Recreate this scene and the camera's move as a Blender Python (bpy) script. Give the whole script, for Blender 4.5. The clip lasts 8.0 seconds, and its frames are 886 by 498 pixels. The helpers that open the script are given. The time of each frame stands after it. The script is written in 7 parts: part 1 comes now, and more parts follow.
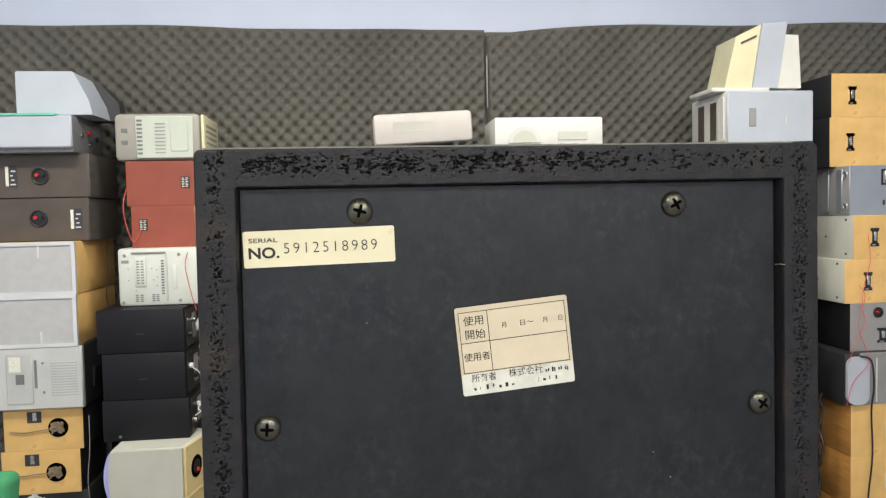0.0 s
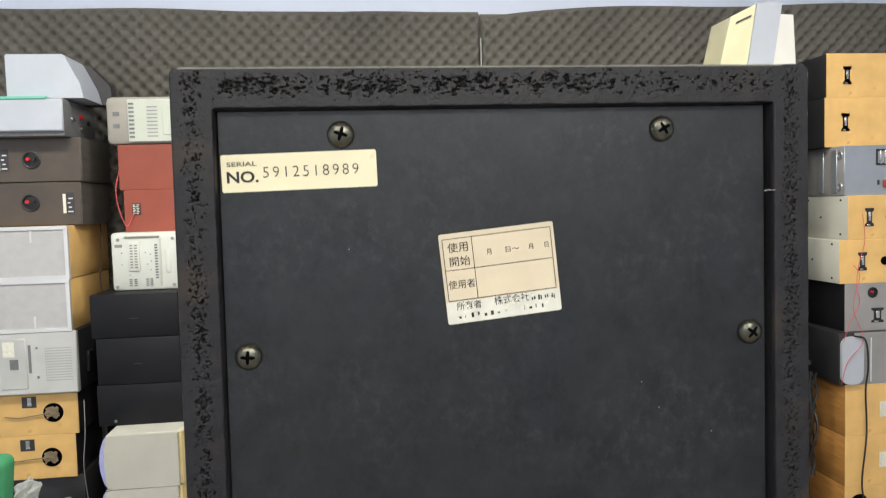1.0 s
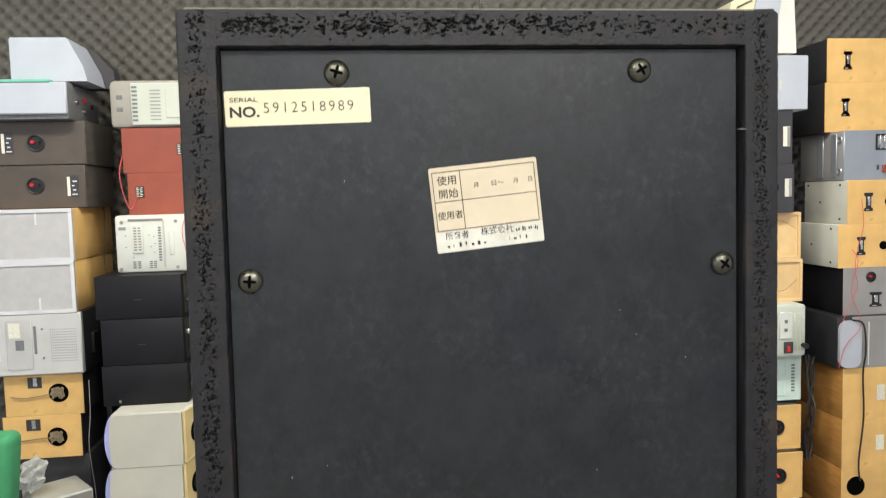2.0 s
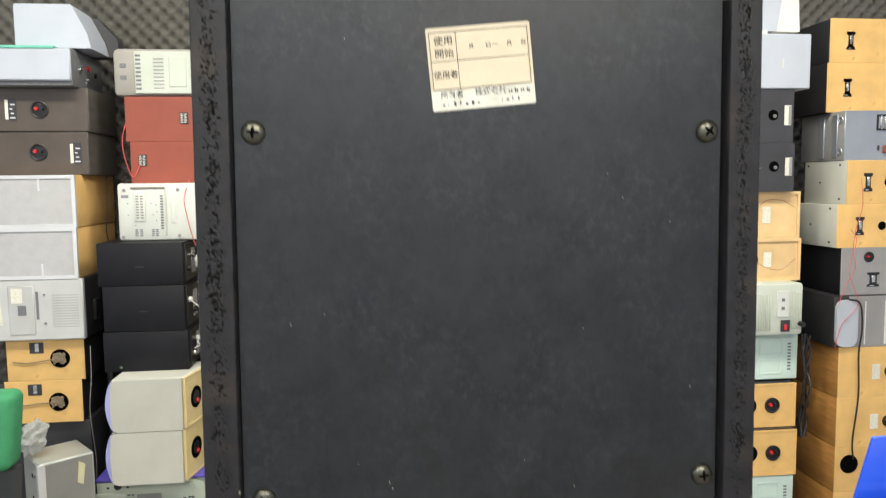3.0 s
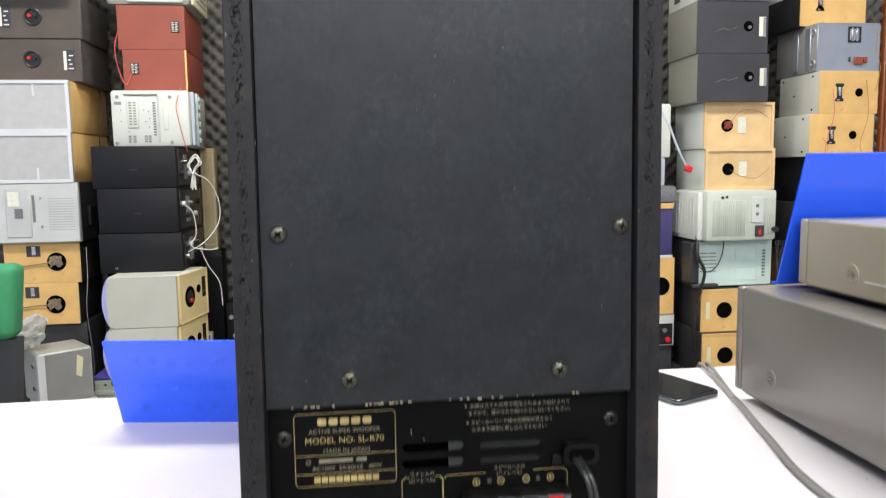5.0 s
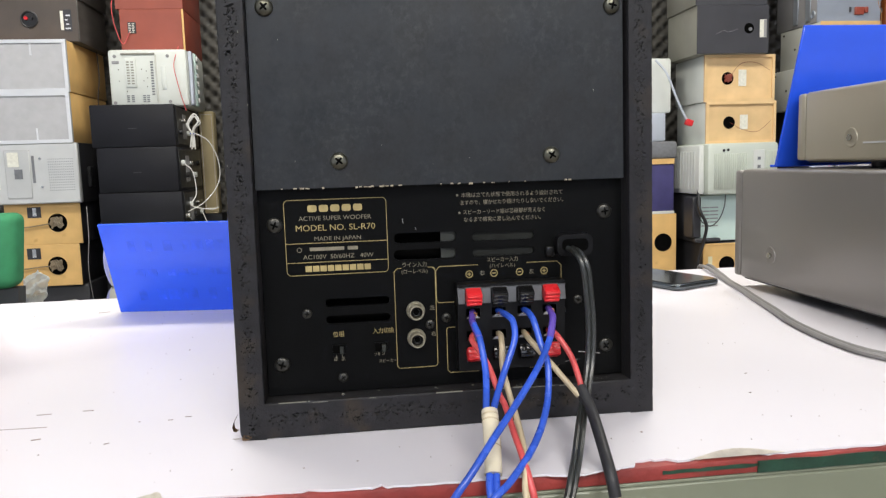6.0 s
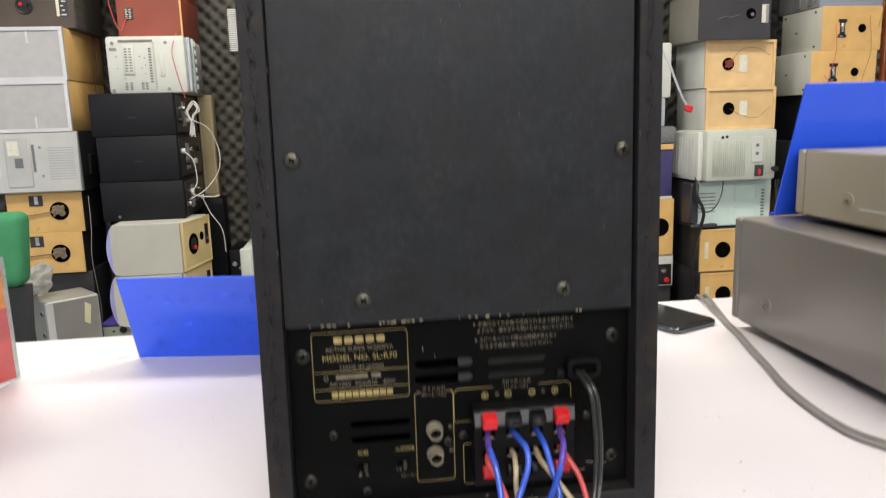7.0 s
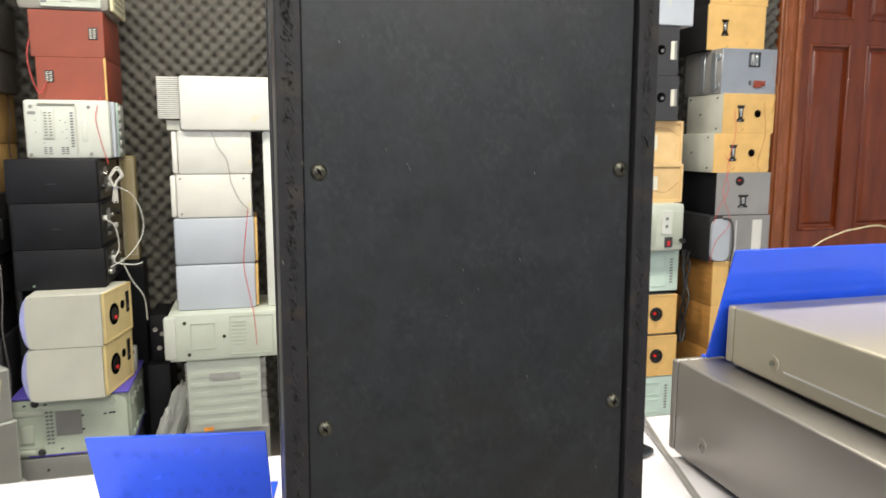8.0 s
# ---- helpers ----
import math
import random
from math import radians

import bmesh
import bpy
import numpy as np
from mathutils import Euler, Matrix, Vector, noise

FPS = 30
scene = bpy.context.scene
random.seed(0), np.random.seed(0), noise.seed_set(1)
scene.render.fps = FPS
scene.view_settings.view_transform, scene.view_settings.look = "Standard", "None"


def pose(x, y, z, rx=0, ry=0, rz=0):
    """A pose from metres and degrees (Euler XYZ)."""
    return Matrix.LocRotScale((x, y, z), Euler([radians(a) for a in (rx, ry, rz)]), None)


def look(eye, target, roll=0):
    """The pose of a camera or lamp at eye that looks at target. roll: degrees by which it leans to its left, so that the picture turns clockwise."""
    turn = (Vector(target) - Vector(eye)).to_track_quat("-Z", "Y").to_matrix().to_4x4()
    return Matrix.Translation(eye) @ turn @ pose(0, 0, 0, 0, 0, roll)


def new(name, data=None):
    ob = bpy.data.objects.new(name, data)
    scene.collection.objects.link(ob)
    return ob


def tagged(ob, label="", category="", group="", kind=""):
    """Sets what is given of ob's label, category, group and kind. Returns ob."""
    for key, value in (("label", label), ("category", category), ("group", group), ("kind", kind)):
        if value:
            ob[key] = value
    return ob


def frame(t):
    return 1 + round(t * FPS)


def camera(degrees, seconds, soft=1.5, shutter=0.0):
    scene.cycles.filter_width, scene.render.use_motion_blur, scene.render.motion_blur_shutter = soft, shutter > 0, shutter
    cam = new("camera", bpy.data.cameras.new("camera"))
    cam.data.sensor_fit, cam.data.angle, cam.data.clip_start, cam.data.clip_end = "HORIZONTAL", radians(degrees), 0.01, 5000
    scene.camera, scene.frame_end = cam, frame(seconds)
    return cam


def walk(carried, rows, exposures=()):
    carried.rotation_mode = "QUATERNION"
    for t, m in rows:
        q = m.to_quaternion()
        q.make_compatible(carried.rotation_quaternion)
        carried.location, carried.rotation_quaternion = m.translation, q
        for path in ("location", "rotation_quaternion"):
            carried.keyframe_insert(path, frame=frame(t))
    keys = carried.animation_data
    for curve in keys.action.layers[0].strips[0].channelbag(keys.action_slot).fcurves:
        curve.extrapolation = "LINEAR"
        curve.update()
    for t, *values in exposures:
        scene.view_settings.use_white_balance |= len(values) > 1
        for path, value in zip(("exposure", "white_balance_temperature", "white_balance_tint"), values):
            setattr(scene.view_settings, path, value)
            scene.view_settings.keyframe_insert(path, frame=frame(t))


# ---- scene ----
cam = camera(63.2, 8.0, 1.25, 0.35)
# seconds, eye, target, roll
PATH = [
    (0, (-0.0603, -0.2684, 1.3868), (0.1613, 1.7169, 1.2899), -1.26),
    (0.2, (-0.0581, -0.2688, 1.3853), (0.1675, 1.7158, 1.2842), -1.41),
    (0.5, (-0.0523, -0.2677, 1.3784), (0.1797, 1.7159, 1.2709), -1.57),
    (0.7, (-0.0541, -0.2673, 1.3734), (0.1787, 1.7158, 1.2588), -1.56),
    (1, (-0.0557, -0.2647, 1.3621), (0.1753, 1.7180, 1.2372), -1.60),
    (1.2, (-0.0550, -0.2631, 1.3565), (0.1749, 1.7194, 1.2266), -1.61),
    (1.5, (-0.0536, -0.2659, 1.3518), (0.1742, 1.7160, 1.2105), -1.62),
    (1.7, (-0.0530, -0.2729, 1.3498), (0.1731, 1.7089, 1.2029), -1.62),
    (2.8, (-0.0553, -0.3015, 1.2974), (0.1609, 1.6798, 1.1315), -0.84),
    (3, (-0.0535, -0.3015, 1.2859), (0.1662, 1.6783, 1.1073), -0.63),
    (3.1, (-0.0507, -0.3062, 1.2769), (0.1744, 1.6723, 1.0901), -0.51),
    (3.2, (-0.0495, -0.3085, 1.2740), (0.1765, 1.6695, 1.0825), -0.49),
    (3.3, (-0.0428, -0.3157, 1.2620), (0.1855, 1.6606, 1.0565), -0.41),
    (3.5, (-0.0381, -0.3247, 1.2515), (0.1941, 1.6493, 1.0298), -0.41),
    (3.8, (-0.0427, -0.3415, 1.2192), (0.1955, 1.6279, 0.9651), -0.45),
    (4, (-0.0445, -0.3434, 1.1961), (0.1972, 1.6238, 0.9286), -0.50),
    (4.2, (-0.0467, -0.3504, 1.1726), (0.2001, 1.6151, 0.8972), -0.43),
    (5.3, (-0.0587, -0.4167, 0.9760), (0.1845, 1.5587, 0.7791), -1.07),
    (5.5, (-0.0590, -0.4199, 0.9458), (0.1798, 1.5563, 0.7519), -1.28),
    (5.6, (-0.0565, -0.4198, 0.9258), (0.1789, 1.5562, 0.7264), -1.46),
    (5.7, (-0.0556, -0.4213, 0.9156), (0.1779, 1.5543, 0.7102), -1.55),
    (6, (-0.0531, -0.4128, 0.9042), (0.1840, 1.5588, 0.6667), -1.75),
    (6.2, (-0.0538, -0.4126, 0.9032), (0.1827, 1.5564, 0.6446), -1.74),
    (6.3, (-0.0556, -0.4137, 0.9037), (0.1798, 1.5530, 0.6266), -1.72),
    (6.5, (-0.0580, -0.4156, 0.9126), (0.1757, 1.5484, 0.6161), -1.70),
    (6.7, (-0.0595, -0.4170, 0.9411), (0.1731, 1.5428, 0.6168), -1.65),
    (6.8, (-0.0600, -0.4166, 0.9699), (0.1761, 1.5401, 0.6300), -1.63),
    (7, (-0.0646, -0.4203, 1.0138), (0.1781, 1.5321, 0.6543), -1.69),
    (7.1, (-0.0689, -0.4254, 1.0424), (0.1813, 1.5240, 0.6722), -1.72),
    (7.2, (-0.0697, -0.4252, 1.0492), (0.1820, 1.5238, 0.6774), -1.74),
    (7.3, (-0.0734, -0.4308, 1.0730), (0.1974, 1.5158, 0.7021), -1.72),
    (7.5, (-0.0740, -0.4355, 1.0941), (0.2238, 1.5089, 0.7327), -1.50),
    (7.6, (-0.0778, -0.4377, 1.1131), (0.2502, 1.5039, 0.7630), -1.21),
    (7.7, (-0.0841, -0.4394, 1.1263), (0.2712, 1.4990, 0.7850), -0.96),
    (7.8, (-0.1002, -0.4395, 1.1447), (0.3080, 1.4918, 0.8235), -0.52),
    (7.9, (-0.1161, -0.4365, 1.1566), (0.3349, 1.4877, 0.8499), -0.25),
    (8, (-0.1340, -0.4303, 1.1695), (0.3605, 1.4852, 0.8760), 0.04),
]
EXPOSURES = [(0, 0.06, 6950, 6.5), (1, 0.14, 6950, 6.5), (1.7, 0.24, 7000, 6.5), (2.8, 0.34, 7050, 5.5), (3.5, 0.44, 7050, 5.5), (4.2, 0.39, 7000, 5), (5.3, 0.25, 6550, 8), (5.5, 0.2, 6550, 8), (6, 0.12, 6700, 8), (6.5, 0.02, 6920, 8.5), (7, 0.0, 7120, 9.5), (7.5, 0.06, 7150, 9), (8, 0.3, 7200, 5.5)]
walk(cam, [(t, look(eye, target, roll)) for t, eye, target, roll in PATH], EXPOSURES)

# ---------------------------------------------------------------- world, lamps, exposure
world = bpy.data.worlds.new("room_world")
world.use_nodes = True
world.node_tree.nodes["Background"].inputs[0].default_value = (0.8, 0.88, 1.0, 1)
world.node_tree.nodes["Background"].inputs[1].default_value = 0.05
scene.world = world

WALL_Y = 2.52          # back wall behind the stacks
ROOM = (-2.3, 3.3, -2.6, 2.52, 2.72)   # x0, x1, y0, y1, ceiling
TABLE_Z = 0.7475

LAMPS = [(-0.75, 1.0, 28.5), (0.95, 0.95, 31.5), (-0.85, -1.95, 37), (0.68, -2.2, 50)]
for lx, ly, watts in LAMPS:
    data = bpy.data.lights.new("panel_lamp", "AREA")
    data.shape, data.size, data.size_y = "RECTANGLE", 1.1, 0.3
    data.energy, data.color = watts, (1.0, 0.965, 0.90)
    lamp = new("panel_lamp", data)
    lamp.matrix_world = pose(lx, ly, 2.655, 0, 0, 0)


# ---------------------------------------------------------------- materials
def material(name, col, rough=0.5, metal=0.0, var=0.12, scale=9.0, bump=0.15, fine=350.0, coat=0.0,
             stain=None, stain_at=0.62, stain_scale=5.0, rand=0.06, spec=0.5, stretch=(1, 1, 1), gloss=0.1, smudge=0.0):
    m = bpy.data.materials.new(name)
    m.use_nodes = True
    t = m.node_tree
    n, l = t.nodes, t.links
    b = n["Principled BSDF"]
    b.inputs["Roughness"].default_value = rough
    b.inputs["Metallic"].default_value = metal
    b.inputs["Specular IOR Level"].default_value = spec
    b.inputs["Coat Weight"].default_value = coat
    co = n.new("ShaderNodeTexCoord")
    mp = n.new("ShaderNodeMapping")
    mp.inputs["Scale"].default_value = stretch
    l.new(co.outputs["Object"], mp.inputs["Vector"])
    big = n.new("ShaderNodeTexNoise")
    big.inputs["Scale"].default_value, big.inputs["Detail"].default_value = scale, 5
    l.new(mp.outputs["Vector"], big.inputs["Vector"])
    ramp = n.new("ShaderNodeMapRange")
    ramp.inputs[1].default_value, ramp.inputs[2].default_value = 0.3, 0.7
    ramp.inputs[3].default_value, ramp.inputs[4].default_value = 1 - var, 1 + var
    l.new(big.outputs["Fac"], ramp.inputs[0])
    info = n.new("ShaderNodeObjectInfo")
    rr = n.new("ShaderNodeMapRange")
    rr.inputs[3].default_value, rr.inputs[4].default_value = 1 - rand, 1 + rand
    l.new(info.outputs["Random"], rr.inputs[0])
    mul = n.new("ShaderNodeMath")
    mul.operation = "MULTIPLY"
    l.new(ramp.outputs[0], mul.inputs[0])
    l.new(rr.outputs[0], mul.inputs[1])
    mix = n.new("ShaderNodeMix")
    mix.data_type, mix.blend_type = "RGBA", "MULTIPLY"
    mix.inputs["Factor"].default_value = 1
    mix.inputs["A"].default_value = (*col, 1)
    l.new(mul.outputs[0], mix.inputs["B"])
    out = mix.outputs["Result"]
    if stain:
        sn = n.new("ShaderNodeTexNoise")
        sn.inputs["Scale"].default_value, sn.inputs["Detail"].default_value = stain_scale, 8
        l.new(co.outputs["Object"], sn.inputs["Vector"])
        sr = n.new("ShaderNodeMapRange")
        sr.inputs[1].default_value, sr.inputs[2].default_value = stain_at, stain_at + 0.12
        l.new(sn.outputs["Fac"], sr.inputs[0])
        m2 = n.new("ShaderNodeMix")
        m2.data_type = "RGBA"
        l.new(sr.outputs[0], m2.inputs["Factor"])
        l.new(out, m2.inputs["A"])
        m2.inputs["B"].default_value = (*stain, 1)
        out = m2.outputs["Result"]
    l.new(out, b.inputs["Base Color"])
    fn = n.new("ShaderNodeTexNoise")
    fn.inputs["Scale"].default_value, fn.inputs["Detail"].default_value = fine, 3
    l.new(mp.outputs["Vector"], fn.inputs["Vector"])
    rv = n.new("ShaderNodeMapRange")
    rv.inputs[3].default_value, rv.inputs[4].default_value = max(rough - gloss, 0.02), min(rough + gloss, 1)
    if smudge:
        wipe = n.new("ShaderNodeTexNoise")
        wipe.inputs["Scale"].default_value, wipe.inputs["Detail"].default_value, wipe.inputs["Roughness"].default_value = smudge, 7, 0.68
        l.new(mp.outputs["Vector"], wipe.inputs["Vector"])
        rv.inputs[1].default_value, rv.inputs[2].default_value = 0.34, 0.66
        l.new(wipe.outputs["Fac"], rv.inputs[0])
    else:
        l.new(big.outputs["Fac"], rv.inputs[0])
    l.new(rv.outputs[0], b.inputs["Roughness"])
    if bump:
        bp = n.new("ShaderNodeBump")
        bp.inputs["Strength"].default_value, bp.inputs["Distance"].default_value = bump, 0.001
        l.new(fn.outputs["Fac"], bp.inputs["Height"])
        l.new(bp.outputs["Normal"], b.inputs["Normal"])
    return m


def handled_black(name):
    """A painted black board, long handled: bluish and brownish drifts, wiped dust, fine cloth-like grain."""
    m = bpy.data.materials.new(name)
    m.use_nodes = True
    n, l = m.node_tree.nodes, m.node_tree.links
    b = n["Principled BSDF"]
    b.inputs["Specular IOR Level"].default_value = 0.42
    co = n.new("ShaderNodeTexCoord")

    def cloud(scale, detail, lo, hi, a, z, rough=0.6, stretch=(1, 1, 1), warp=0.0):
        mp = n.new("ShaderNodeMapping")
        mp.inputs["Scale"].default_value = stretch
        l.new(co.outputs["Object"], mp.inputs["Vector"])
        t = n.new("ShaderNodeTexNoise")
        t.inputs["Scale"].default_value, t.inputs["Detail"].default_value = scale, detail
        t.inputs["Roughness"].default_value, t.inputs["Distortion"].default_value = rough, warp
        l.new(mp.outputs["Vector"], t.inputs["Vector"])
        r = n.new("ShaderNodeMapRange")
        r.inputs[1].default_value, r.inputs[2].default_value = lo, hi
        r.inputs[3].default_value, r.inputs[4].default_value = a, z
        l.new(t.outputs["Fac"], r.inputs[0])
        return r.outputs[0], t.outputs["Fac"]

    def blend(fac, a, c, how="MIX"):
        x = n.new("ShaderNodeMix")
        x.data_type, x.blend_type = "RGBA", how
        l.new(fac, x.inputs["Factor"])
        for key, v in (("A", a), ("B", c)):
            if isinstance(v, tuple):
                x.inputs[key].default_value = (*v, 1)
            else:
                l.new(v, x.inputs[key])
        return x.outputs["Result"]

    def times(p, q):
        x = n.new("ShaderNodeMath")
        x.operation = "MULTIPLY"
        l.new(p, x.inputs[0])
        l.new(q, x.inputs[1])
        return x.outputs[0]

    col = blend(cloud(14, 3, 0.36, 0.64, 0, 1, 0.5)[0], (0.0022, 0.0040, 0.0062), (0.0058, 0.0052, 0.0052))
    col = blend(cloud(80, 4, 0.38, 0.66, 0, 0.8, 0.62, (1, 1, 0.9))[0], col, (0.0116, 0.0143, 0.0170))
    dust = times(cloud(230, 4, 0.48, 0.72, 0, 1, 0.68, (1, 1, 0.85))[0], cloud(24, 2, 0.40, 0.62, 0.1, 0.75)[0])
    col = blend(dust, col, (0.036, 0.039, 0.041))
    col = blend(cloud(420, 3, 0.36, 0.70, 0, 0.55, 0.6, (1, 1, 0.8))[0], col, (0.0130, 0.0140, 0.0152))
    l.new(col, b.inputs["Base Color"])
    l.new(cloud(48, 5, 0.34, 0.66, 0.43, 0.31, 0.6, (1, 1, 0.8))[0], b.inputs["Roughness"])
    bp = n.new("ShaderNodeBump")
    bp.inputs["Strength"].default_value, bp.inputs["Distance"].default_value = 0.05, 0.001
    l.new(cloud(1500, 2, 0, 1, 0, 1, 0.5, (0.5, 1, 1.6))[1], bp.inputs["Height"])
    l.new(bp.outputs["Normal"], b.inputs["Normal"])
    return m


def glow(name, col, strength):
    m = bpy.data.materials.new(name)
    m.use_nodes = True
    b = m.node_tree.nodes["Principled BSDF"]
    b.inputs["Emission Color"].default_value, b.inputs["Emission Strength"].default_value = (*col, 1), strength
    return m


M_WALL = material("wall_paint", (0.63, 0.69, 0.84), 0.75, var=0.04, scale=2, bump=0.2, fine=120)
M_CEIL = material("ceiling_paint", (0.78, 0.8, 0.84), 0.85, var=0.03, scale=2, bump=0.1)
M_FLOOR = material("floor_vinyl", (0.22, 0.2, 0.18), 0.45, var=0.2, scale=4, bump=0.1)
M_FOAM = material("foam_dark", (0.138, 0.132, 0.118), 0.95, var=0.15, scale=3, bump=0.5, fine=500, spec=0.2)
M_EDGE = material("black_edge_paint", (0.0090, 0.0084, 0.0104), 0.50, spec=0.36, var=0.45, scale=110, bump=0.18, fine=900, rand=0, stain=(0.025, 0.0185, 0.0135), stain_at=0.55, stain_scale=45)
# near-black that deepens the pores: their shade put into the colour
M_PORE = material("pore_shade", (0.0026, 0.0025, 0.0030), 0.30, spec=0.4, var=0.5, scale=400, bump=1.0, fine=2200, rand=0)
M_VINYL = material("black_vinyl", (0.018, 0.017, 0.018), 0.42, var=0.25, scale=30, bump=0.3, stain=(0.05, 0.045, 0.04), stain_at=0.66)
M_PLATE = handled_black("plate_black")
M_PANEL = material("panel_black", (0.0019, 0.0020, 0.0021), 0.40, spec=0.10, var=0.3, scale=20, bump=0.06, fine=600, stain=(0.006, 0.0062, 0.0062), stain_at=0.64, rand=0)
# near-black for the shaded depth of holes, slots and recesses, put in as colour
M_DARK = material("hollow_shade", (0.002, 0.002, 0.002), 0.95, bump=0, spec=0.04)
M_BLACKSCREW = material("black_screw", (0.034, 0.033, 0.029), 0.30, 0.55, var=0.3, scale=220, bump=0.2)
M_BLOCK = material("terminal_black", (0.0045, 0.0045, 0.005), 0.36, spec=0.22, var=0.3, scale=80, bump=0.1)
M_BRASS = material("aged_brass", (0.38, 0.345, 0.26), 0.34, 0.6, var=0.2, scale=120, bump=0.05)
M_PURPLEWIRE = material("purple_wire", (0.105, 0.06, 0.36), 0.3, var=0.25, scale=90, bump=0.1)
M_GOLD = material("gold_print", (0.36, 0.28, 0.115), 0.5, var=0.25, scale=120, bump=0)
M_GREYPRINT = material("grey_print", (0.18, 0.16, 0.115), 0.6, var=0.3, scale=140, bump=0)
M_CHROME = material("nickel", (0.55, 0.54, 0.5), 0.25, 1, var=0.2, scale=90, bump=0.05)
M_SCREW = material("blackened_steel", (0.105, 0.102, 0.080), 0.30, 0.85, var=0.35, scale=220, bump=0.2, rand=0.15)
M_STICKER = material("cream_sticker", (0.72, 0.66, 0.45), 0.45, var=0.05, scale=40, bump=0.05, stain=(0.5, 0.42, 0.25), stain_at=0.72, stain_scale=60)
M_LABEL = material("aged_paper", (0.60, 0.515, 0.37), 0.5, var=0.06, scale=60, bump=0.05)
M_LABELWHITE = material("worn_white_paper", (0.68, 0.67, 0.58), 0.55, var=0.1, scale=120, bump=0.1)
M_INK = material("black_ink", (0.015, 0.014, 0.014), 0.6, var=0.2, scale=200, bump=0)
M_RED = material("red_plastic", (0.62, 0.02, 0.025), 0.3, var=0.1, scale=80, bump=0.05)
M_BLACKPL = material("black_plastic", (0.012, 0.012, 0.013), 0.35, var=0.2, scale=60, bump=0.1)
M_GREYPL = material("grey_plastic", (0.16, 0.165, 0.175), 0.4, var=0.15, scale=80, bump=0.1)
M_TABWALL = material("slate_grey_plastic", (0.115, 0.12, 0.128), 0.45, var=0.15, scale=80, bump=0.1)
M_BLUEWIRE = material("blue_wire", (0.030, 0.095, 0.54), 0.27, var=0.2, scale=60, bump=0.1, stretch=(1, 1, 1))
M_REDWIRE = material("faded_red_wire", (0.62, 0.085, 0.085), 0.4, var=0.15, scale=60, bump=0.1)
M_TANWIRE = material("tan_wire", (0.47, 0.385, 0.25), 0.45, var=0.2, scale=70, bump=0.1)
M_COPPER = material("copper", (0.45, 0.2, 0.09), 0.4, 0.9, var=0.3, scale=300, bump=0.4)
M_CORD = material("dark_glossy_cord", (0.024, 0.026, 0.025), 0.3, var=0.2, scale=50, bump=0.1)
M_GREYCORD = material("light_grey_cord", (0.24, 0.23, 0.225), 0.4, var=0.1, scale=50, bump=0.1)
M_SLEEVE = material("shrink_sleeve", (0.018, 0.018, 0.02), 0.5, var=0.2, scale=90, bump=0.5, fine=180)
M_TAPE = material("cream_tape", (0.62, 0.55, 0.41), 0.6, var=0.12, scale=90, bump=0.3, fine=120)
M_TABLE = material("white_table_film", (0.655, 0.632, 0.67), 0.36, var=0.035, scale=4, bump=0.06, fine=60,
                   stain=(0.60, 0.57, 0.58), stain_at=0.72, stain_scale=14)
M_SCRATCH = material("scuff_grey", (0.33, 0.27, 0.25), 0.7, var=0.3, scale=120, bump=0)
M_REDBAND = material("red_edge_band", (0.27, 0.036, 0.030), 0.55, var=0.4, scale=26, bump=0.5, stain=(0.20, 0.12, 0.085), stain_at=0.58, stain_scale=30)
M_GREENBAND = material("green_edge_band", (0.010, 0.042, 0.024), 0.5, var=0.5, scale=60, bump=0.3, stain=(0.10, 0.055, 0.035), stain_at=0.60, stain_scale=70)
M_APRON = material("grey_green_panel", (0.195, 0.21, 0.15), 0.35, var=0.12, scale=5, bump=0.1, stain=(0.17, 0.18, 0.12), stain_at=0.68, stain_scale=9)
M_TORN = material("torn_paper", (0.68, 0.64, 0.57), 0.8, var=0.2, scale=90, bump=0.4)
M_BLUE = material("blue_acrylic", (0.020, 0.105, 0.86), 0.16, var=0.06, scale=6, bump=0.0, coat=0.3)
M_BLUEINK = material("blue_ghost_letter", (0.0193, 0.1005, 0.845), 0.25, var=0.2, scale=60, bump=0)
M_AMP = material("bronze_grey_metal", (0.265, 0.248, 0.232), 0.36, 0.5, var=0.06, scale=6, bump=0.12, fine=900, coat=0.12)
M_AMP2 = material("champagne_metal", (0.46, 0.42, 0.335), 0.36, 0.42, var=0.06, scale=6, bump=0.1, fine=900, coat=0.12)
M_PHONERIM = material("polished_dark_metal", (0.11, 0.125, 0.135), 0.14, 0.9, var=0.05, scale=40, bump=0)
M_GLASS = material("black_glass", (0.01, 0.01, 0.012), 0.05, var=0.05, scale=10, bump=0)
M_GREEN = material("green_cloth", (0.035, 0.23, 0.10), 0.8, var=0.12, scale=30, bump=0.4, fine=700)
M_DOOR = material("mahogany_door", (0.205, 0.041, 0.012), 0.20, spec=0.4, var=0.22, scale=7, bump=0.12, stretch=(3, 3, 0.5), coat=0.4)
M_CASING = material("reddish_casing", (0.33, 0.094, 0.028), 0.26, var=0.2, scale=9, bump=0.2, stretch=(6, 6, 0.6), coat=0.2)
M_TAN = material("raw_chipboard", (0.67, 0.42, 0.155), 0.6, var=0.09, scale=16, bump=0.3, fine=500, stain=(0.52, 0.30, 0.10), stain_at=0.68, stain_scale=18)
M_PALEWOOD = material("pale_raw_board", (0.68, 0.47, 0.235), 0.6, var=0.09, scale=16, bump=0.3, fine=500)
M_BROWNWOOD = material("orange_brown_veneer", (0.42, 0.20, 0.055), 0.5, var=0.2, scale=10, bump=0.2, stretch=(1, 1, 6))
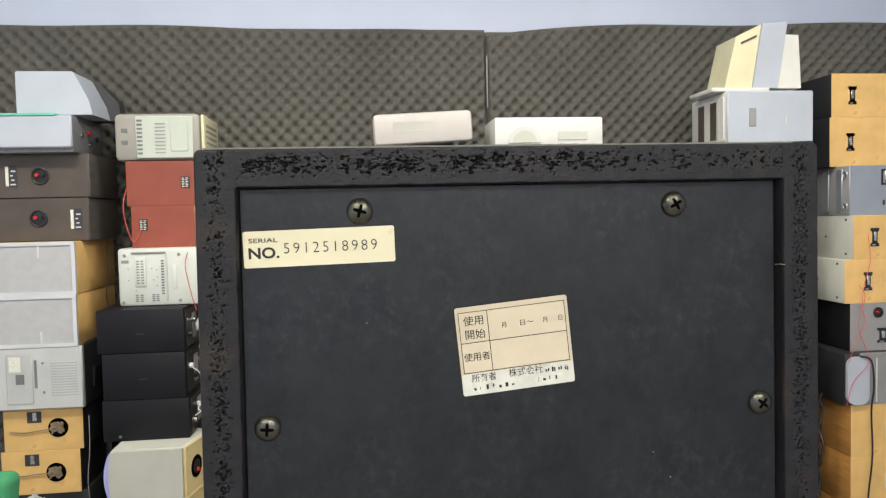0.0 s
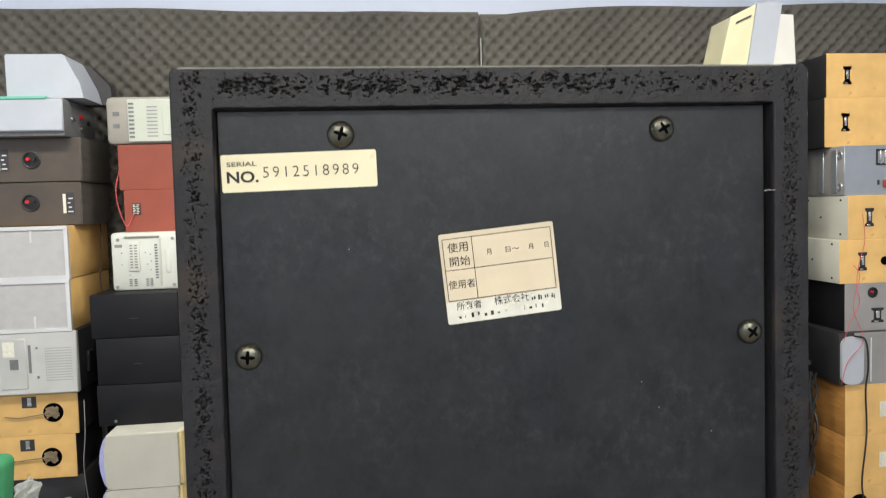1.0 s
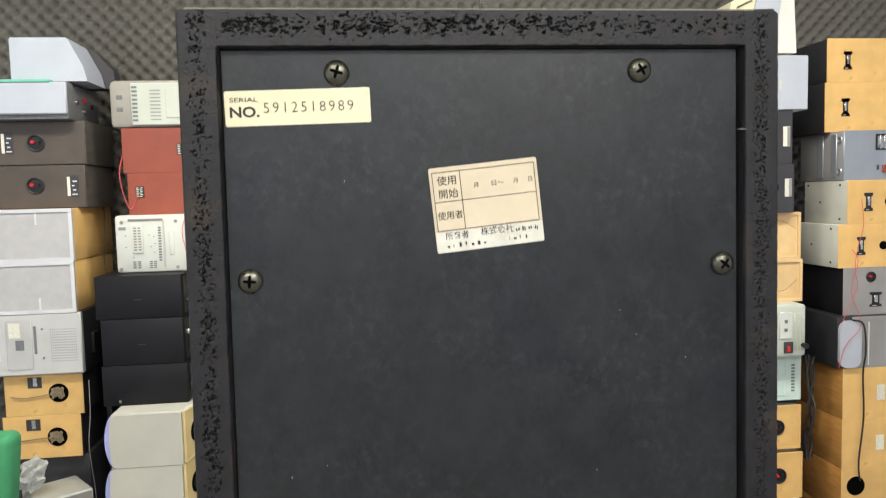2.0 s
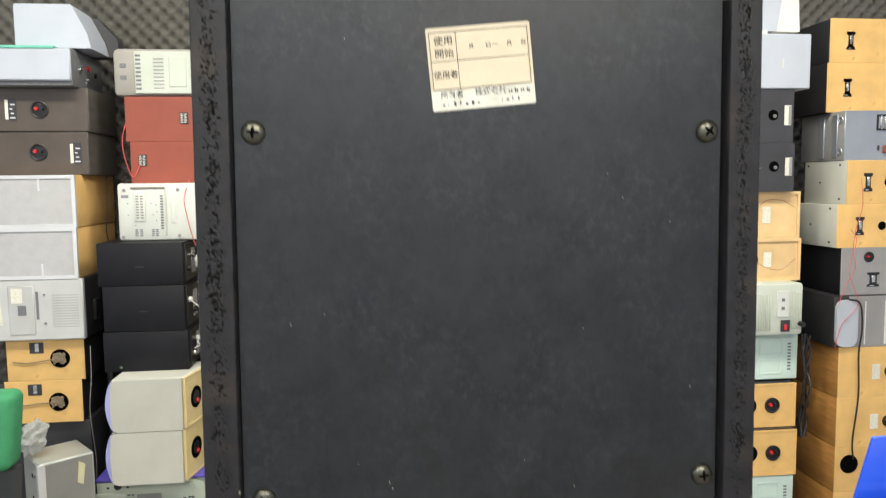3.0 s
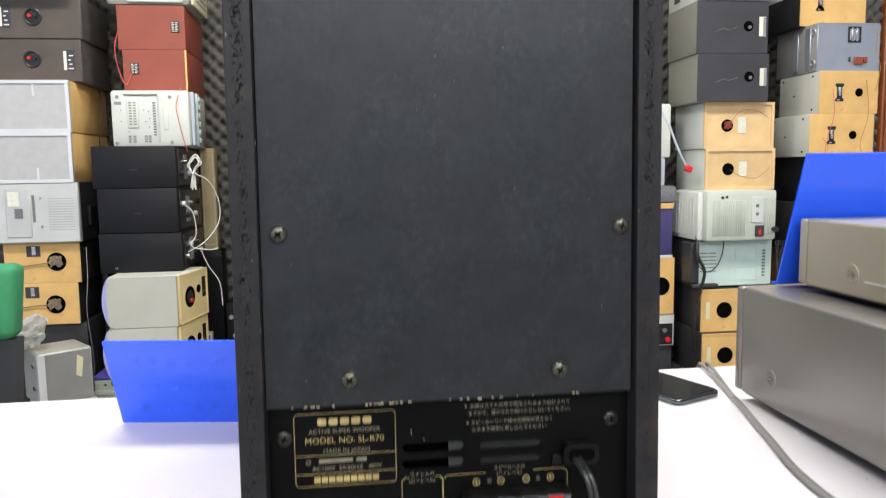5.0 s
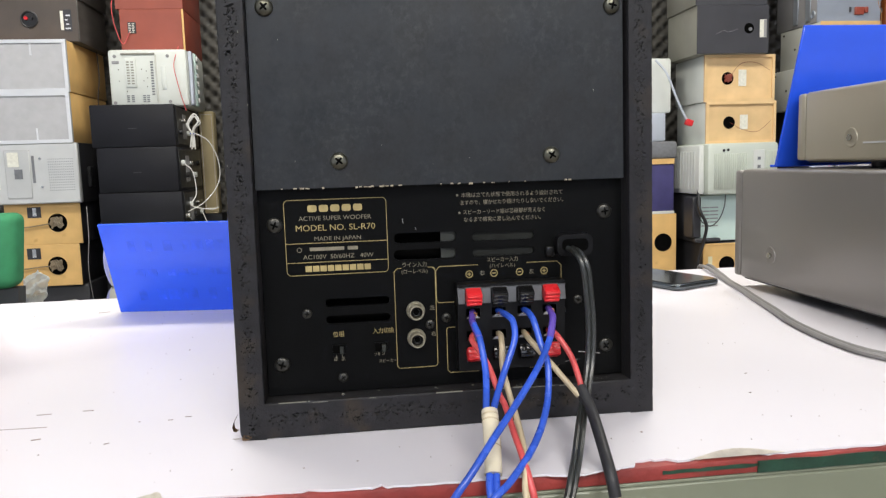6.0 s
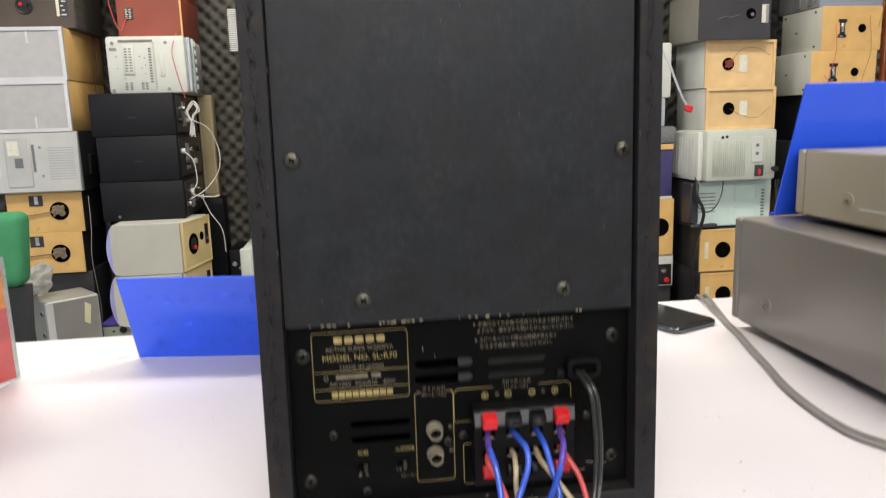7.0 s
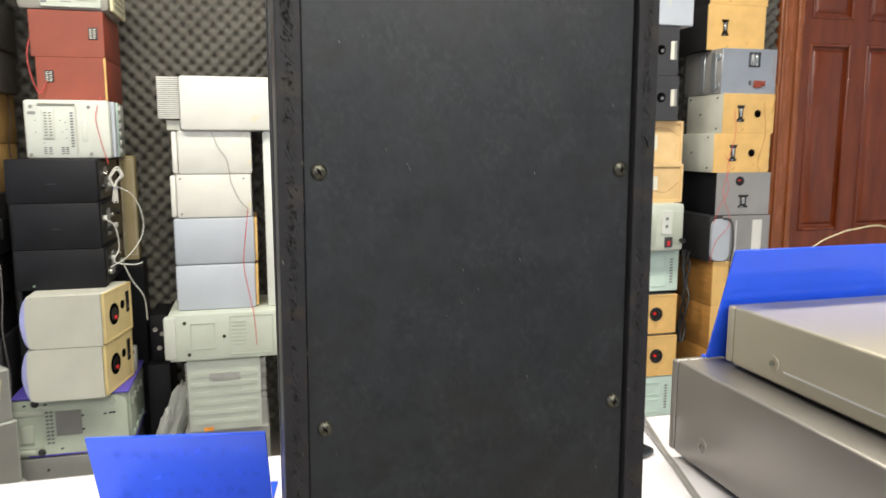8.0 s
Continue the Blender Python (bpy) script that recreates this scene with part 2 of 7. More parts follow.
M_BROWN = material("dark_brown_board", (0.075, 0.06, 0.05), 0.5, var=0.12, scale=14, bump=0.3)
M_BROWNSIDE = material("grey_brown_vinyl", (0.085, 0.078, 0.07), 0.45, var=0.25, scale=12, bump=0.3, stretch=(1, 1, 5))
M_RUST = material("red_brown_vinyl", (0.265, 0.058, 0.034), 0.5, var=0.1, scale=14, bump=0.2)
M_RUSTSIDE = material("red_veneer", (0.22, 0.04, 0.022), 0.4, var=0.2, scale=10, bump=0.2)
M_CLOTH = material("grey_grille_cloth", (0.47, 0.47, 0.48), 0.85, var=0.05, scale=40, bump=0.6, fine=1200)
M_SILVERFRAME = material("silver_frame", (0.67, 0.68, 0.69), 0.4, 0.3, var=0.05, bump=0.05)
M_SILVER = material("silver_plastic", (0.55, 0.555, 0.54), 0.4, 0.25, var=0.06, scale=12, bump=0.1)
M_SILVERBOX = material("pale_silver_metal", (0.44, 0.46, 0.43), 0.38, 0.3, var=0.08, scale=10, bump=0.1)
M_DIMWIRE = material("dim_wire", (0.20, 0.155, 0.10), 0.5, var=0.3, scale=60, bump=0.1)
M_SILVERDARK = material("dull_silver", (0.30, 0.30, 0.285), 0.42, 0.4, var=0.1, scale=10, bump=0.1)
M_PINKWHITE = material("pinkish_white_plastic", (0.55, 0.515, 0.485), 0.45, var=0.04, scale=10, bump=0.1)
M_BACKWHITE = material("moulded_white_plastic", (0.575, 0.60, 0.555), 0.42, var=0.05, scale=10, bump=0.1)
M_GREENWHITE = material("greenish_white_plastic", (0.50, 0.54, 0.475), 0.42, var=0.05, scale=10, bump=0.1)
M_WHITE = material("white_plastic", (0.60, 0.62, 0.585), 0.4, var=0.05, scale=10, bump=0.1)
M_WHITEBLUE = material("bluish_white_plastic", (0.43, 0.465, 0.53), 0.4, var=0.04, scale=10, bump=0.1)
M_CREAM = material("cream_plastic", (0.66, 0.655, 0.62), 0.42, var=0.05, scale=10, bump=0.1, stain=(0.70, 0.63, 0.42), stain_at=0.69, stain_scale=7)
M_CREAMGREY = material("cream_grey_board", (0.52, 0.52, 0.465), 0.5, var=0.06, scale=10, bump=0.1)
M_SPLINTER = material("torn_fibre", (0.13, 0.075, 0.035), 0.8)
M_PALESIDE = material("pale_tan_board", (0.68, 0.54, 0.27), 0.55, var=0.08, scale=14, bump=0.2)
M_BUFF = material("buff_card", (0.55, 0.45, 0.25), 0.7, var=0.08, scale=10, bump=0.2)
M_YELLOWED = material("yellowed_plastic", (0.64, 0.60, 0.40), 0.42, var=0.1, scale=6, bump=0.1)
M_MINT = material("mint_plastic", (0.55, 0.69, 0.64), 0.38, var=0.06, scale=10, bump=0.1)
M_TEAL = material("teal_plastic", (0.16, 0.52, 0.40), 0.38, var=0.06, scale=10, bump=0.1)
M_PALEMINT = material("pale_mint_metal", (0.46, 0.52, 0.44), 0.4, var=0.08, scale=12, bump=0.1)
M_PURPLE = material("purple_plastic", (0.10, 0.075, 0.42), 0.35, var=0.1, scale=10, bump=0.1)
M_LILAC = material("lilac_film", (0.40, 0.42, 0.78), 0.35, var=0.1, scale=10, bump=0.1)
M_NAVY = material("navy_cloth", (0.05, 0.045, 0.15), 0.7, var=0.2, scale=20, bump=0.3)
M_BLACKBOX = material("black_metal_case", (0.022, 0.022, 0.025), 0.42, var=0.15, scale=12, bump=0.25)
M_CHARCOAL = material("charcoal_board", (0.035, 0.035, 0.04), 0.5, var=0.12, scale=12, bump=0.25)
M_BLACKUNIT = material("matt_black_case", (0.0082, 0.0084, 0.0112), 0.5, spec=0.25, var=0.15, scale=12, bump=0.25)
M_GREYSIDE = material("warm_grey_vinyl", (0.25, 0.245, 0.205), 0.5, var=0.1, scale=10, bump=0.2)
M_STEEL = material("blue_grey_steel", (0.36, 0.39, 0.43), 0.35, 0.55, var=0.08, scale=10, bump=0.1)
M_GREYPANEL = material("mid_grey_panel", (0.27, 0.265, 0.265), 0.5, var=0.08, scale=10, bump=0.15)
M_VENTBACK = material("dull_slot_cover", (0.014, 0.015, 0.0135), 0.6, spec=0.12, var=0.3, scale=60, bump=0.1)
M_VENTGREY = material("grey_slot_cover", (0.036, 0.039, 0.036), 0.5, spec=0.2, var=0.35, scale=40, bump=0.1)
M_GREYBODY = material("greyed_stereo_case", (0.30, 0.285, 0.255), 0.45, var=0.08, scale=12, bump=0.1)
M_CHIP = material("bare_chip", (0.42, 0.36, 0.26), 0.8, var=0.3, scale=300, bump=0.3)
M_GLOSSTAB = material("glossy_black_tab", (0.006, 0.006, 0.007), 0.14, var=0.1, scale=80, bump=0.03)
M_CLEAR = bpy.data.materials.new("clear_plastic")
M_CLEAR.use_nodes = True
cb = M_CLEAR.node_tree.nodes["Principled BSDF"]
cb.inputs["Base Color"].default_value, cb.inputs["Roughness"].default_value = (0.9, 0.93, 0.92, 1), 0.12
cb.inputs["Transmission Weight"].default_value, cb.inputs["IOR"].default_value = 0.75, 1.3
M_BAG = bpy.data.materials.new("thin_film")
M_BAG.use_nodes = True
bb = M_BAG.node_tree.nodes["Principled BSDF"]
bb.inputs["Base Color"].default_value, bb.inputs["Roughness"].default_value = (0.82, 0.84, 0.82, 1), 0.3
bb.inputs["Transmission Weight"].default_value, bb.inputs["IOR"].default_value = 0.6, 1.15
M_FILM = bpy.data.materials.new("crinkled_film")
M_FILM.use_nodes = True
fb = M_FILM.node_tree.nodes["Principled BSDF"]
fb.inputs["Base Color"].default_value, fb.inputs["Roughness"].default_value = (0.97, 0.98, 0.97, 1), 0.08
fb.inputs["Alpha"].default_value, fb.inputs["IOR"].default_value = 0.20, 1.5
M_ORANGE = material("orange_print", (0.75, 0.28, 0.05), 0.3, var=0.3, scale=30, bump=0)
M_PINKRED = material("red_pink_print", (0.70, 0.09, 0.08), 0.3, var=0.3, scale=25, bump=0)
M_LIGHT = glow("lamp_diffuser", (1, 0.98, 0.96), 6.0)
M_LIGHTFRAME = material("lamp_frame", (0.7, 0.7, 0.7), 0.4)


# ---------------------------------------------------------------- mesh helpers
def part(name, bm, mat, parent, label=""):
    me = bpy.data.meshes.new(name)
    bm.to_mesh(me)
    bm.free()
    me.materials.append(mat)
    me.polygons.foreach_set("use_smooth", [True] * len(me.polygons))
    me.set_sharp_from_angle(angle=radians(38))
    ob = new(name, me)
    ob.parent = parent
    if label:
        ob["label"] = label
    return ob


def shared(name, me, parent, m, label=""):
    ob = new(name, me)
    ob.parent = parent
    ob.matrix_basis = m
    if label:
        ob["label"] = label
    return ob


def thing(name, label, category, x, y, z, rz=0.0, group="", kind=""):
    ob = new(name)
    ob.empty_display_size = 0.05
    ob.matrix_basis = pose(x, y, z, 0, 0, rz)
    return tagged(ob, label, category, group, kind)


def box(bm, a, b, bevel=0.0, seg=1):
    a, b = Vector(a), Vector(b)
    m = Matrix.Translation((a + b) / 2) @ Matrix.Diagonal((*(b - a), 1))
    vs = bmesh.ops.create_cube(bm, size=1, matrix=m)["verts"]
    if bevel:
        es = list({e for v in vs for e in v.link_edges})
        bmesh.ops.bevel(bm, geom=es, offset=bevel, segments=seg, affect="EDGES", profile=0.5)
    return bm


def bx(a, b, bevel=0.0, seg=1):
    return box(bmesh.new(), a, b, bevel, seg)


def cyl(bm, c, r, h, axis="y", seg=20, r2=None):
    turn = {"y": pose(0, 0, 0, 90), "x": pose(0, 0, 0, 0, 90), "z": Matrix()}[axis]
    bmesh.ops.create_cone(bm, cap_ends=True, segments=seg, radius1=r, radius2=r if r2 is None else r2, depth=h,
                          matrix=Matrix.Translation(c) @ turn)
    return bm


def lathe(bm, c, profile, seg=20):
    """A turned shape about the y axis: profile rows of (radius, y)."""
    rings = []
    for r, y in profile:
        if r < 1e-6:
            rings.append([bm.verts.new((c[0], c[1] + y, c[2]))])
        else:
            rings.append([bm.verts.new((c[0] + r * math.cos(a), c[1] + y, c[2] + r * math.sin(a)))
                          for a in (2 * math.pi * i / seg for i in range(seg))])
    for p, q in zip(rings, rings[1:]):
        for i in range(seg):
            j = (i + 1) % seg
            f = [p[i % len(p)], p[j % len(p)], q[j % len(q)], q[i % len(q)]]
            f = list(dict.fromkeys(f))
            if len(f) > 2:
                bm.faces.new(f)
    bmesh.ops.recalc_face_normals(bm, faces=bm.faces)
    return bm


def smooth_line(pts, steps=6):
    pts = [Vector(p) for p in pts]
    p = [pts[0] * 2 - pts[1]] + pts + [pts[-1] * 2 - pts[-2]]
    out = []
    for i in range(1, len(p) - 2):
        a, b, c, d = p[i - 1:i + 3]
        for k in range(steps):
            t = k / steps
            out.append(0.5 * (2 * b + (c - a) * t + (2 * a - 5 * b + 4 * c - d) * t * t + (3 * b - a - 3 * c + d) * t ** 3))
    return out + [pts[-1]]


def tube(bm, pts, r, seg=8, steps=6):
    line = smooth_line(pts, steps)
    rings, side = [], None
    for i, p in enumerate(line):
        d = (line[min(i + 1, len(line) - 1)] - line[max(i - 1, 0)]).normalized()
        if side is None:
            side = d.orthogonal().normalized()
        side = (side - d * side.dot(d)).normalized()
        up = d.cross(side)
        rings.append([bm.verts.new(p + (side * math.cos(a) + up * math.sin(a)) * r)
                      for a in (2 * math.pi * k / seg for k in range(seg))])
    for a, b in zip(rings, rings[1:]):
        for k in range(seg):
            bm.faces.new((a[k], a[(k + 1) % seg], b[(k + 1) % seg], b[k]))
    bm.faces.new(rings[0][::-1])
    bm.faces.new(rings[-1])
    return bm


def prism(outline, y0, y1):
    """An outline of (x, z), run from y0 to y1."""
    bm = bmesh.new()
    a = [bm.verts.new((x, y0, z)) for x, z in outline]
    f = bm.faces.new(a)
    g = bmesh.ops.extrude_face_region(bm, geom=[f])["geom"]
    bmesh.ops.translate(bm, verts=[v for v in g if isinstance(v, bmesh.types.BMVert)], vec=(0, y1 - y0, 0))
    bmesh.ops.recalc_face_normals(bm, faces=bm.faces)
    return bm


def rounded(x0, x1, z0, z1, r, seg=5):
    out = []
    for cx, cz, a0 in ((x1 - r, z1 - r, 0), (x0 + r, z1 - r, 90), (x0 + r, z0 + r, 180), (x1 - r, z0 + r, 270)):
        out += [(cx + r * math.cos(radians(a0 + 90 * k / seg)), cz + r * math.sin(radians(a0 + 90 * k / seg))) for k in range(seg + 1)]
    return out


def pierced(x0, x1, z0, z1, y0, y1, holes):
    """A plate with rectangular openings (x0, x1, z0, z1) right through it."""
    xs = sorted({x0, x1, *[h[0] for h in holes], *[h[1] for h in holes]})
    zs = sorted({z0, z1, *[h[2] for h in holes], *[h[3] for h in holes]})
    bm = bmesh.new()
    v = {(i, k): bm.verts.new((x, y0, z)) for i, x in enumerate(xs) for k, z in enumerate(zs)}
    faces = []
    for i in range(len(xs) - 1):
        for k in range(len(zs) - 1):
            cx, cz = (xs[i] + xs[i + 1]) / 2, (zs[k] + zs[k + 1]) / 2
            if not any(a < cx < b and c < cz < d for a, b, c, d in holes):
                faces.append(bm.faces.new((v[i, k], v[i + 1, k], v[i + 1, k + 1], v[i, k + 1])))
    bmesh.ops.delete(bm, geom=[q for q in bm.verts if not q.link_faces], context="VERTS")
    g = bmesh.ops.extrude_face_region(bm, geom=faces)["geom"]
    bmesh.ops.translate(bm, verts=[q for q in g if isinstance(q, bmesh.types.BMVert)], vec=(0, y1 - y0, 0))
    bmesh.ops.recalc_face_normals(bm, faces=bm.faces)
    return bm


def loop_line(bm, pts, width, y, close=True):
    """A flat printed line of some width through (x, z) points, facing -y."""
    n = len(pts)
    for i in range(n if close else n - 1):
        a, b = Vector(pts[i]), Vector(pts[(i + 1) % n])
        if (b - a).length < 1e-7:
            continue
        d = (b - a).normalized()
        s = Vector((-d.y, d.x)) * width / 2
        a, b = a - d * width * 0.3, b + d * width * 0.3
        bm.faces.new([bm.verts.new((q.x, y, q.y)) for q in (a - s, b - s, b + s, a + s)])
    return bm


def writing(body, size, mat, parent, x, y, z, wide=None, align="CENTER", turn=0.0, name="lettering", weight=0.0, space=1.0):
    """Flat letters facing -y, fitted to a width where one is given."""
    c = bpy.data.curves.new(name, "FONT")
    c.body, c.size, c.align_x, c.align_y, c.resolution_u = body, size, align, "CENTER", 3
    c.offset, c.space_character = weight * size, space
    tmp = new(name, c)
    bpy.context.view_layer.update()
    me = bpy.data.meshes.new_from_object(tmp.evaluated_get(bpy.context.evaluated_depsgraph_get()))
    have = tmp.dimensions[0]
    bpy.data.objects.remove(tmp)
    me.materials.clear()
    me.materials.append(mat)
    ob = new(name, me)
    ob.parent = parent
    k = wide / have if wide and have else 1
    ob.matrix_basis = pose(x, y, z, 90, 0, 0) @ pose(0, 0, 0, 0, 0, turn) @ Matrix.Diagonal((k, 1, 1, 1))
    return ob


# ---------------------------------------------------------------- the room
X0, X1, Y0, Y1, H = ROOM


def structure(name, bm, mat, label, category="wall"):
    return tagged(part(name, bm, mat, None), label, category, kind="structure")


structure("floor", bx((X0, Y0, -0.1), (X1, Y1, 0)), M_FLOOR, "worn brown-grey vinyl floor of the store room", "floor")
structure("ceiling", bx((X0 - 0.12, Y0 - 0.12, H), (X1 + 0.12, Y1 + 0.12, H + 0.1)), M_CEIL, "plain white painted ceiling", "ceiling")
DOOR = (2.34, 3.16, 2.05)
structure("wall_north", pierced(X0, X1, 0, H, Y1, Y1 + 0.12, [(DOOR[0], DOOR[1], 0, DOOR[2])]), M_WALL, "bluish white painted wall above the foam")
structure("wall_south", bx((X0, Y0 - 0.12, 0), (X1, Y0, H)), M_WALL, "plain bluish white painted wall")
structure("wall_west", bx((X0 - 0.12, Y0 - 0.12, 0), (X0, Y1 + 0.12, H)), M_WALL, "plain bluish white painted wall")
structure("wall_east", bx((X1, Y0 - 0.12, 0), (X1 + 0.12, Y1 + 0.12, H)), M_WALL, "plain bluish white painted wall")


def foam_sheet(x0, x1, z1, tilt, droop, label):
    """Egg-crate foam: rows of soft peaks 57 mm apart, offset like a chessboard."""
    k, n = 2 * math.pi / 0.054, 8
    step = 0.054 / n
    xs = np.linspace(x0, x1, int((x1 - x0) / step) + 1)
    zs = np.linspace(0, 1, int(z1 / step) + 1)
    gx, gv = np.meshgrid(xs, zs)
    sag = 0.0045 * np.sin(gx * 7 + 0.8) + droop * np.exp(-(gx - x0) / 0.14)
    gz = gv * (z1 + sag + tilt * (gx - x0))
    edge = np.clip(np.minimum(np.minimum(gx - x0, x1 - gx), (1 - gv) * z1) / 0.012, 0, 1)
    crest = 1 - (0.5 - 0.5 * np.cos(k * gx) * np.cos(k * gz)) ** 1.9
    gy = WALL_Y - 0.012 - edge * (0.010 + 0.029 * crest) - 0.006 * np.sin(gx * 2.3 + gz * 1.7) * edge
    r, c = gx.shape
    verts = np.stack([gx.ravel(), gy.ravel(), gz.ravel()], 1)
    idx = np.arange(r * c).reshape(r, c)
    faces = np.stack([idx[:-1, :-1].ravel(), idx[:-1, 1:].ravel(), idx[1:, 1:].ravel(), idx[1:, :-1].ravel()], 1)
    me = bpy.data.meshes.new("foam_panel")
    me.from_pydata(verts.tolist(), [], faces.tolist())
    me.polygons.foreach_set("use_smooth", [True] * len(me.polygons))
    me.materials.append(M_FOAM)
    ob = tagged(new("foam_panel", me), label, "acoustic foam", kind="structure")
    part("backing", bx((x0 + 0.002, WALL_Y - 0.011, 0), (x1 - 0.002, WALL_Y - 0.002, z1 - 0.02)), M_FOAM, ob)
    return ob


foam_sheet(-2.28, 0.4300, 2.112, -0.0095, 0.0, "dark grey egg-crate foam sheet with a sagging top edge")
foam_sheet(0.4325, 2.2, 2.104, 0.016, -0.036, "dark grey egg-crate foam sheet fixed beside another")
structure("trim", bx((0.4295, WALL_Y - 0.040, 1.79), (0.4332, WALL_Y - 0.032, 1.99), 0.002), M_WHITE, "loose white strip in the joint of the foam", "strip")


def door():
    d = tagged(new("door_1"), "closed reddish-brown panelled wooden door with wide casing", "door", kind="structure")
    a, b, top = DOOR
    y = Y1
    for nm, p, q in (("casing", (a - 0.13, y - 0.045, 0), (a, y - 0.001, top + 0.13)), ("casing", (b, y - 0.045, 0), (b + 0.13, y - 0.001, top + 0.13)),
                     ("casing", (a, y - 0.045, top), (b, y - 0.001, top + 0.13))):
        cs = part(nm, bx(p, q, 0.012, 3), M_CASING, d)
        if q[0] - p[0] < 0.2:
            for fx, fw in ((p[0] + 0.012, 0.020), (p[0] + 0.085, 0.030)):
                part("flute", bx((fx, p[1] - 0.010, 0.02), (fx + fw, p[1] - 0.0003, q[2] - 0.05), 0.006, 3), M_CASING, cs)
    part("jamb", bx((a, y, 0), (a + 0.03, y + 0.1, top - 0.001)), M_CASING, d)
    part("jamb", bx((b - 0.03, y, 0), (b, y + 0.1, top - 0.001)), M_CASING, d)
    leaf = part("door_leaf", pierced(a + 0.032, b - 0.032, 0.01, top - 0.004, y + 0.004, y + 0.044,
                [(p, q, z0, z1) for p, q in ((a + 0.075, a + 0.315), (a + 0.40, b - 0.10)) for z0, z1 in ((0.2, 0.62), (0.74, 1.635), (1.745, 1.95))]), M_DOOR, d)
    for z0, z1 in ((0.2, 0.62), (0.74, 1.635), (1.745, 1.95)):
        for p, q in ((a + 0.075, a + 0.315), (a + 0.40, b - 0.10)):
            part("door_panel", bx((p - 0.002, y + 0.020, z0 - 0.002), (q + 0.002, y + 0.038, z1 + 0.002)), M_DOOR, leaf)
            # the raised field, sloping up from a sunken margin
            bm = bx((p + 0.030, y + 0.004, z0 + 0.030), (q - 0.030, y + 0.0198, z1 - 0.030))
            for v in bm.verts:
                if v.co.y < y + 0.01:
                    v.co.x += 0.022 if v.co.x < (p + q) / 2 else -0.022
                    v.co.z += 0.022 if v.co.z < (z0 + z1) / 2 else -0.022
            part("raised_field", bm, M_DOOR, leaf)
            bm = bmesh.new()
            for u in ((p, y - 0.002, z0, p + 0.018, z1), (q - 0.018, y - 0.002, z0, q, z1)):
                box(bm, (u[0], u[1], u[2]), (u[3], y + 0.019, u[4]), 0.007, 3)
            for u in ((z0, z0 + 0.018), (z1 - 0.018, z1)):
                box(bm, (p + 0.0185, y - 0.002, u[0]), (q - 0.0185, y + 0.019, u[1]), 0.007, 3)
            part("moulding", bm, M_DOOR, leaf)


door()

for lx, ly, watts in LAMPS:
    e = thing("ceiling_light", "flat white rectangular ceiling lamp, switched on", "lamp", lx, ly, H, 0, "ceiling lights")
    bm = pierced(-0.57, 0.57, -0.17, 0.17, -0.05, -0.001, [(-0.55, 0.55, -0.15, 0.15)])
    bmesh.ops.rotate(bm, verts=bm.verts, cent=(0, 0, 0), matrix=Euler((radians(90), 0, 0)).to_matrix())
    part("frame", bm, M_LIGHTFRAME, e)
    part("diffuser", bx((-0.549, -0.149, -0.04), (0.549, 0.149, -0.03)), M_LIGHT, e)


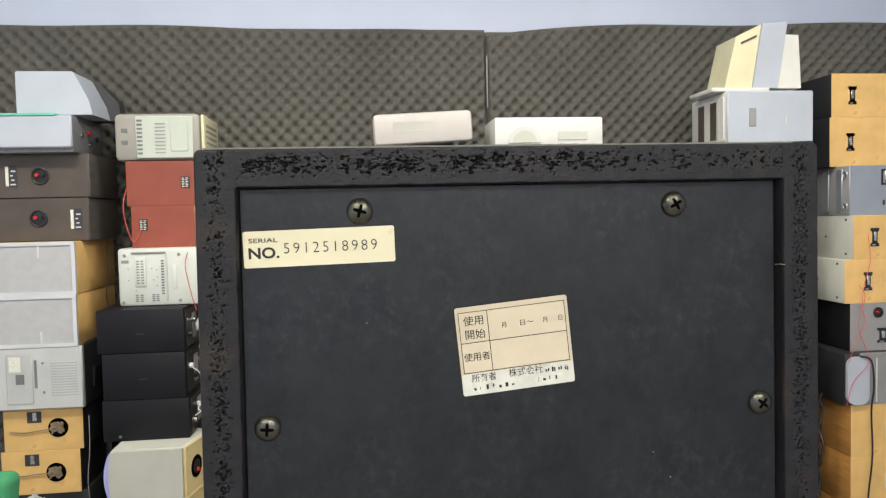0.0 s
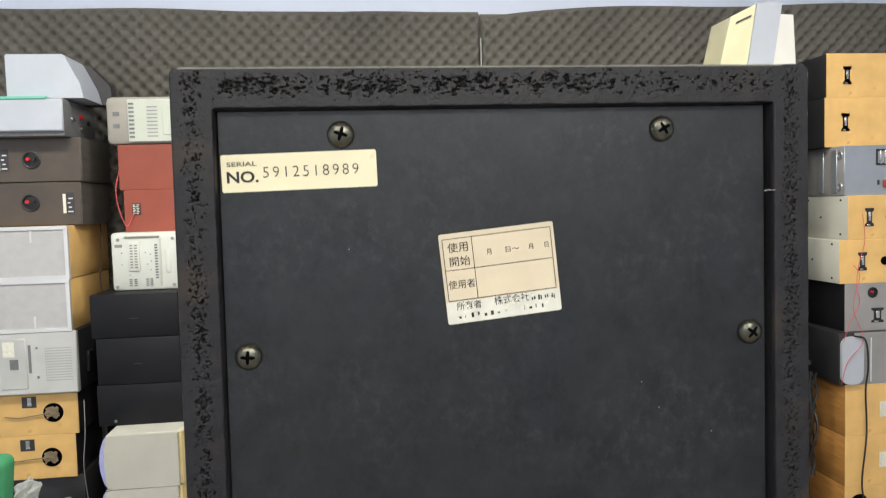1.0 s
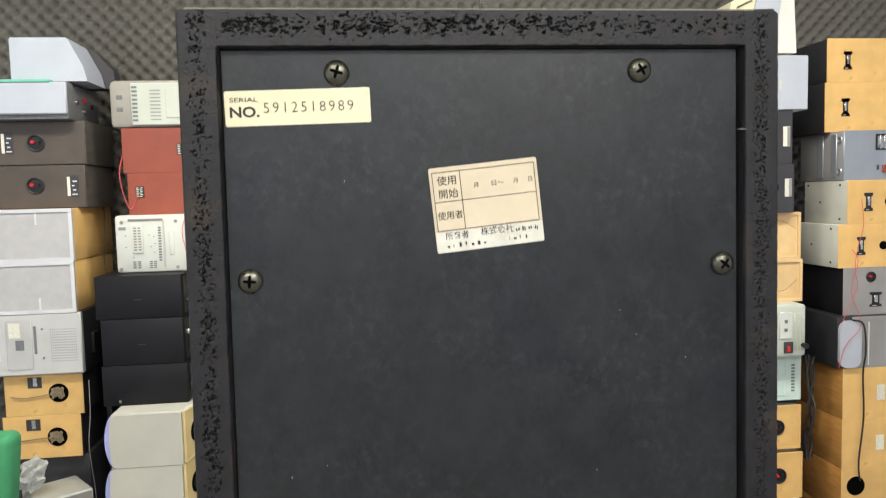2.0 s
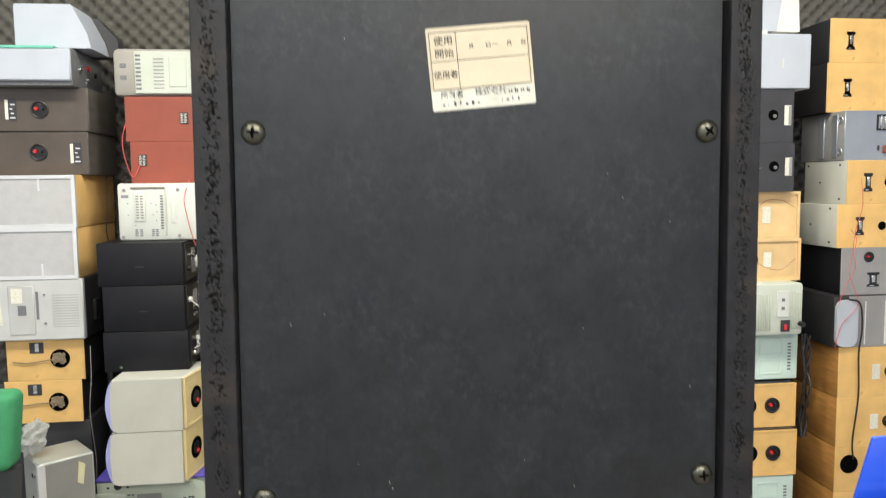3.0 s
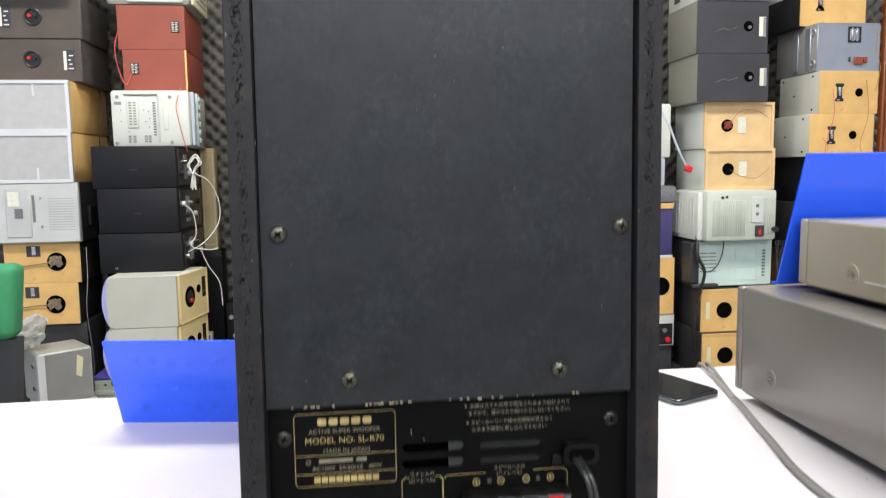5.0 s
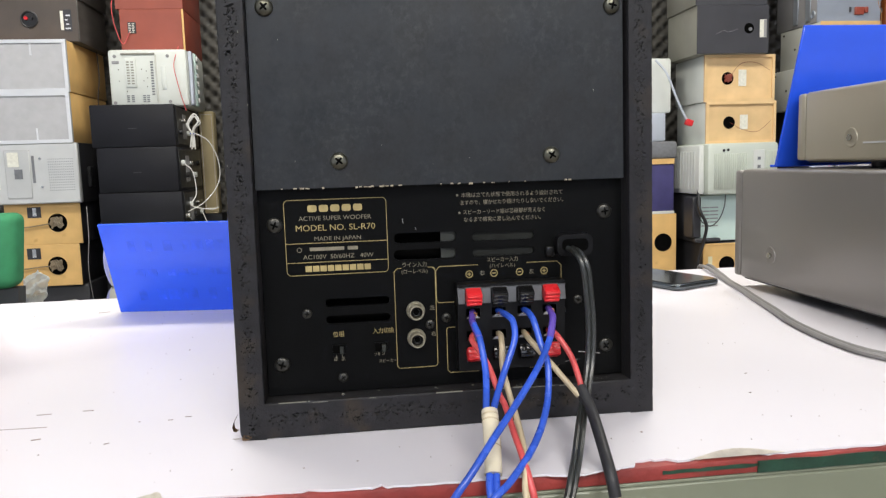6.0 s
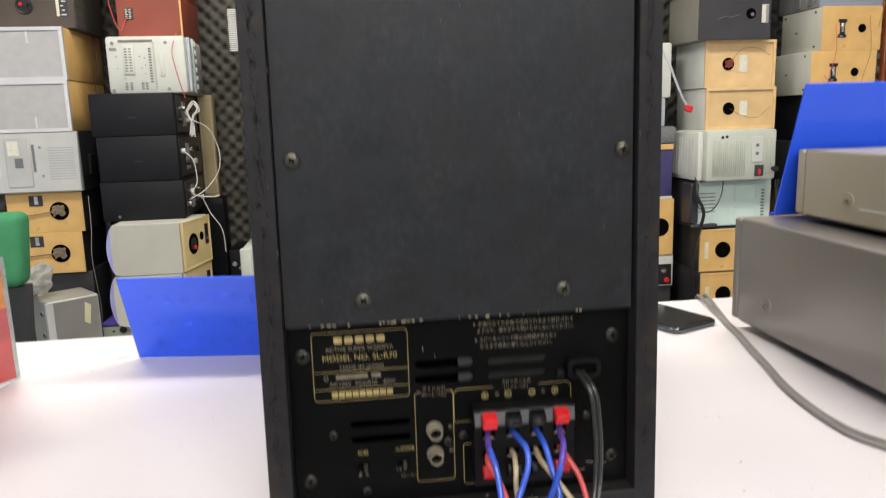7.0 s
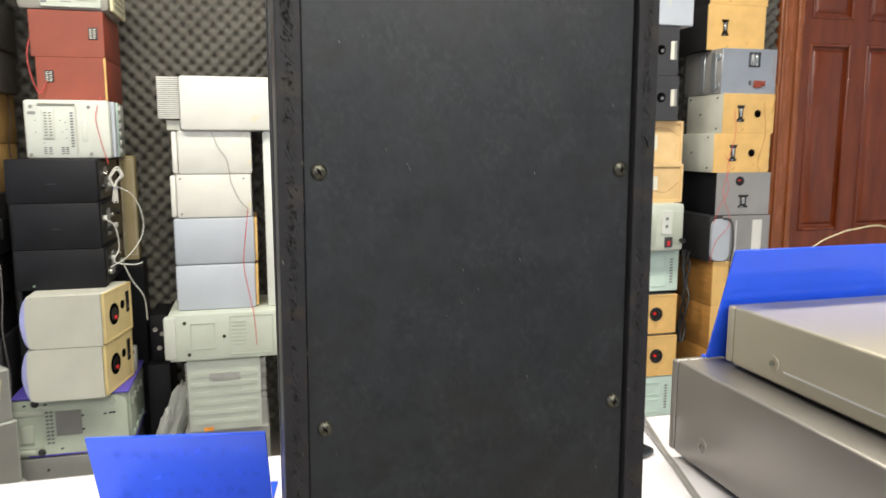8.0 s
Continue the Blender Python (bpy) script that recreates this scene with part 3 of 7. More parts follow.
# ---------------------------------------------------------------- the table
def table():
    t = thing("work_table", "long table with scuffed white film top and torn red edge", "table", 0, 0, 0)
    xa, xb, ya, yb = -1.05, 1.25, -0.0705, 0.524
    rng = random.Random(4)
    # one white film over the board, its front edge torn unevenly
    bm = bmesh.new()
    x, front = xa, []
    while x < xb:
        lip = -0.0040 - 0.0008 * math.sin(x * 13) - abs(rng.gauss(0, 0.0005))
        if 0.036 < x < 0.066:
            lip -= 0.0035 * math.sin((x - 0.036) / 0.030 * math.pi)
        if x > 0.07:
            lip += 0.0030 * min((x - 0.07) / 0.02, 1)
        for n0, n1, dp in ((0.083, 0.106, 0.0040), (-0.084, -0.080, 0.0020), (-0.0505, -0.0450, 0.0024), (-0.195, -0.165, 0.0030), (0.116, 0.152, 0.0025)):
            if n0 < x < n1:
                lip += dp * (0.8 + 0.3 * rng.random())
        lip += 0.0045 * min(max((-x - 0.03) / 0.10, 0), 1.2)
        front.append((x, ya + lip))
        x += rng.uniform(0.0012, 0.005)
    front.append((xb, ya - 0.001))
    for zz, flip in ((TABLE_Z, False), (TABLE_Z - 0.0012, True)):
        lo = [bm.verts.new((px, py, zz)) for px, py in front]
        hi = [bm.verts.new((px, yb, zz)) for px, py in front]
        for i in range(len(front) - 1):
            q = (lo[i], lo[i + 1], hi[i + 1], hi[i])
            bm.faces.new(q[::-1] if flip else q)
        if not flip:
            first = lo
        else:
            for i in range(len(front) - 1):
                bm.faces.new((lo[i], lo[i + 1], first[i + 1], first[i]))
    part("tabletop", bm, M_TABLE, t, "white film with scuffs and specks")
    part("edge_band", bx((xa, ya - 0.0035, TABLE_Z - 0.0098), (xb, ya + 0.03, TABLE_Z - 0.0014), 0.0015, 2), M_REDBAND, t, "worn red edge band")
    for x0, x1, za, zb, wob in ((0.150, xb, 0.0096, 0.0026, 0.0008), (0.098, 0.151, 0.0062, 0.0036, 0.0012)):
        n = int((x1 - x0) / 0.004)
        top_, low_ = [], []
        for i in range(n + 1):
            px = x0 + (x1 - x0) * i / n
            top_.append((px, TABLE_Z - zb - wob * abs(noise.noise(Vector((px * 60, 1.5, 0)))) - wob * 0.6 * rng.random()))
            low_.append((px, TABLE_Z - za + wob * abs(noise.noise(Vector((px * 45, 8.5, 0)))) * (1 if x1 < 1 else 0.4)))
        part("edge_patch", prism(low_ + top_[::-1], ya - 0.0041, ya - 0.0036), M_GREENBAND, t, "dark green paint over the band")
    part("board", bx((xa + 0.002, ya + 0.031, TABLE_Z - 0.03), (xb - 0.002, yb - 0.002, TABLE_Z - 0.0016)), M_PALEWOOD, t)
    part("front_panel", bx((xa + 0.03, ya - 0.003, 0.32), (xb - 0.03, ya + 0.02, TABLE_Z - 0.0118), 0.0015), M_APRON, t, "grey-green front panel")
    part("panel_trim", bx((xa + 0.03, ya - 0.0032, TABLE_Z - 0.0117), (xb - 0.03, ya + 0.01, TABLE_Z - 0.0099), 0.0004), M_APRON, t)
    for px in (xa + 0.05, xb - 0.09):
        for py in (ya + 0.03, yb - 0.07):
            part("leg", bx((px, py, 0), (px + 0.04, py + 0.04, TABLE_Z - 0.0305), 0.003), M_APRON, t)
    # torn paper flaps, scratches and specks on the film
    bm = bmesh.new()
    lo, hi = [], []
    for i in range(13):
        u = i / 12
        px = 0.112 + 0.052 * u
        rise = 0.0013 * math.sin(u * math.pi) ** 1.3 * (0.75 + 0.5 * rng.random())
        lo.append(bm.verts.new((px, ya - 0.0032, TABLE_Z + 0.0002)))
        hi.append(bm.verts.new((px + 0.002, ya - 0.0030 + 0.0065 * math.sin(u * math.pi) ** 1.2 + 0.0006 * rng.random(), TABLE_Z + 0.0004 + rise)))
    for i in range(12):
        bm.faces.new((lo[i], lo[i + 1], hi[i + 1], hi[i]))
    bmesh.ops.solidify(bm, geom=bm.faces, thickness=0.0004)
    part("torn_flap", bm, M_TORN, t, "peeled pale paper layer")
    for fx, fl, fd, lift in ((-0.1690, 0.0180, 0.0070, 0.0014), (-0.2020, 0.0160, 0.0055, 0.0010), (-0.2500, 0.0400, 0.0040, 0.0008)):
        bm = bmesh.new()
        lo, hi = [], []
        for i in range(11):
            u = i / 10
            reach = fd * (0.15 + 0.85 * u ** 0.8) * (1 if u < 0.93 else 0.6) * rng.uniform(0.88, 1.08)
            lo.append(bm.verts.new((fx + fl * u, ya + 0.0012 + 0.0005 * rng.random(), TABLE_Z + 0.0003)))
            hi.append(bm.verts.new((fx + fl * u - 0.002 * u, ya + 0.0012 + reach, TABLE_Z + 0.0004 + lift * u * rng.uniform(0.8, 1.1))))
        for i in range(10):
            bm.faces.new((lo[i], lo[i + 1], hi[i + 1], hi[i]))
        bmesh.ops.solidify(bm, geom=bm.faces, thickness=0.0004)
        part("torn_flap", bm, M_TORN, t, "peeled pale paper layer")
    for sx, sy, ln, an, wd in ((-0.203, 0.012, 0.003, 25, 0.0006), (-0.175, 0.046, 0.003, -2, 0.0005),
                               (-0.165, 0.05, 0.004, -2, 0.0006), (-0.34, 0.43, 0.012, 20, 0.0012), (-0.276, 0.0492, 0.052, -1.5, 0.0003), (-0.248, 0.0272, 0.0052, 14, 0.0013), (-0.262, 0.074, 0.009, 3, 0.0006), (-0.235, 0.076, 0.007, 0, 0.0005), (-0.128, 0.004, 0.004, 3, 0.0004), (-0.088, 0.004, 0.0005, 3, 0.0030), (0.22, 0.06, 0.0022, 15, 0.0006), (0.2, 0.02, 0.0016, -12, 0.0006)):
        bm = bx((-ln / 2, -wd / 2, 0.0001), (ln / 2, wd / 2, 0.0004))
        bmesh.ops.transform(bm, verts=bm.verts, matrix=pose(sx, sy, TABLE_Z, 0, 0, an))
        part("scratch", bm, M_SCRATCH, t)
    bm = bmesh.new()
    for i in range(210):
        px, py = rng.uniform(-0.45, 0.5), -0.06 + 0.56 * rng.random() ** 1.4
        s = rng.choice((0.0002, 0.00025, 0.0003, 0.0003, 0.0004, 0.0006))
        box(bm, (px, py, TABLE_Z + 0.0001), (px + s * rng.uniform(0.8, 2.2), py + s * rng.uniform(0.8, 2.5), TABLE_Z + 0.0003))
    tagged(part("specks", bm, M_SCRATCH, t), kind="stuff")


table()


# ---------------------------------------------------------------- the tall box with its back to us
def screw_mesh(name, r, mat, dome=0.45):
    """A pan-head screw facing -y; its wide cross recess is painted as dark shade."""
    bm = bmesh.new()
    prof = [(0, -r * dome)] + [(r * math.sin(a), -r * dome * math.cos(a) ** 0.8) for a in (0.35, 0.65, 0.9, 1.15, 1.4)] + [(r, 0), (r * 0.9, 0.0006)]
    lathe(bm, (0, 0, 0), prof, 28)
    me = bpy.data.meshes.new(name)
    for k in range(4):
        m = Matrix.Rotation(k * math.pi / 2, 4, "Y")
        pts = [(0, 0.13), (0.30, 0.13), (0.50, 0.085), (0.52, 0), (0.50, -0.085), (0.30, -0.13), (0, -0.13)]
        f = bm.faces.new([bm.verts.new(m @ Vector((u * r, -r * dome * (1.02 - 0.14 * (u * u + v * v) / 0.27) - r * 0.012, v * r))) for u, v in pts])
        f.material_index = 1
    bm.to_mesh(me)
    bm.free()
    me.materials.append(mat)
    me.materials.append(M_DARK)
    me.polygons.foreach_set("use_smooth", [True] * len(me.polygons))
    me.set_sharp_from_angle(angle=radians(40))
    return me


BIG_SCREW = screw_mesh("big_screw", 0.0050, M_SCREW, 0.58)
MID_SCREW = screw_mesh("mid_screw", 0.0046, M_BLACKSCREW, 0.4)
SMALL_SCREW = screw_mesh("small_screw", 0.0029, M_BLACKSCREW, 0.45)


def worn_edge(parent, corner, nx, nz, long_x, seed, wear=1.0, joints=(0, 0), filled=0.0):
    """The sawn face of a particle board, its open pores cut in as real hollows. corner(u, v) gives x and z for 0..1.
    joints: how much of each end runs on into the next board, with no edge of its own. filled: how far paint closes the pores."""
    verts, depth = [], []
    for k in range(nz + 1):
        for i in range(nx + 1):
            u, v = i / nx, k / nz
            x, z = corner(u, v)
            q = Vector((x * (560 if long_x else 1000) + seed, z * (1500 if long_x else 1200), seed * 0.7))
            big = noise.noise(Vector((x * 75, z * 75, seed)))
            n1 = 0.36 * noise.noise(q * 0.42) + 0.82 * noise.noise(q) + 0.62 * noise.noise(q * 2.1) + 0.25 * noise.noise(q * 4.3)
            fade = 1.0 if long_x else 0.84 + 0.16 * min(max((z - 0.20) / 0.33, 0), 1)
            across = v if long_x else u
            core = max(0.0, 1 - (abs(across - (0.57 if long_x else 0.48)) / (0.47 if long_x else 0.40)) ** 2.2) * fade
            d = max(0.0, n1 + 0.24 * big - (1.22 + filled - 1.06 * core * wear)) * 0.0030
            d = min(d, 0.0016)
            if long_x:
                rim = min(v * nz, (1 - v) * nz)
            else:
                inner = (1 - u if seed < 3 else u) * nx
                outer = (u if seed < 3 else 1 - u) * nx
                rim = min(outer, (1 - v) * nz, inner if joints[0] < v < joints[1] else 99)
            ragged = 0.0007 * max(0, noise.noise(q * 0.3) + 0.1)
            y = d + 0.00005 * noise.noise(q * 0.6) + 0.00006 * noise.noise(q * 3) + (0.0016 if rim == 0 else (0.0006 + ragged if rim <= 1 else (ragged * 0.5 if rim <= 2.5 else 0)))
            verts.append((x, y, z))
            depth.append(d)
    faces, dark = [], []
    for k in range(nz):
        for i in range(nx):
            a = k * (nx + 1) + i
            f = (a, a + 1, a + nx + 2, a + nx + 1)
            faces.append(f)
            # faces deep in a pore take the darker material, as painted shade
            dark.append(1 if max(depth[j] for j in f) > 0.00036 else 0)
    me = bpy.data.meshes.new("worn_edge")
    me.from_pydata(verts, [], faces)
    me.materials.append(M_EDGE)
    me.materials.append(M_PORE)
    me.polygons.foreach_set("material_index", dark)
    me.polygons.foreach_set("use_smooth", [True] * len(faces))
    me.update()
    ob = new("worn_edge", me)
    ob.parent = parent
    ob["label"] = "sawn board edge with open pores under black paint"
    return ob


def subwoofer():
    s = thing("subwoofer", "tall worn black subwoofer showing its back on the white table", "subwoofer", 0, 0, TABLE_Z)
    W, HT, D, T = 0.1250, 0.6645, 0.39, 0.0150
    WT = 0.1202
    # carcass boards: worn edge faces behind, vinyl outside
    B = 0.0162 - 0.0148 + 0.0002
    for sx in (-1, 1):
        foot = [(-W + 0.0062, 0), (-W + 0.0022, 0.0016), (-W + 0.0003, 0.0060)] if sx < 0 else [(W, 0)]
        bm = prism(foot + [(sx * WT, HT - 0.0040), (sx * (WT - 0.0007), HT - 0.0016), (sx * (WT - 0.0022), HT - 0.0002), (sx * (WT - 0.0040), HT), (sx * (WT - T), HT), (sx * (W - T), 0)], B, D)
        for v in bm.verts:
            v.co.x -= sx * 0.0075 * (v.co.y - B) / (D - B)
        board = part("side_panel", bm, M_VINYL, s)
        lo, hi = ((-W, -WT) if sx < 0 else (W - T, WT - T))
        def edge_point(u, v):
            a, r = T * (u if sx < 0 else 1 - u), 0.0035
            top = HT if a > r else HT - r + math.sqrt(max(r * r - (r - a) ** 2, 0))
            low = 0.0062 - math.sqrt(max(0.0062 ** 2 - (0.0062 - a) ** 2, 0)) if sx < 0 and a < 0.0062 else 0.0
            return lo + (hi - lo) * v + T * u, max(min(HT * v, top), low)
        worn_edge(board, edge_point, 54, 2200, False, 3.1 + sx, 0.98, (0.0213 / HT, 1 - 0.0143 / HT))
    bm = bx((-WT + T + 0.0003, B, HT - 0.0143), (WT - T - 0.0003, D, HT))
    for v in bm.verts:
        v.co.x *= 1 if v.co.y < B + 0.01 else 1 - 0.0078 / abs(v.co.x)
    board = part("top_panel", bm, M_VINYL, s)
    worn_edge(board, lambda u, v: ((WT - T) * (2 * u - 1), HT - 0.0143 + 0.0143 * v), 1050, 56, True, 7.7, 1.02)
    bm = bx((-W + T + 0.0002, B, 0.0), (W - T - 0.0002, D, 0.0213))
    for v in bm.verts:
        v.co.x *= 1 if v.co.y < B + 0.01 else 1 - 0.0078 / abs(v.co.x)
    board = part("bottom_panel", bm, M_VINYL, s)
    worn_edge(board, lambda u, v: ((W - T) * (2 * u - 1), 0.0213 * v), 800, 50, True, 12.3, 0.78, (0, 0), 0.06)
    part("front_panel", bx((-W + 0.007, D + 0.0005, 0), (W - 0.007, D + 0.02, HT - 0.001), 0.003, 2), M_VINYL, s)
    # worn pale line where the vinyl lifts on the top edge
    rng = random.Random(9)
    bm = bmesh.new()
    lo, hi = [], []
    for i in range(121):
        x = -WT + 0.0035 + (2 * WT - 0.010) * i / 120
        h = 0.0005 + 0.0002 * noise.noise(Vector((x * 90, 2.0, 0))) + 0.0002 * noise.noise(Vector((x * 400, 7.0, 0)))
        lo.append([bm.verts.new((x, 0.0008, HT - 0.0001)), bm.verts.new((x, 0.0030, HT - 0.0001))])
        hi.append([bm.verts.new((x, 0.0006, HT + max(h, 0.0002))), bm.verts.new((x, 0.0030, HT + max(h, 0.0002)))])
    for i in range(120):
        bm.faces.new((lo[i][0], lo[i + 1][0], hi[i + 1][0], hi[i][0]))
        bm.faces.new((hi[i][0], hi[i + 1][0], hi[i + 1][1], hi[i][1]))
        bm.faces.new((hi[i][1], hi[i + 1][1], lo[i + 1][1], lo[i][1]))
    tagged(part("lifted_vinyl_edge", bm, M_GREYSIDE, s), kind="stuff")
    # dark torn vinyl standing up at one top corner
    for sx, ln in ((1, 0.011),):
        bm = bmesh.new()
        lo, hi = [], []
        for i in range(9):
            x = sx * (WT - ln + (ln - 0.0012) * i / 8)
            h = HT + 0.0003 + 0.0004 * (i / 8) ** 0.6 * (0.6 + 0.4 * rng.random()) - (0.0022 if i == 8 else 0)
            lo.append([bm.verts.new((x, 0.0004, HT - 0.0012 - (0.0012 if i == 8 else 0))), bm.verts.new((x, 0.006, HT - 0.0012))])
            hi.append([bm.verts.new((x, 0.0002, h)), bm.verts.new((x, 0.006, h))])
        for i in range(8):
            bm.faces.new((lo[i][0], lo[i + 1][0], hi[i + 1][0], hi[i][0]))
            bm.faces.new((hi[i][0], hi[i + 1][0], hi[i + 1][1], hi[i][1]))
            bm.faces.new((hi[i][1], hi[i + 1][1], lo[i + 1][1], lo[i][1]))
        part("torn_corner", bm, M_VINYL, s, "torn dark vinyl at the top corner")
    # broken splinter at the bottom corner
    bm = bmesh.new()
    for k in range(11):
        base = Vector((-W + 0.0022 + 0.0011 * (k % 4), 0.0006, 0.0004 + 0.0010 * (k // 4)))
        way = Vector((-0.9 if k < 6 else 0.5 - 0.2 * (k % 3), -0.35, 0.15 + 0.35 * rng.random())).normalized()
        ln = rng.uniform(0.0016, 0.0034)
        m = Matrix.Translation(base + way * ln / 2) @ way.to_track_quat("Z", "Y").to_matrix().to_4x4()
        bmesh.ops.create_cone(bm, cap_ends=True, segments=5, radius1=rng.uniform(0.0004, 0.0008), radius2=0.0001, depth=ln, matrix=m)
    part("splinter", bm, M_SPLINTER, s, "torn brown board fibres")
    # vinyl that curls away from the side above that corner
    curl = [(-W - 0.0002, 0.0165), (-W - 0.0016, 0.0138), (-W - 0.0036, 0.0106), (-W - 0.0046, 0.0076), (-W - 0.0040, 0.0052), (-W - 0.0024, 0.0046), (-W - 0.0012, 0.0056)]
    bm = bmesh.new()
    lo = [bm.verts.new((x, 0.0015 + 0.0020 * i / 6, z)) for i, (x, z) in enumerate(curl)]
    hi = [bm.verts.new((x, 0.0150 - 0.0015 * i, z)) for i, (x, z) in enumerate(curl)]
    for i in range(6):
        bm.faces.new((lo[i], lo[i + 1], hi[i + 1], hi[i]))
    bmesh.ops.solidify(bm, geom=bm.faces, thickness=0.0009)
    part("curled_vinyl", bm, M_SPLINTER, s, "strip of brown-backed vinyl curling off the corner")
    # rubbed pale line along the upper edge of the bottom board
    bm = bmesh.new()
    x = -W + T + 0.006
    while x < W - T - 0.01:
        ln = rng.choice((0.0008, 0.0015, 0.004, 0.009, 0.016))
        if rng.random() < 0.6:
            zc = 0.0206 + rng.uniform(-0.0004, 0.0004)
            box(bm, (x, -0.00025, zc), (x + ln, 0.0012, zc + rng.choice((0.0002, 0.0003, 0.0004))))
        x += ln + rng.uniform(0.001, 0.008)
    for i in range(16):
        x, yy = rng.uniform(-0.10, 0.10), rng.uniform(0.002, 0.011)
        k = rng.choice((0.0003, 0.0004, 0.0007))
        box(bm, (x, yy, 0.0212), (x + k * rng.uniform(1, 3), yy + k, 0.0212 + 0.0004))
    tagged(part("rubbed_edge", bm, M_GREYSIDE, s, "rubbed pale line on the bottom board"), kind="stuff")

    # the upper back plate
    z0, z1 = 0.892 - TABLE_Z, HT - 0.0147
    plate = part("back_plate", prism([(-W + T + 0.0016, z0), (W - T - 0.0026, z0), (WT - T - 0.0014, z1), (-WT + T + 0.0005, z1)], 0.0045, 0.0105), M_PLATE, s)
    spots = [(-0.061, 1.3886), (0.062, 1.3888), (-0.0975, 1.308), (0.098, 1.308), (-0.098, 1.152), (0.099, 1.152),
             (-0.098, 0.992), (0.100, 0.992), (-0.061, 0.907), (0.063, 0.907)]
    for i, (x, z) in enumerate(spots):
        shared("screw", BIG_SCREW, plate, pose(x, 0.0044, z - TABLE_Z, 0, (17, -30, 4, 38, 60, 85, 50, 12, 40, 33)[i]))
    bm = bmesh.new()
    for i in range(16):
        x, w = rng.uniform(-0.1, 0.095), rng.uniform(0.0006, 0.0035)
        box(bm, (x, 0.0041, z0 - 0.0002), (x + w * 0.6, 0.0052, z0 + rng.uniform(0.0003, 0.0006)))
    for i in range(15):
        x = rng.uniform(-0.052, -0.030) if i < 9 else rng.uniform(-0.085, 0.09)
        w = rng.uniform(0.0007, 0.0024)
        box(bm, (x, 0.0040, z0 - rng.uniform(0.0002, 0.0008)), (x + w, 0.0050, z0 + rng.uniform(0.0001, 0.0006)))
    tagged(part("chipped_edge", bm, M_CHIP, plate, "bare pale chips along the lower edge"), kind="stuff")
    bm = bmesh.new()
    for i in range(28):
        x, z, ln = rng.uniform(-0.1, 0.1), rng.uniform(z0 + 0.01, z1 - 0.01), rng.choice((0.0003, 0.0004, 0.0005, 0.0009))
        box(bm, (x, 0.0043, z), (x + 0.0003, 0.0046, z + ln))
    tagged(part("dust", bm, M_GREYSIDE, plate), kind="stuff")
    bm = bmesh.new()
    for i in range(14):
        sx = -1 if i % 3 else 1
        z = rng.uniform(0.10, 0.45)
        x = sx * (W - T + rng.choice((0.0002, 0.0008, 0.004, 0.009, 0.0135)) - 0.0048 * z / HT)
        k = rng.choice((0.0003, 0.0004, 0.0006))
        box(bm, (x, -0.0002, z), (x + k, 0.0006, z + k * rng.uniform(1, 3)))
    tagged(part("chips", bm, M_GREYSIDE, s, "pale chips along the worn rim"), kind="stuff")

    part("thread", tube(bmesh.new(), [(0.1030, 0.0020, 1.3638 - TABLE_Z), (0.1045, 0.0008, 1.3640 - TABLE_Z), (0.1062, -0.0003, 1.3638 - TABLE_Z)], 0.00008, 5, 3), M_WHITE, plate, "fine white thread")

    # the serial number sticker
    e = part("serial_sticker", prism(rounded(-0.028, 0.028, -0.0068, 0.0068, 0.0008), -0.0003, 0), M_STICKER, plate, "cream sticker with the printed number")
    e.matrix_basis = pose(-0.0762, 0.0044, 1.3756 - TABLE_Z, 0, -1.2)
    for body, sz, x, z, w, wt, sp in (("SERIAL", 0.0023, -0.0207, 0.0032, 0.0106, 0.004, 1.0), ("NO.", 0.0056, -0.0206, -0.0016, 0.0112, 0.026, 1.0), ("5912518989", 0.0058, 0.0040, -0.0002, 0.0345, -0.013, 1.3)):
        writing(body, sz, M_INK, e, x, -0.0005, z, w, weight=wt, space=sp)
    # the paper label with ruled boxes
    e = part("paper_label", prism(rounded(-0.0222, 0.0222, -0.0172, 0.0172, 0.0009), -0.0003, 0), M_LABEL, plate, "aged paper label, its last lines scratched away")
    e.matrix_basis = pose(-0.0025, 0.0044, 1.3353 - TABLE_Z, 0, -5.2)
    part("worn_strip", prism(rounded(-0.0221, 0.0221, -0.0171, -0.0088, 0.0008), -0.0005, -0.0003), M_LABELWHITE, e, "white strip rubbed bare")
    part("ruled_field", prism(rounded(-0.0210, 0.0208, -0.0083, 0.0152, 0.0002), -0.0005, -0.0003), M_LABEL, e)
    bm = bmesh.new()
    loop_line(bm, [(-0.021, 0.0152), (0.0208, 0.0152), (0.0208, -0.0083), (-0.021, -0.0083)], 0.00025, -0.0007)
    loop_line(bm, [(-0.0098, 0.0152), (-0.0098, -0.0083)], 0.00025, -0.0007, False)
    loop_line(bm, [(-0.021, 0.0033), (0.0208, 0.0033)], 0.00025, -0.0007, False)
    tagged(part("ruling", bm, M_INK, e), kind="stuff")
    for body, sz, x, z, w in (("使用", 0.0040, -0.0152, 0.0115, 0.0078), ("開始", 0.0040, -0.0152, 0.0062, 0.0078), ("使用者", 0.0036, -0.0153, -0.0025, 0.0102),
                              ("月", 0.0024, -0.0035, 0.0085, None), ("日～", 0.0024, 0.0052, 0.0085, 0.0052), ("月", 0.0024, 0.0128, 0.0085, None), ("日", 0.0024, 0.0188, 0.0085, None),
                              ("所有者", 0.0034, -0.0135, -0.0108, 0.0095), ("株式会社", 0.0036, 0.0030, -0.0106, 0.0135)):
        writing(body, sz, M_INK, e, x, -0.0007, z, w)
    bm = bmesh.new()
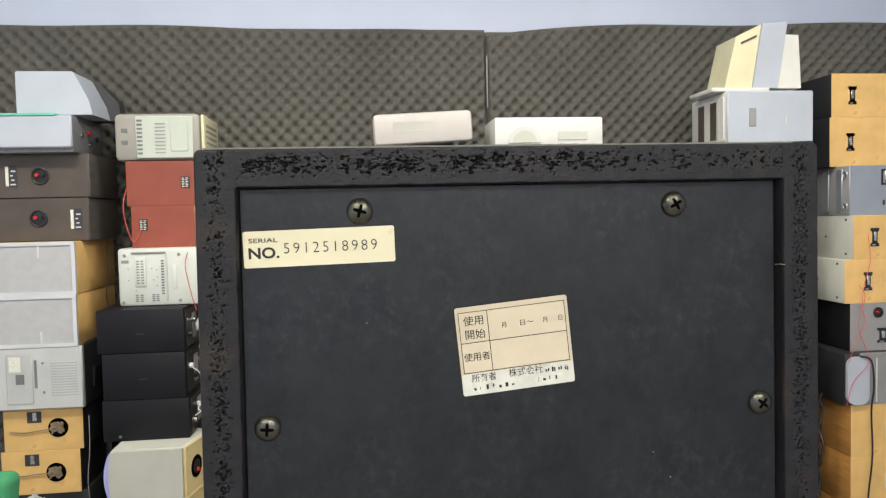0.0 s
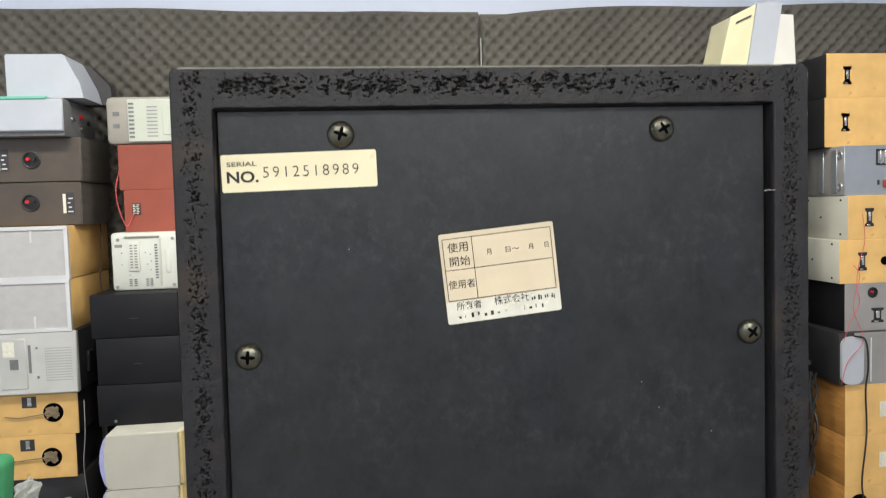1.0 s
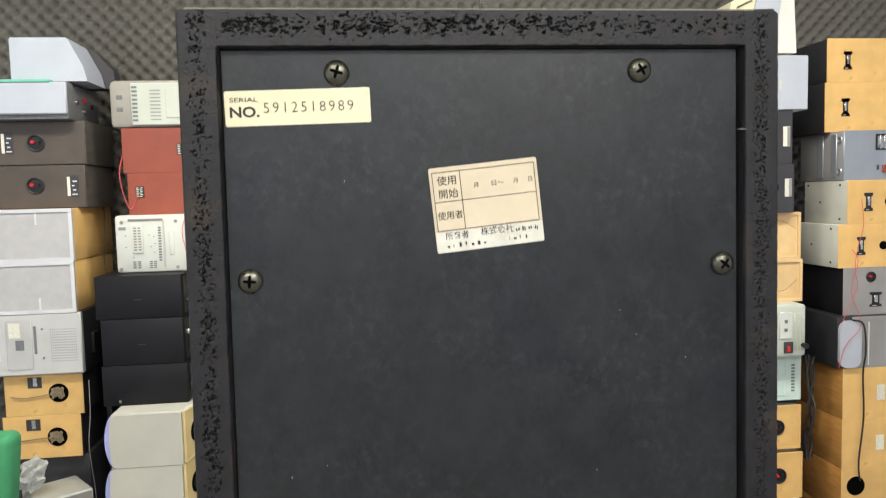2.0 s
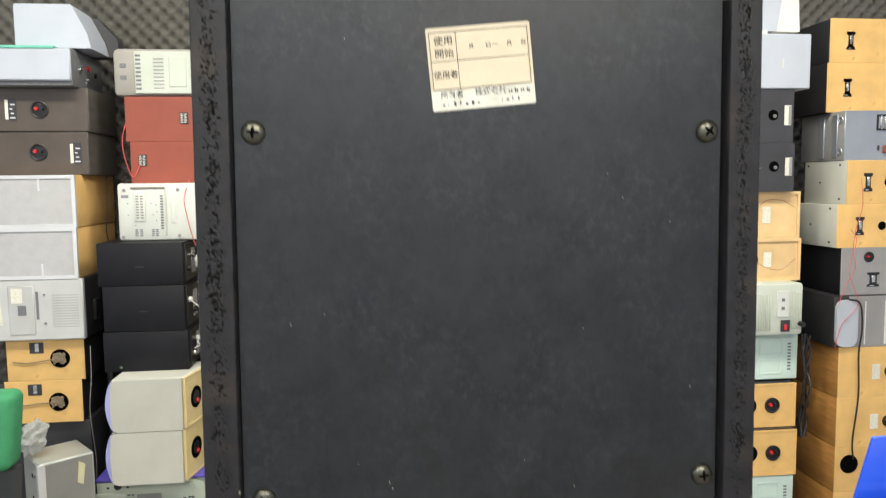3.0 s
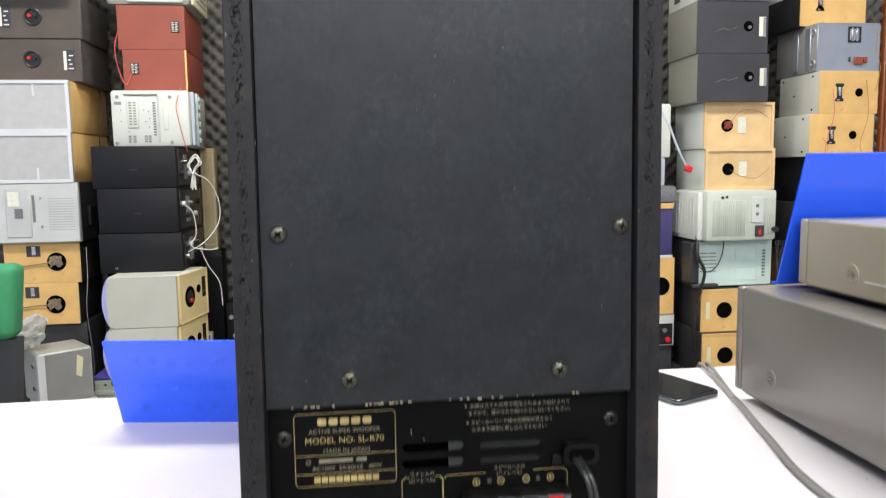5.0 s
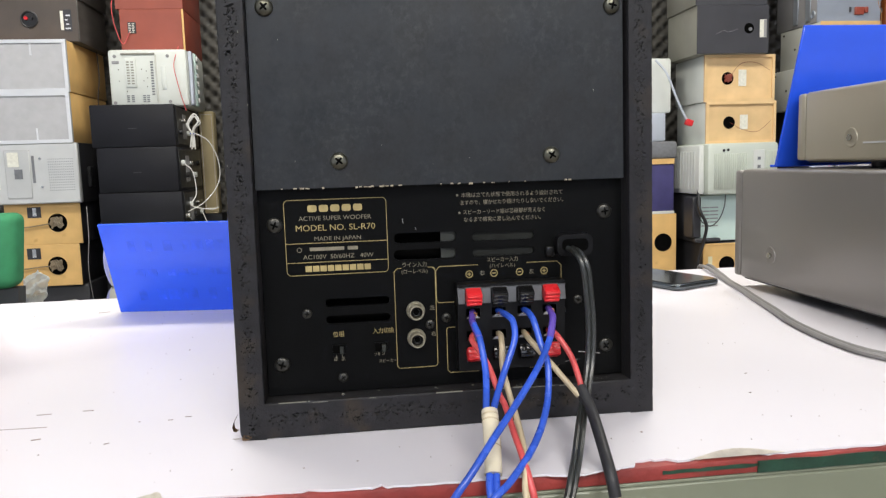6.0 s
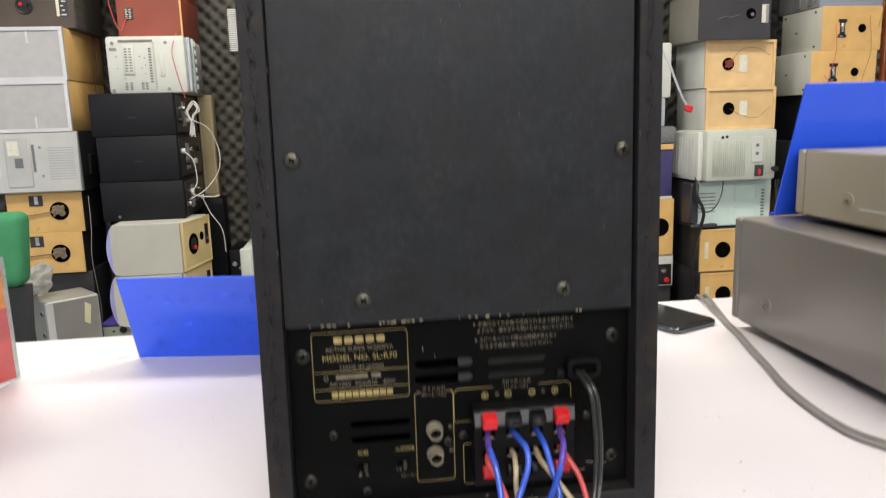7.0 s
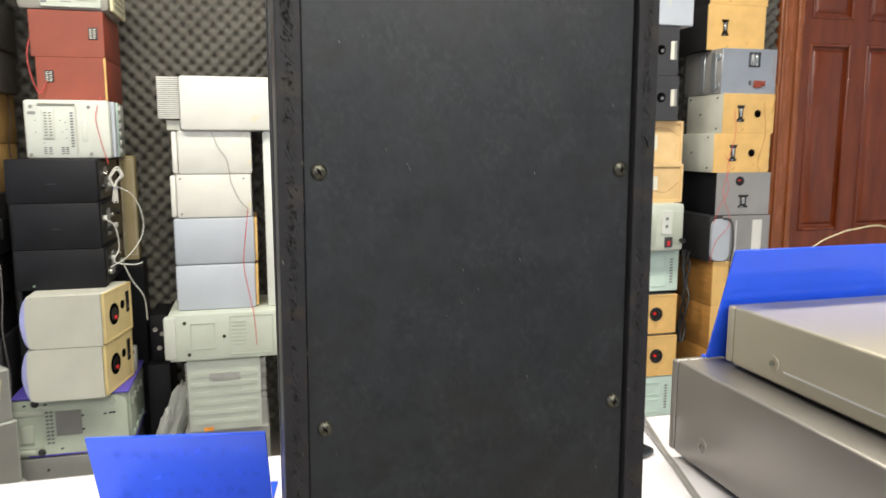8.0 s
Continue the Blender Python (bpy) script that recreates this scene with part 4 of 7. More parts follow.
    for i in range(4):
        x = 0.0108 + i * 0.0026
        for k in range(2):
            box(bm, (x + 0.0009 * k, -0.0007, -0.0120 + rng.uniform(-0.0003, 0.0004)), (x + 0.0009 * k + rng.uniform(0.0003, 0.0006), -0.0004, -0.0120 + rng.uniform(0.0012, 0.0028)))
    for i in range(14):
        x = -0.0180 + i * 0.0025
        if rng.random() < 0.7:
            box(bm, (x, -0.0007, -0.0155 + rng.uniform(0, 0.0006)), (x + rng.uniform(0.0003, 0.0012), -0.0004, -0.0155 + rng.uniform(0.0008, 0.0020)))
    tagged(part("scratched_print", bm, M_INK, e), kind="stuff")
    bm = bmesh.new()
    for i in range(46):
        x, z_ = rng.uniform(-0.019, 0.019), -0.0125 + rng.gauss(0, 0.0018)
        if -0.0165 < z_ < -0.0092:
            a = rng.uniform(0, 3.14)
            n = rng.randint(3, 6)
            rad = rng.uniform(0.0004, 0.0013)
            bm.faces.new([bm.verts.new((x + rad * rng.uniform(0.5, 1.1) * math.cos(a + 6.283 * k / n), -0.00085, z_ + rad * rng.uniform(0.4, 0.8) * math.sin(a + 6.283 * k / n))) for k in range(n)])
    tagged(part("scraped_paper", bm, M_LABELWHITE, e), kind="stuff")

    # the connection panel below
    def z(v):
        return v - TABLE_Z
    y = 0.0125
    slots = [(-0.073, -0.035, 0.8215, 0.8262), (-0.073, -0.035, 0.8112, 0.816), (-0.031, 0.006, 0.8575, 0.8635), (-0.0315, 0.006, 0.8475, 0.8535),
             (0.016, 0.054, 0.857, 0.862), (0.016, 0.054, 0.8475, 0.8525)]
    panel = part("connection_panel", pierced(-W + T + 0.0012, W - T - 0.0012, 0.0220, z0 + 0.012, y, y + 0.0018,
                 [(a, b, z(c), z(d)) for a, b, c, d in slots]), M_PANEL, s, "black metal panel with gold printing")
    # black sheet added to paint the shade inside the slots
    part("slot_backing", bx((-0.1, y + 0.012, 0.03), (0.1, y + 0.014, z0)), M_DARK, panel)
    for a, b, c, d in slots[2:4]:
        part("slot_cover", bx((-0.003, y + 0.0019, z(c) - 0.001), (b + 0.002, y + 0.0026, z(d) + 0.001)), M_VENTGREY, panel)
    for a, b, c, d in slots[4:]:
        part("slot_cover", bx((a - 0.002, y + 0.0019, z(c) - 0.001), (b + 0.002, y + 0.0026, z(d) + 0.001)), M_VENTBACK, panel)
    for i, (x, zz) in enumerate(((-0.1, 0.788), (0.0985, 0.788), (0.098, 0.872), (-0.1, 0.871))):
        shared("screw", MID_SCREW, panel, pose(x, y, z(zz), 0, 20 + 31 * i))
    for i, (x, zz) in enumerate(((-0.084, 0.818), (-0.0645, 0.778), (0.081, 0.818), (0.0705, 0.812), (-0.0012, 0.811), (-0.0112, 0.8075))):
        shared("screw", SMALL_SCREW, panel, pose(x, y, z(zz), 0, 11 + 47 * i))
    for a, b, c, d in slots:
        rr = (d - c) * 0.48
        for cx, dx in ((a, 1), (b, -1)):
            for cz, dz in ((c, 1), (d, -1)):
                arc = [(cx + dx * rr * (1 - math.cos(k * math.pi / 12)), z(cz) + dz * rr * (1 - math.sin(k * math.pi / 12))) for k in range(7)]
                part("slot_corner", prism([(cx, z(cz))] + arc, y, y + 0.0018), M_PANEL, panel)
    yp, lw = y - 0.0003, 0.00036
    bm = bmesh.new()
    loop_line(bm, rounded(-0.0942, -0.035, z(0.841), z(0.8852), 0.0025), lw, yp)
    loop_line(bm, [(-0.0942, z(0.8598)), (-0.035, z(0.8598))], lw, yp, False)
    loop_line(bm, [(-0.0942, z(0.8485)), (-0.035, z(0.8485))], lw, yp, False)
    part("gold_frame", bm, M_GOLD, panel)
    bm = bmesh.new()
    ring = rounded(-0.0318, -0.0072, z(0.7815), z(0.8425), 0.002)
    loop_line(bm, ring[1:5] + [], lw, yp, False)
    loop_line(bm, [(-0.0318, z(0.8405)), (-0.0318, z(0.7835))], lw, yp, False)
    loop_line(bm, ring[12:18], lw, yp, False)
    loop_line(bm, [(-0.0298, z(0.7815)), (-0.0092, z(0.7815))], lw, yp, False)
    loop_line(bm, ring[18:], lw, yp, False)
    loop_line(bm, [(-0.0072, z(0.7835)), (-0.0072, z(0.8405))], lw, yp, False)
    loop_line(bm, [(-0.0318, z(0.8405)), (-0.0298, z(0.8425)), (-0.0275, z(0.8425))], lw, yp, False)
    loop_line(bm, [(-0.0115, z(0.8425)), (-0.0092, z(0.8425)), (-0.0072, z(0.8405))], lw, yp, False)
    loop_line(bm, [(-0.0055, z(0.8205)), (-0.0068, z(0.822)), (-0.0068, z(0.840)), (-0.0045, z(0.8425)), (0.019, z(0.8425))], lw, yp, False)
    loop_line(bm, [(0.049, z(0.8425)), (0.068, z(0.8425)), (0.0705, z(0.840)), (0.0705, z(0.824)), (0.069, z(0.821))], lw, yp, False)
    loop_line(bm, [(-0.0055, z(0.8205)), (0.004, z(0.8205))], lw, yp, False)
    loop_line(bm, [(0.004, z(0.805)), (-0.0002, z(0.805)), (-0.0012, z(0.804)), (-0.0012, z(0.7785)), (0.0005, z(0.7768)), (0.018, z(0.7768))], lw, yp, False)
    loop_line(bm, [(0.05, z(0.7768)), (0.068, z(0.7768)), (0.0705, z(0.7785)), (0.0705, z(0.802)), (0.069, z(0.804))], lw, yp, False)
    tagged(part("gold_frame", bm, M_GOLD, panel), kind="stuff")
    lines = [("ACTIVE SUPER WOOFER", 0.0036, -0.0650, 0.8742, 0.042, M_GREYPRINT), ("MODEL NO. SL-R70", 0.0050, -0.0650, 0.8685, 0.046, M_GOLD),
             ("MADE IN JAPAN", 0.0033, -0.0640, 0.8622, 0.027, M_GREYPRINT), ("AC100V  50/60HZ   40W", 0.0036, -0.0640, 0.8515, 0.041, M_GREYPRINT),
             ("ライン入力", 0.0033, -0.0195, 0.8442, 0.0145, M_GREYPRINT), ("(ローレベル)", 0.0030, -0.0195, 0.8402, 0.0155, M_GREYPRINT),
             ("スピーカー入力", 0.0033, 0.034, 0.8450, 0.019, M_GREYPRINT), ("(ハイレベル)", 0.0030, 0.034, 0.8413, 0.0155, M_GREYPRINT),
             ("位相", 0.0038, -0.0662, 0.8045, 0.0064, M_GOLD), ("入力切換", 0.0036, -0.0395, 0.8052, 0.0125, M_GOLD),
             ("逆", 0.0026, -0.0685, 0.7895, None, M_GREYPRINT), ("正", 0.0026, -0.0640, 0.7895, None, M_GREYPRINT),
             ("ライン", 0.0026, -0.0425, 0.7912, 0.0062, M_GREYPRINT), ("スピーカー", 0.0024, -0.0375, 0.7866, 0.0105, M_GREYPRINT),
             ("左", 0.0032, -0.0095, 0.8176, None, M_GREYPRINT), ("右", 0.0032, -0.0092, 0.8015, None, M_GREYPRINT),
             ("右", 0.0032, 0.0215, 0.8372, None, M_GREYPRINT), ("左", 0.0032, 0.0520, 0.8368, None, M_GREYPRINT),
             ("本機は立てた状態で使用されるよう設計されて", 0.0031, 0.0410, 0.8845, 0.062, M_GREYPRINT),
             ("ますので、寝かせたり傾けたりしないでください。", 0.0031, 0.0415, 0.8800, 0.063, M_GREYPRINT),
             ("スピーカーリード線は芯線部が見えなく", 0.0031, 0.0360, 0.8743, 0.050, M_GREYPRINT),
             ("なるまで確実に差し込んでください。", 0.0031, 0.0355, 0.8698, 0.047, M_GREYPRINT)]
    for body, sz, x, zz, w, m in lines:
        writing(body, sz, m, panel, x, yp, z(zz), w, weight=-0.006 if m is M_GOLD else 0.0)
    bm = bmesh.new()
    # the maker's marks as plain bars
    for i in range(5):
        x = -0.0807 + 0.0066 * i
        part("plain_bar", prism(rounded(x, x + 0.0053, z(0.8780), z(0.8820), 0.0012, 3), yp - 0.0001, yp + 0.0002), M_GOLD, panel)
    for i in range(9):
        x = -0.0835 + i * 0.0043
        part("plain_bar", bx((x, yp - 0.0001, z(0.8430)), (x + 0.0037, yp + 0.0002, z(0.8464))), M_GOLD, panel)
    part("plain_bar", bx((-0.0805, yp - 0.0001, z(0.8552)), (-0.0605, yp + 0.0002, z(0.8572))), M_GREYPRINT, panel)
    part("plain_bar", bx((-0.0585, yp - 0.0001, z(0.8552)), (-0.0525, yp + 0.0002, z(0.8572))), M_GREYPRINT, panel)
    for x, zz in ((0.0075, 0.8848), (0.0085, 0.8743)):
        part("bullet", cyl(bmesh.new(), (x, yp, z(zz)), 0.0007, 0.0003, seg=10), M_GREYPRINT, panel)
    part("ring_mark", lathe(bmesh.new(), (-0.0865, yp, z(0.856)), [(0.0015, 0), (0.0015, -0.0002), (0.0011, -0.0002), (0.0011, 0)], 16), M_GREYPRINT, panel)
    for x, plus in ((0.0135, 1), (0.0287, 0), (0.0445, 0), (0.0598, 1)):
        bm = lathe(bmesh.new(), (x, yp, z(0.8370)), [(0.0023, 0), (0.0023, -0.0002), (0.0018, -0.0002), (0.0018, 0)], 18)
        box(bm, (x - 0.0011, yp - 0.0002, z(0.8370) - 0.0003), (x + 0.0011, yp, z(0.8370) + 0.0003))
        if plus:
            box(bm, (x - 0.0003, yp - 0.0002, z(0.8370) - 0.0011), (x + 0.0003, yp, z(0.8370) + 0.0011))
        part("polarity_mark", bm, M_GOLD, panel)

    for zz in (0.8165, 0.7997):
        j = part("jack", lathe(bmesh.new(), (-0.0197, y, z(zz)), [(0.0056, 0), (0.0056, -0.0015), (0.0050, -0.0022), (0.0047, -0.0022), (0.0045, -0.0080), (0.0042, -0.0085), (0.0036, -0.0084), (0.0035, -0.001)], 24),
                 M_BRASS, panel, "brass phono socket")
        part("insulator", lathe(bmesh.new(), (-0.0197, y, z(zz)), [(0.0036, -0.0030), (0.0036, -0.0056), (0.0024, -0.0060), (0.0019, -0.0058), (0.0017, -0.0046)], 18), M_BLOCK, j)
        part("pin_hole", cyl(bmesh.new(), (-0.0197, y - 0.0048, z(zz)), 0.0018, 0.0008, "y", 12), M_DARK, j)
    for x in (-0.0663, -0.0412):
        sw = part("slide_switch", pierced(x - 0.0042, x + 0.0042, z(0.7922), z(0.7982), y - 0.0006, y, [(x - 0.0036, x + 0.0036, z(0.7928), z(0.7976))]), M_PANEL, panel)
        part("slider", bx((x + 0.0004, y - 0.0028, z(0.7928)), (x + 0.0028, y - 0.0002, z(0.7972)), 0.0004), M_VENTGREY, sw)
        part("switch_bed", bx((x - 0.0035, y - 0.0003, z(0.7929)), (x + 0.0003, y - 0.0001, z(0.7975))), M_DARK, sw)
        for dx in (-0.0018, 0.0016):
            part("print_line", bx((x + dx, y - 0.0004, z(0.7905)), (x + dx + 0.0003, y - 0.0002, z(0.7921))), M_GREYPRINT, sw)

    # spring terminal block: tabs above and below two rows of wire holes
    blk = part("terminal_block", pierced(0.0045, 0.0695, z(0.7805), z(0.8325), y - 0.011, y - 0.0002,
               [(x - 0.0042, x + 0.0042, c, d) for x in (0.0136, 0.0290, 0.0446, 0.0600) for c, d in ((z(0.8118), z(0.8180)), (z(0.7985), z(0.8045)))]), M_BLOCK, s, "black spring terminal block")
    # near-black sheet in place of the shade at the foot of the wire holes
    part("block_bottom", bx((0.006, y - 0.002, z(0.796)), (0.068, y - 0.0003, z(0.82))), M_DARK, blk)
    for i, x in enumerate((0.0136, 0.0290, 0.0446, 0.0600)):
        mt = M_RED if i in (0, 3) else M_GLOSSTAB
        for zh in (0.8120, 0.7987):
            part("spring_plate", prism([(x - 0.0040, z(zh)), (x + 0.0040, z(zh)), (x + 0.0018, z(zh) + 0.0020), (x - 0.0022, z(zh) + 0.0017)], y - 0.0106, y - 0.0096), M_CHROME, blk)
        for zz, sgn in ((0.8274, 1), (0.7895, -1)):
            bm = bx((-0.0046, -0.0085, -0.0040), (0.0046, 0.0, 0.0040), 0.0009, 2)
            for k in range(3):
                box(bm, (-0.0044, -0.0090, -0.0030 + 0.0024 * k), (0.0044, -0.0080, -0.0018 + 0.0024 * k), 0.0003)
            bmesh.ops.transform(bm, verts=bm.verts, matrix=pose(x, y - 0.0105, z(zz), sgn * 24))
            part("push_tab", bm, mt, blk)
        part("tab_wall", prism([(x + 0.0050, z(0.8213)), (x + 0.0104 if i < 3 else x + 0.0096, z(0.8213)), (x + 0.0104 if i < 3 else x + 0.0090, z(0.8308)), (x + 0.0050, z(0.8308))], y - 0.0128, y - 0.0112), M_TABWALL, blk)
        bm = bmesh.new()
        for zz in (0.8150, 0.8015):
            for k in range(5):
                a = 1.257 * k + i
                tube(bm, [(x + 0.0004 * math.cos(a), y - 0.004, z(zz)), (x + 0.0010 * math.cos(a), y - 0.0115, z(zz) + 0.0010 * math.sin(a)), (x + 0.0009 * math.cos(a + 0.5), y - 0.0175, z(zz) + 0.0007 + 0.0009 * math.sin(a + 0.5))], 0.00055, 5, 3)
        part("bare_strands", bm, M_COPPER, blk)
    part("tab_wall", prism([(0.0048, z(0.8213)), (0.0086, z(0.8213)), (0.0086, z(0.8308)), (0.0042, z(0.8308))], y - 0.0128, y - 0.0112), M_TABWALL, blk)
    part("tab_ledge", bx((0.0046, y - 0.0128, z(0.8301)), (0.0694, y - 0.0003, z(0.8308))), M_TABWALL, blk)
    # scratches and wiped dust on the metal
    bm = bmesh.new()
    for sx, sz, ln, wd, an in ((-0.0255, 0.8707, 0.0030, 0.0004, 84), (0.088, 0.7840, 0.0140, 0.0005, 8), (0.0765, 0.7795, 0.0080, 0.0004, -6), (-0.0180, 0.8660, 0.0016, 0.0003, 70), (0.0905, 0.8010, 0.0040, 0.0003, 35)):
        m = pose(sx, y - 0.00012, z(sz), 0, an)
        bmesh.ops.create_cube(bm, size=1, matrix=m @ Matrix.Diagonal((ln, 0.0002, wd, 1)))
    tagged(part("panel_scratches", bm, M_GREYPANEL, panel, "pale scratches in the black paint"), kind="stuff")
    # cord bushing
    b = part("cord_bushing", prism(rounded(0.0665, 0.0885, z(0.8462), z(0.8592), 0.004), y - 0.007, y - 0.0001), M_BLOCK, panel)
    part("bushing_mouth", prism(rounded(0.0695, 0.0855, z(0.8490), z(0.8565), 0.003), y - 0.0076, y - 0.0071), M_DARK, b)
    part("bushing_lug", bx((0.0605, y - 0.003, z(0.8455)), (0.0660, y - 0.0002, z(0.8520)), 0.0012, 2), M_BLOCK, b)
    return s


subwoofer()

# ---------------------------------------------------------------- leads hanging from the panel
leads = [
    ("blue", [(0.0136, 0.004, 0.8155), (0.011, -0.012, 0.813), (0.013, -0.022, 0.806), (0.014, -0.034, 0.789), (0.0108, -0.051, 0.7735), (0.0097, -0.061, 0.765), (0.0083, -0.0715, 0.7565), (0.0060, -0.0825, 0.7470), (0.0058, -0.0875, 0.7400), (0.005, -0.0895, 0.725), (0.003, -0.0895, 0.66)]),
    ("blue", [(0.0290, 0.004, 0.8155), (0.031, -0.014, 0.816), (0.033, -0.02, 0.813), (0.032, -0.026, 0.804), (0.024, -0.034, 0.788), (0.0146, -0.051, 0.7735), (0.0133, -0.061, 0.765), (0.0118, -0.0715, 0.7565), (0.0094, -0.0825, 0.7470), (0.0092, -0.0875, 0.7400), (0.009, -0.0895, 0.725), (0.008, -0.0895, 0.66)]),
    ("blue", [(0.0446, 0.004, 0.8155), (0.044, -0.012, 0.8165), (0.045, -0.02, 0.813), (0.047, -0.026, 0.802), (0.049, -0.034, 0.791), (0.045, -0.046, 0.773), (0.033, -0.066, 0.760), (0.016, -0.084, 0.749), (0.001, -0.092, 0.739), (-0.018, -0.094, 0.705), (-0.022, -0.094, 0.66)]),
    ("blue", [(0.0600, 0.004, 0.8155), (0.057, -0.012, 0.8165), (0.056, -0.02, 0.814), (0.052, -0.028, 0.805), (0.042, -0.042, 0.794), (0.026, -0.06, 0.781), (0.01, -0.078, 0.770), (-0.004, -0.091, 0.758), (-0.016, -0.096, 0.744), (-0.035, -0.098, 0.708), (-0.04, -0.098, 0.66)]),
    ("red", [(0.0136, 0.004, 0.8015), (0.011, -0.008, 0.801), (0.015, -0.018, 0.795), (0.018, -0.026, 0.788), (0.021, -0.036, 0.777), (0.023, -0.042, 0.772), (0.024, -0.058, 0.763), (0.025, -0.072, 0.756), (0.0265, -0.083, 0.746), (0.028, -0.086, 0.731), (0.03, -0.086, 0.66)]),
    ("tan", [(0.0290, 0.004, 0.8015), (0.028, -0.008, 0.803), (0.027, -0.016, 0.798), (0.026, -0.022, 0.787), (0.028, -0.034, 0.772), (0.028, -0.044, 0.768), (0.028, -0.058, 0.760), (0.0262, -0.074, 0.7545), (0.0236, -0.083, 0.745), (0.0236, -0.086, 0.731), (0.022, -0.086, 0.66)]),
    ("tan", [(0.0446, 0.004, 0.8015), (0.044, -0.01, 0.801), (0.052, -0.02, 0.791), (0.059, -0.028, 0.782), (0.066, -0.036, 0.773)]),
    ("red", [(0.0600, 0.004, 0.8015), (0.06, -0.01, 0.803), (0.066, -0.018, 0.793), (0.068, -0.026, 0.784), (0.069, -0.034, 0.773)]),
]
kinds = {"blue": (M_BLUEWIRE, "glossy blue insulated speaker lead pushed into the terminal", 0.0019),
         "red": (M_REDWIRE, "faded red speaker lead pushed into the terminal", 0.00175),
         "tan": (M_TANWIRE, "yellowed tan speaker lead pushed into the terminal", 0.0017)}
for i, (colour, pts) in enumerate(leads):
    m, text, r = kinds[colour]
    bm = tube(bmesh.new(), pts, r, 10)
    lead = tagged(part("speaker_lead", bm, m, None), text, "cable", "leads at the subwoofer")
    if i in (0, 3):
        part("stained_end", tube(bmesh.new(), pts[:4 if i else 3], r + 0.00012, 10), M_PURPLEWIRE, lead, "purple end of the insulation")
sl = tagged(part("cable_sleeve", tube(bmesh.new(), [(0.068, -0.033, 0.777), (0.070, -0.046, 0.767), (0.0685, -0.066, 0.7575), (0.067, -0.083, 0.748), (0.068, -0.087, 0.738)], 0.0031, 12), M_SLEEVE, None),
            "wrinkled black shrink sleeve round two leads", "cable sleeve")
part("lead_end", tube(bmesh.new(), [(0.068, -0.0865, 0.740), (0.070, -0.087, 0.728), (0.071, -0.087, 0.66)], 0.0019, 8), M_TANWIRE, sl)
bm = tube(bmesh.new(), [(0.0125, -0.051, 0.7735), (0.0115, -0.061, 0.765), (0.0100, -0.0715, 0.7565), (0.0088, -0.0780, 0.7505)], 0.0044, 14)
tape = tagged(part("tape_wrap", bm, M_TAPE, None), "cream tape wrapped round two blue leads", "tape")
for a, b in (((0.0123, -0.0530, 0.7719), (0.01225, -0.0536, 0.7714)), ((0.0121, -0.0556, 0.7697), (0.0120, -0.0561, 0.7693)), ((0.0108, -0.0668, 0.7602), (0.0107, -0.0673, 0.7598))):
    part("tape_crease", tube(bmesh.new(), [a, b], 0.0046, 14, 2), M_TANWIRE, tape)
cord = [(0.074, 0.004, 0.851), (0.074, -0.010, 0.850), (0.0765, -0.016, 0.843), (0.078, -0.017, 0.828), (0.079, -0.018, 0.809), (0.077, -0.022, 0.789), (0.070, -0.034, 0.770), (0.066, -0.041, 0.763),
        (0.054, -0.070, 0.7535), (0.046, -0.0845, 0.741), (0.042, -0.088, 0.727), (0.038, -0.088, 0.66)]
e = thing("mains_cable", "grey twin power cord coming out of the panel", "cable", 0.054, -0.07, 0.75)
off = Vector((0.054, -0.07, 0.75))
for dx in (-0.0014, 0.0014):
    part("core", tube(bmesh.new(), [Vector(p) - off + Vector((dx, 0, 0)) for p in cord], 0.00165, 8), M_CORD, e)


# ---------------------------------------------------------------- other things on the table
def blue_sign(x, y, z, rz, w, h, lean, foot, label, printed=True, group="blue sign holders"):
    """A leaning blue sheet with its foot behind it; x, y, z: the middle of the crease."""
    s = thing("sign_holder", label, "sign holder", x, y, z, rz, group)
    bm = bx((-w / 2, -0.0015, 0), (w / 2, 0.0015, h), 0.0006)
    bmesh.ops.transform(bm, verts=bm.verts, matrix=pose(0, 0, 0.0012, lean))
    part("face_sheet", bm, M_BLUE, s)
    part("foot_sheet", bx((-w / 2, 0.003, 0), (w / 2, foot, 0.003), 0.0006), M_BLUE, s)
    if not printed:
        return s
    bm = bmesh.new()
    rng = random.Random(3)
    for row, hh in ((0.70, 0.012), (0.42, 0.008), (0.14, 0.014)):
        px = -w * 0.36
        while px < w * 0.40:
            ww = rng.uniform(0.006, 0.013)
            box(bm, (px, -0.00158, h * row), (px + ww, -0.0014, h * row + hh))
            px += ww + rng.choice((0.003, 0.004, 0.012))
    bmesh.ops.transform(bm, verts=bm.verts, matrix=pose(0, 0, 0.0012, lean))
    tagged(part("ghost_print", bm, M_BLUEINK, s, "faint print seen through the sheet, as bars"), kind="stuff")
    return s


blue_sign(-0.2245, 0.4085, TABLE_Z, -9.0, 0.193, 0.1075, 19, 0.05, "leaning blue plastic sign holder on the white table")


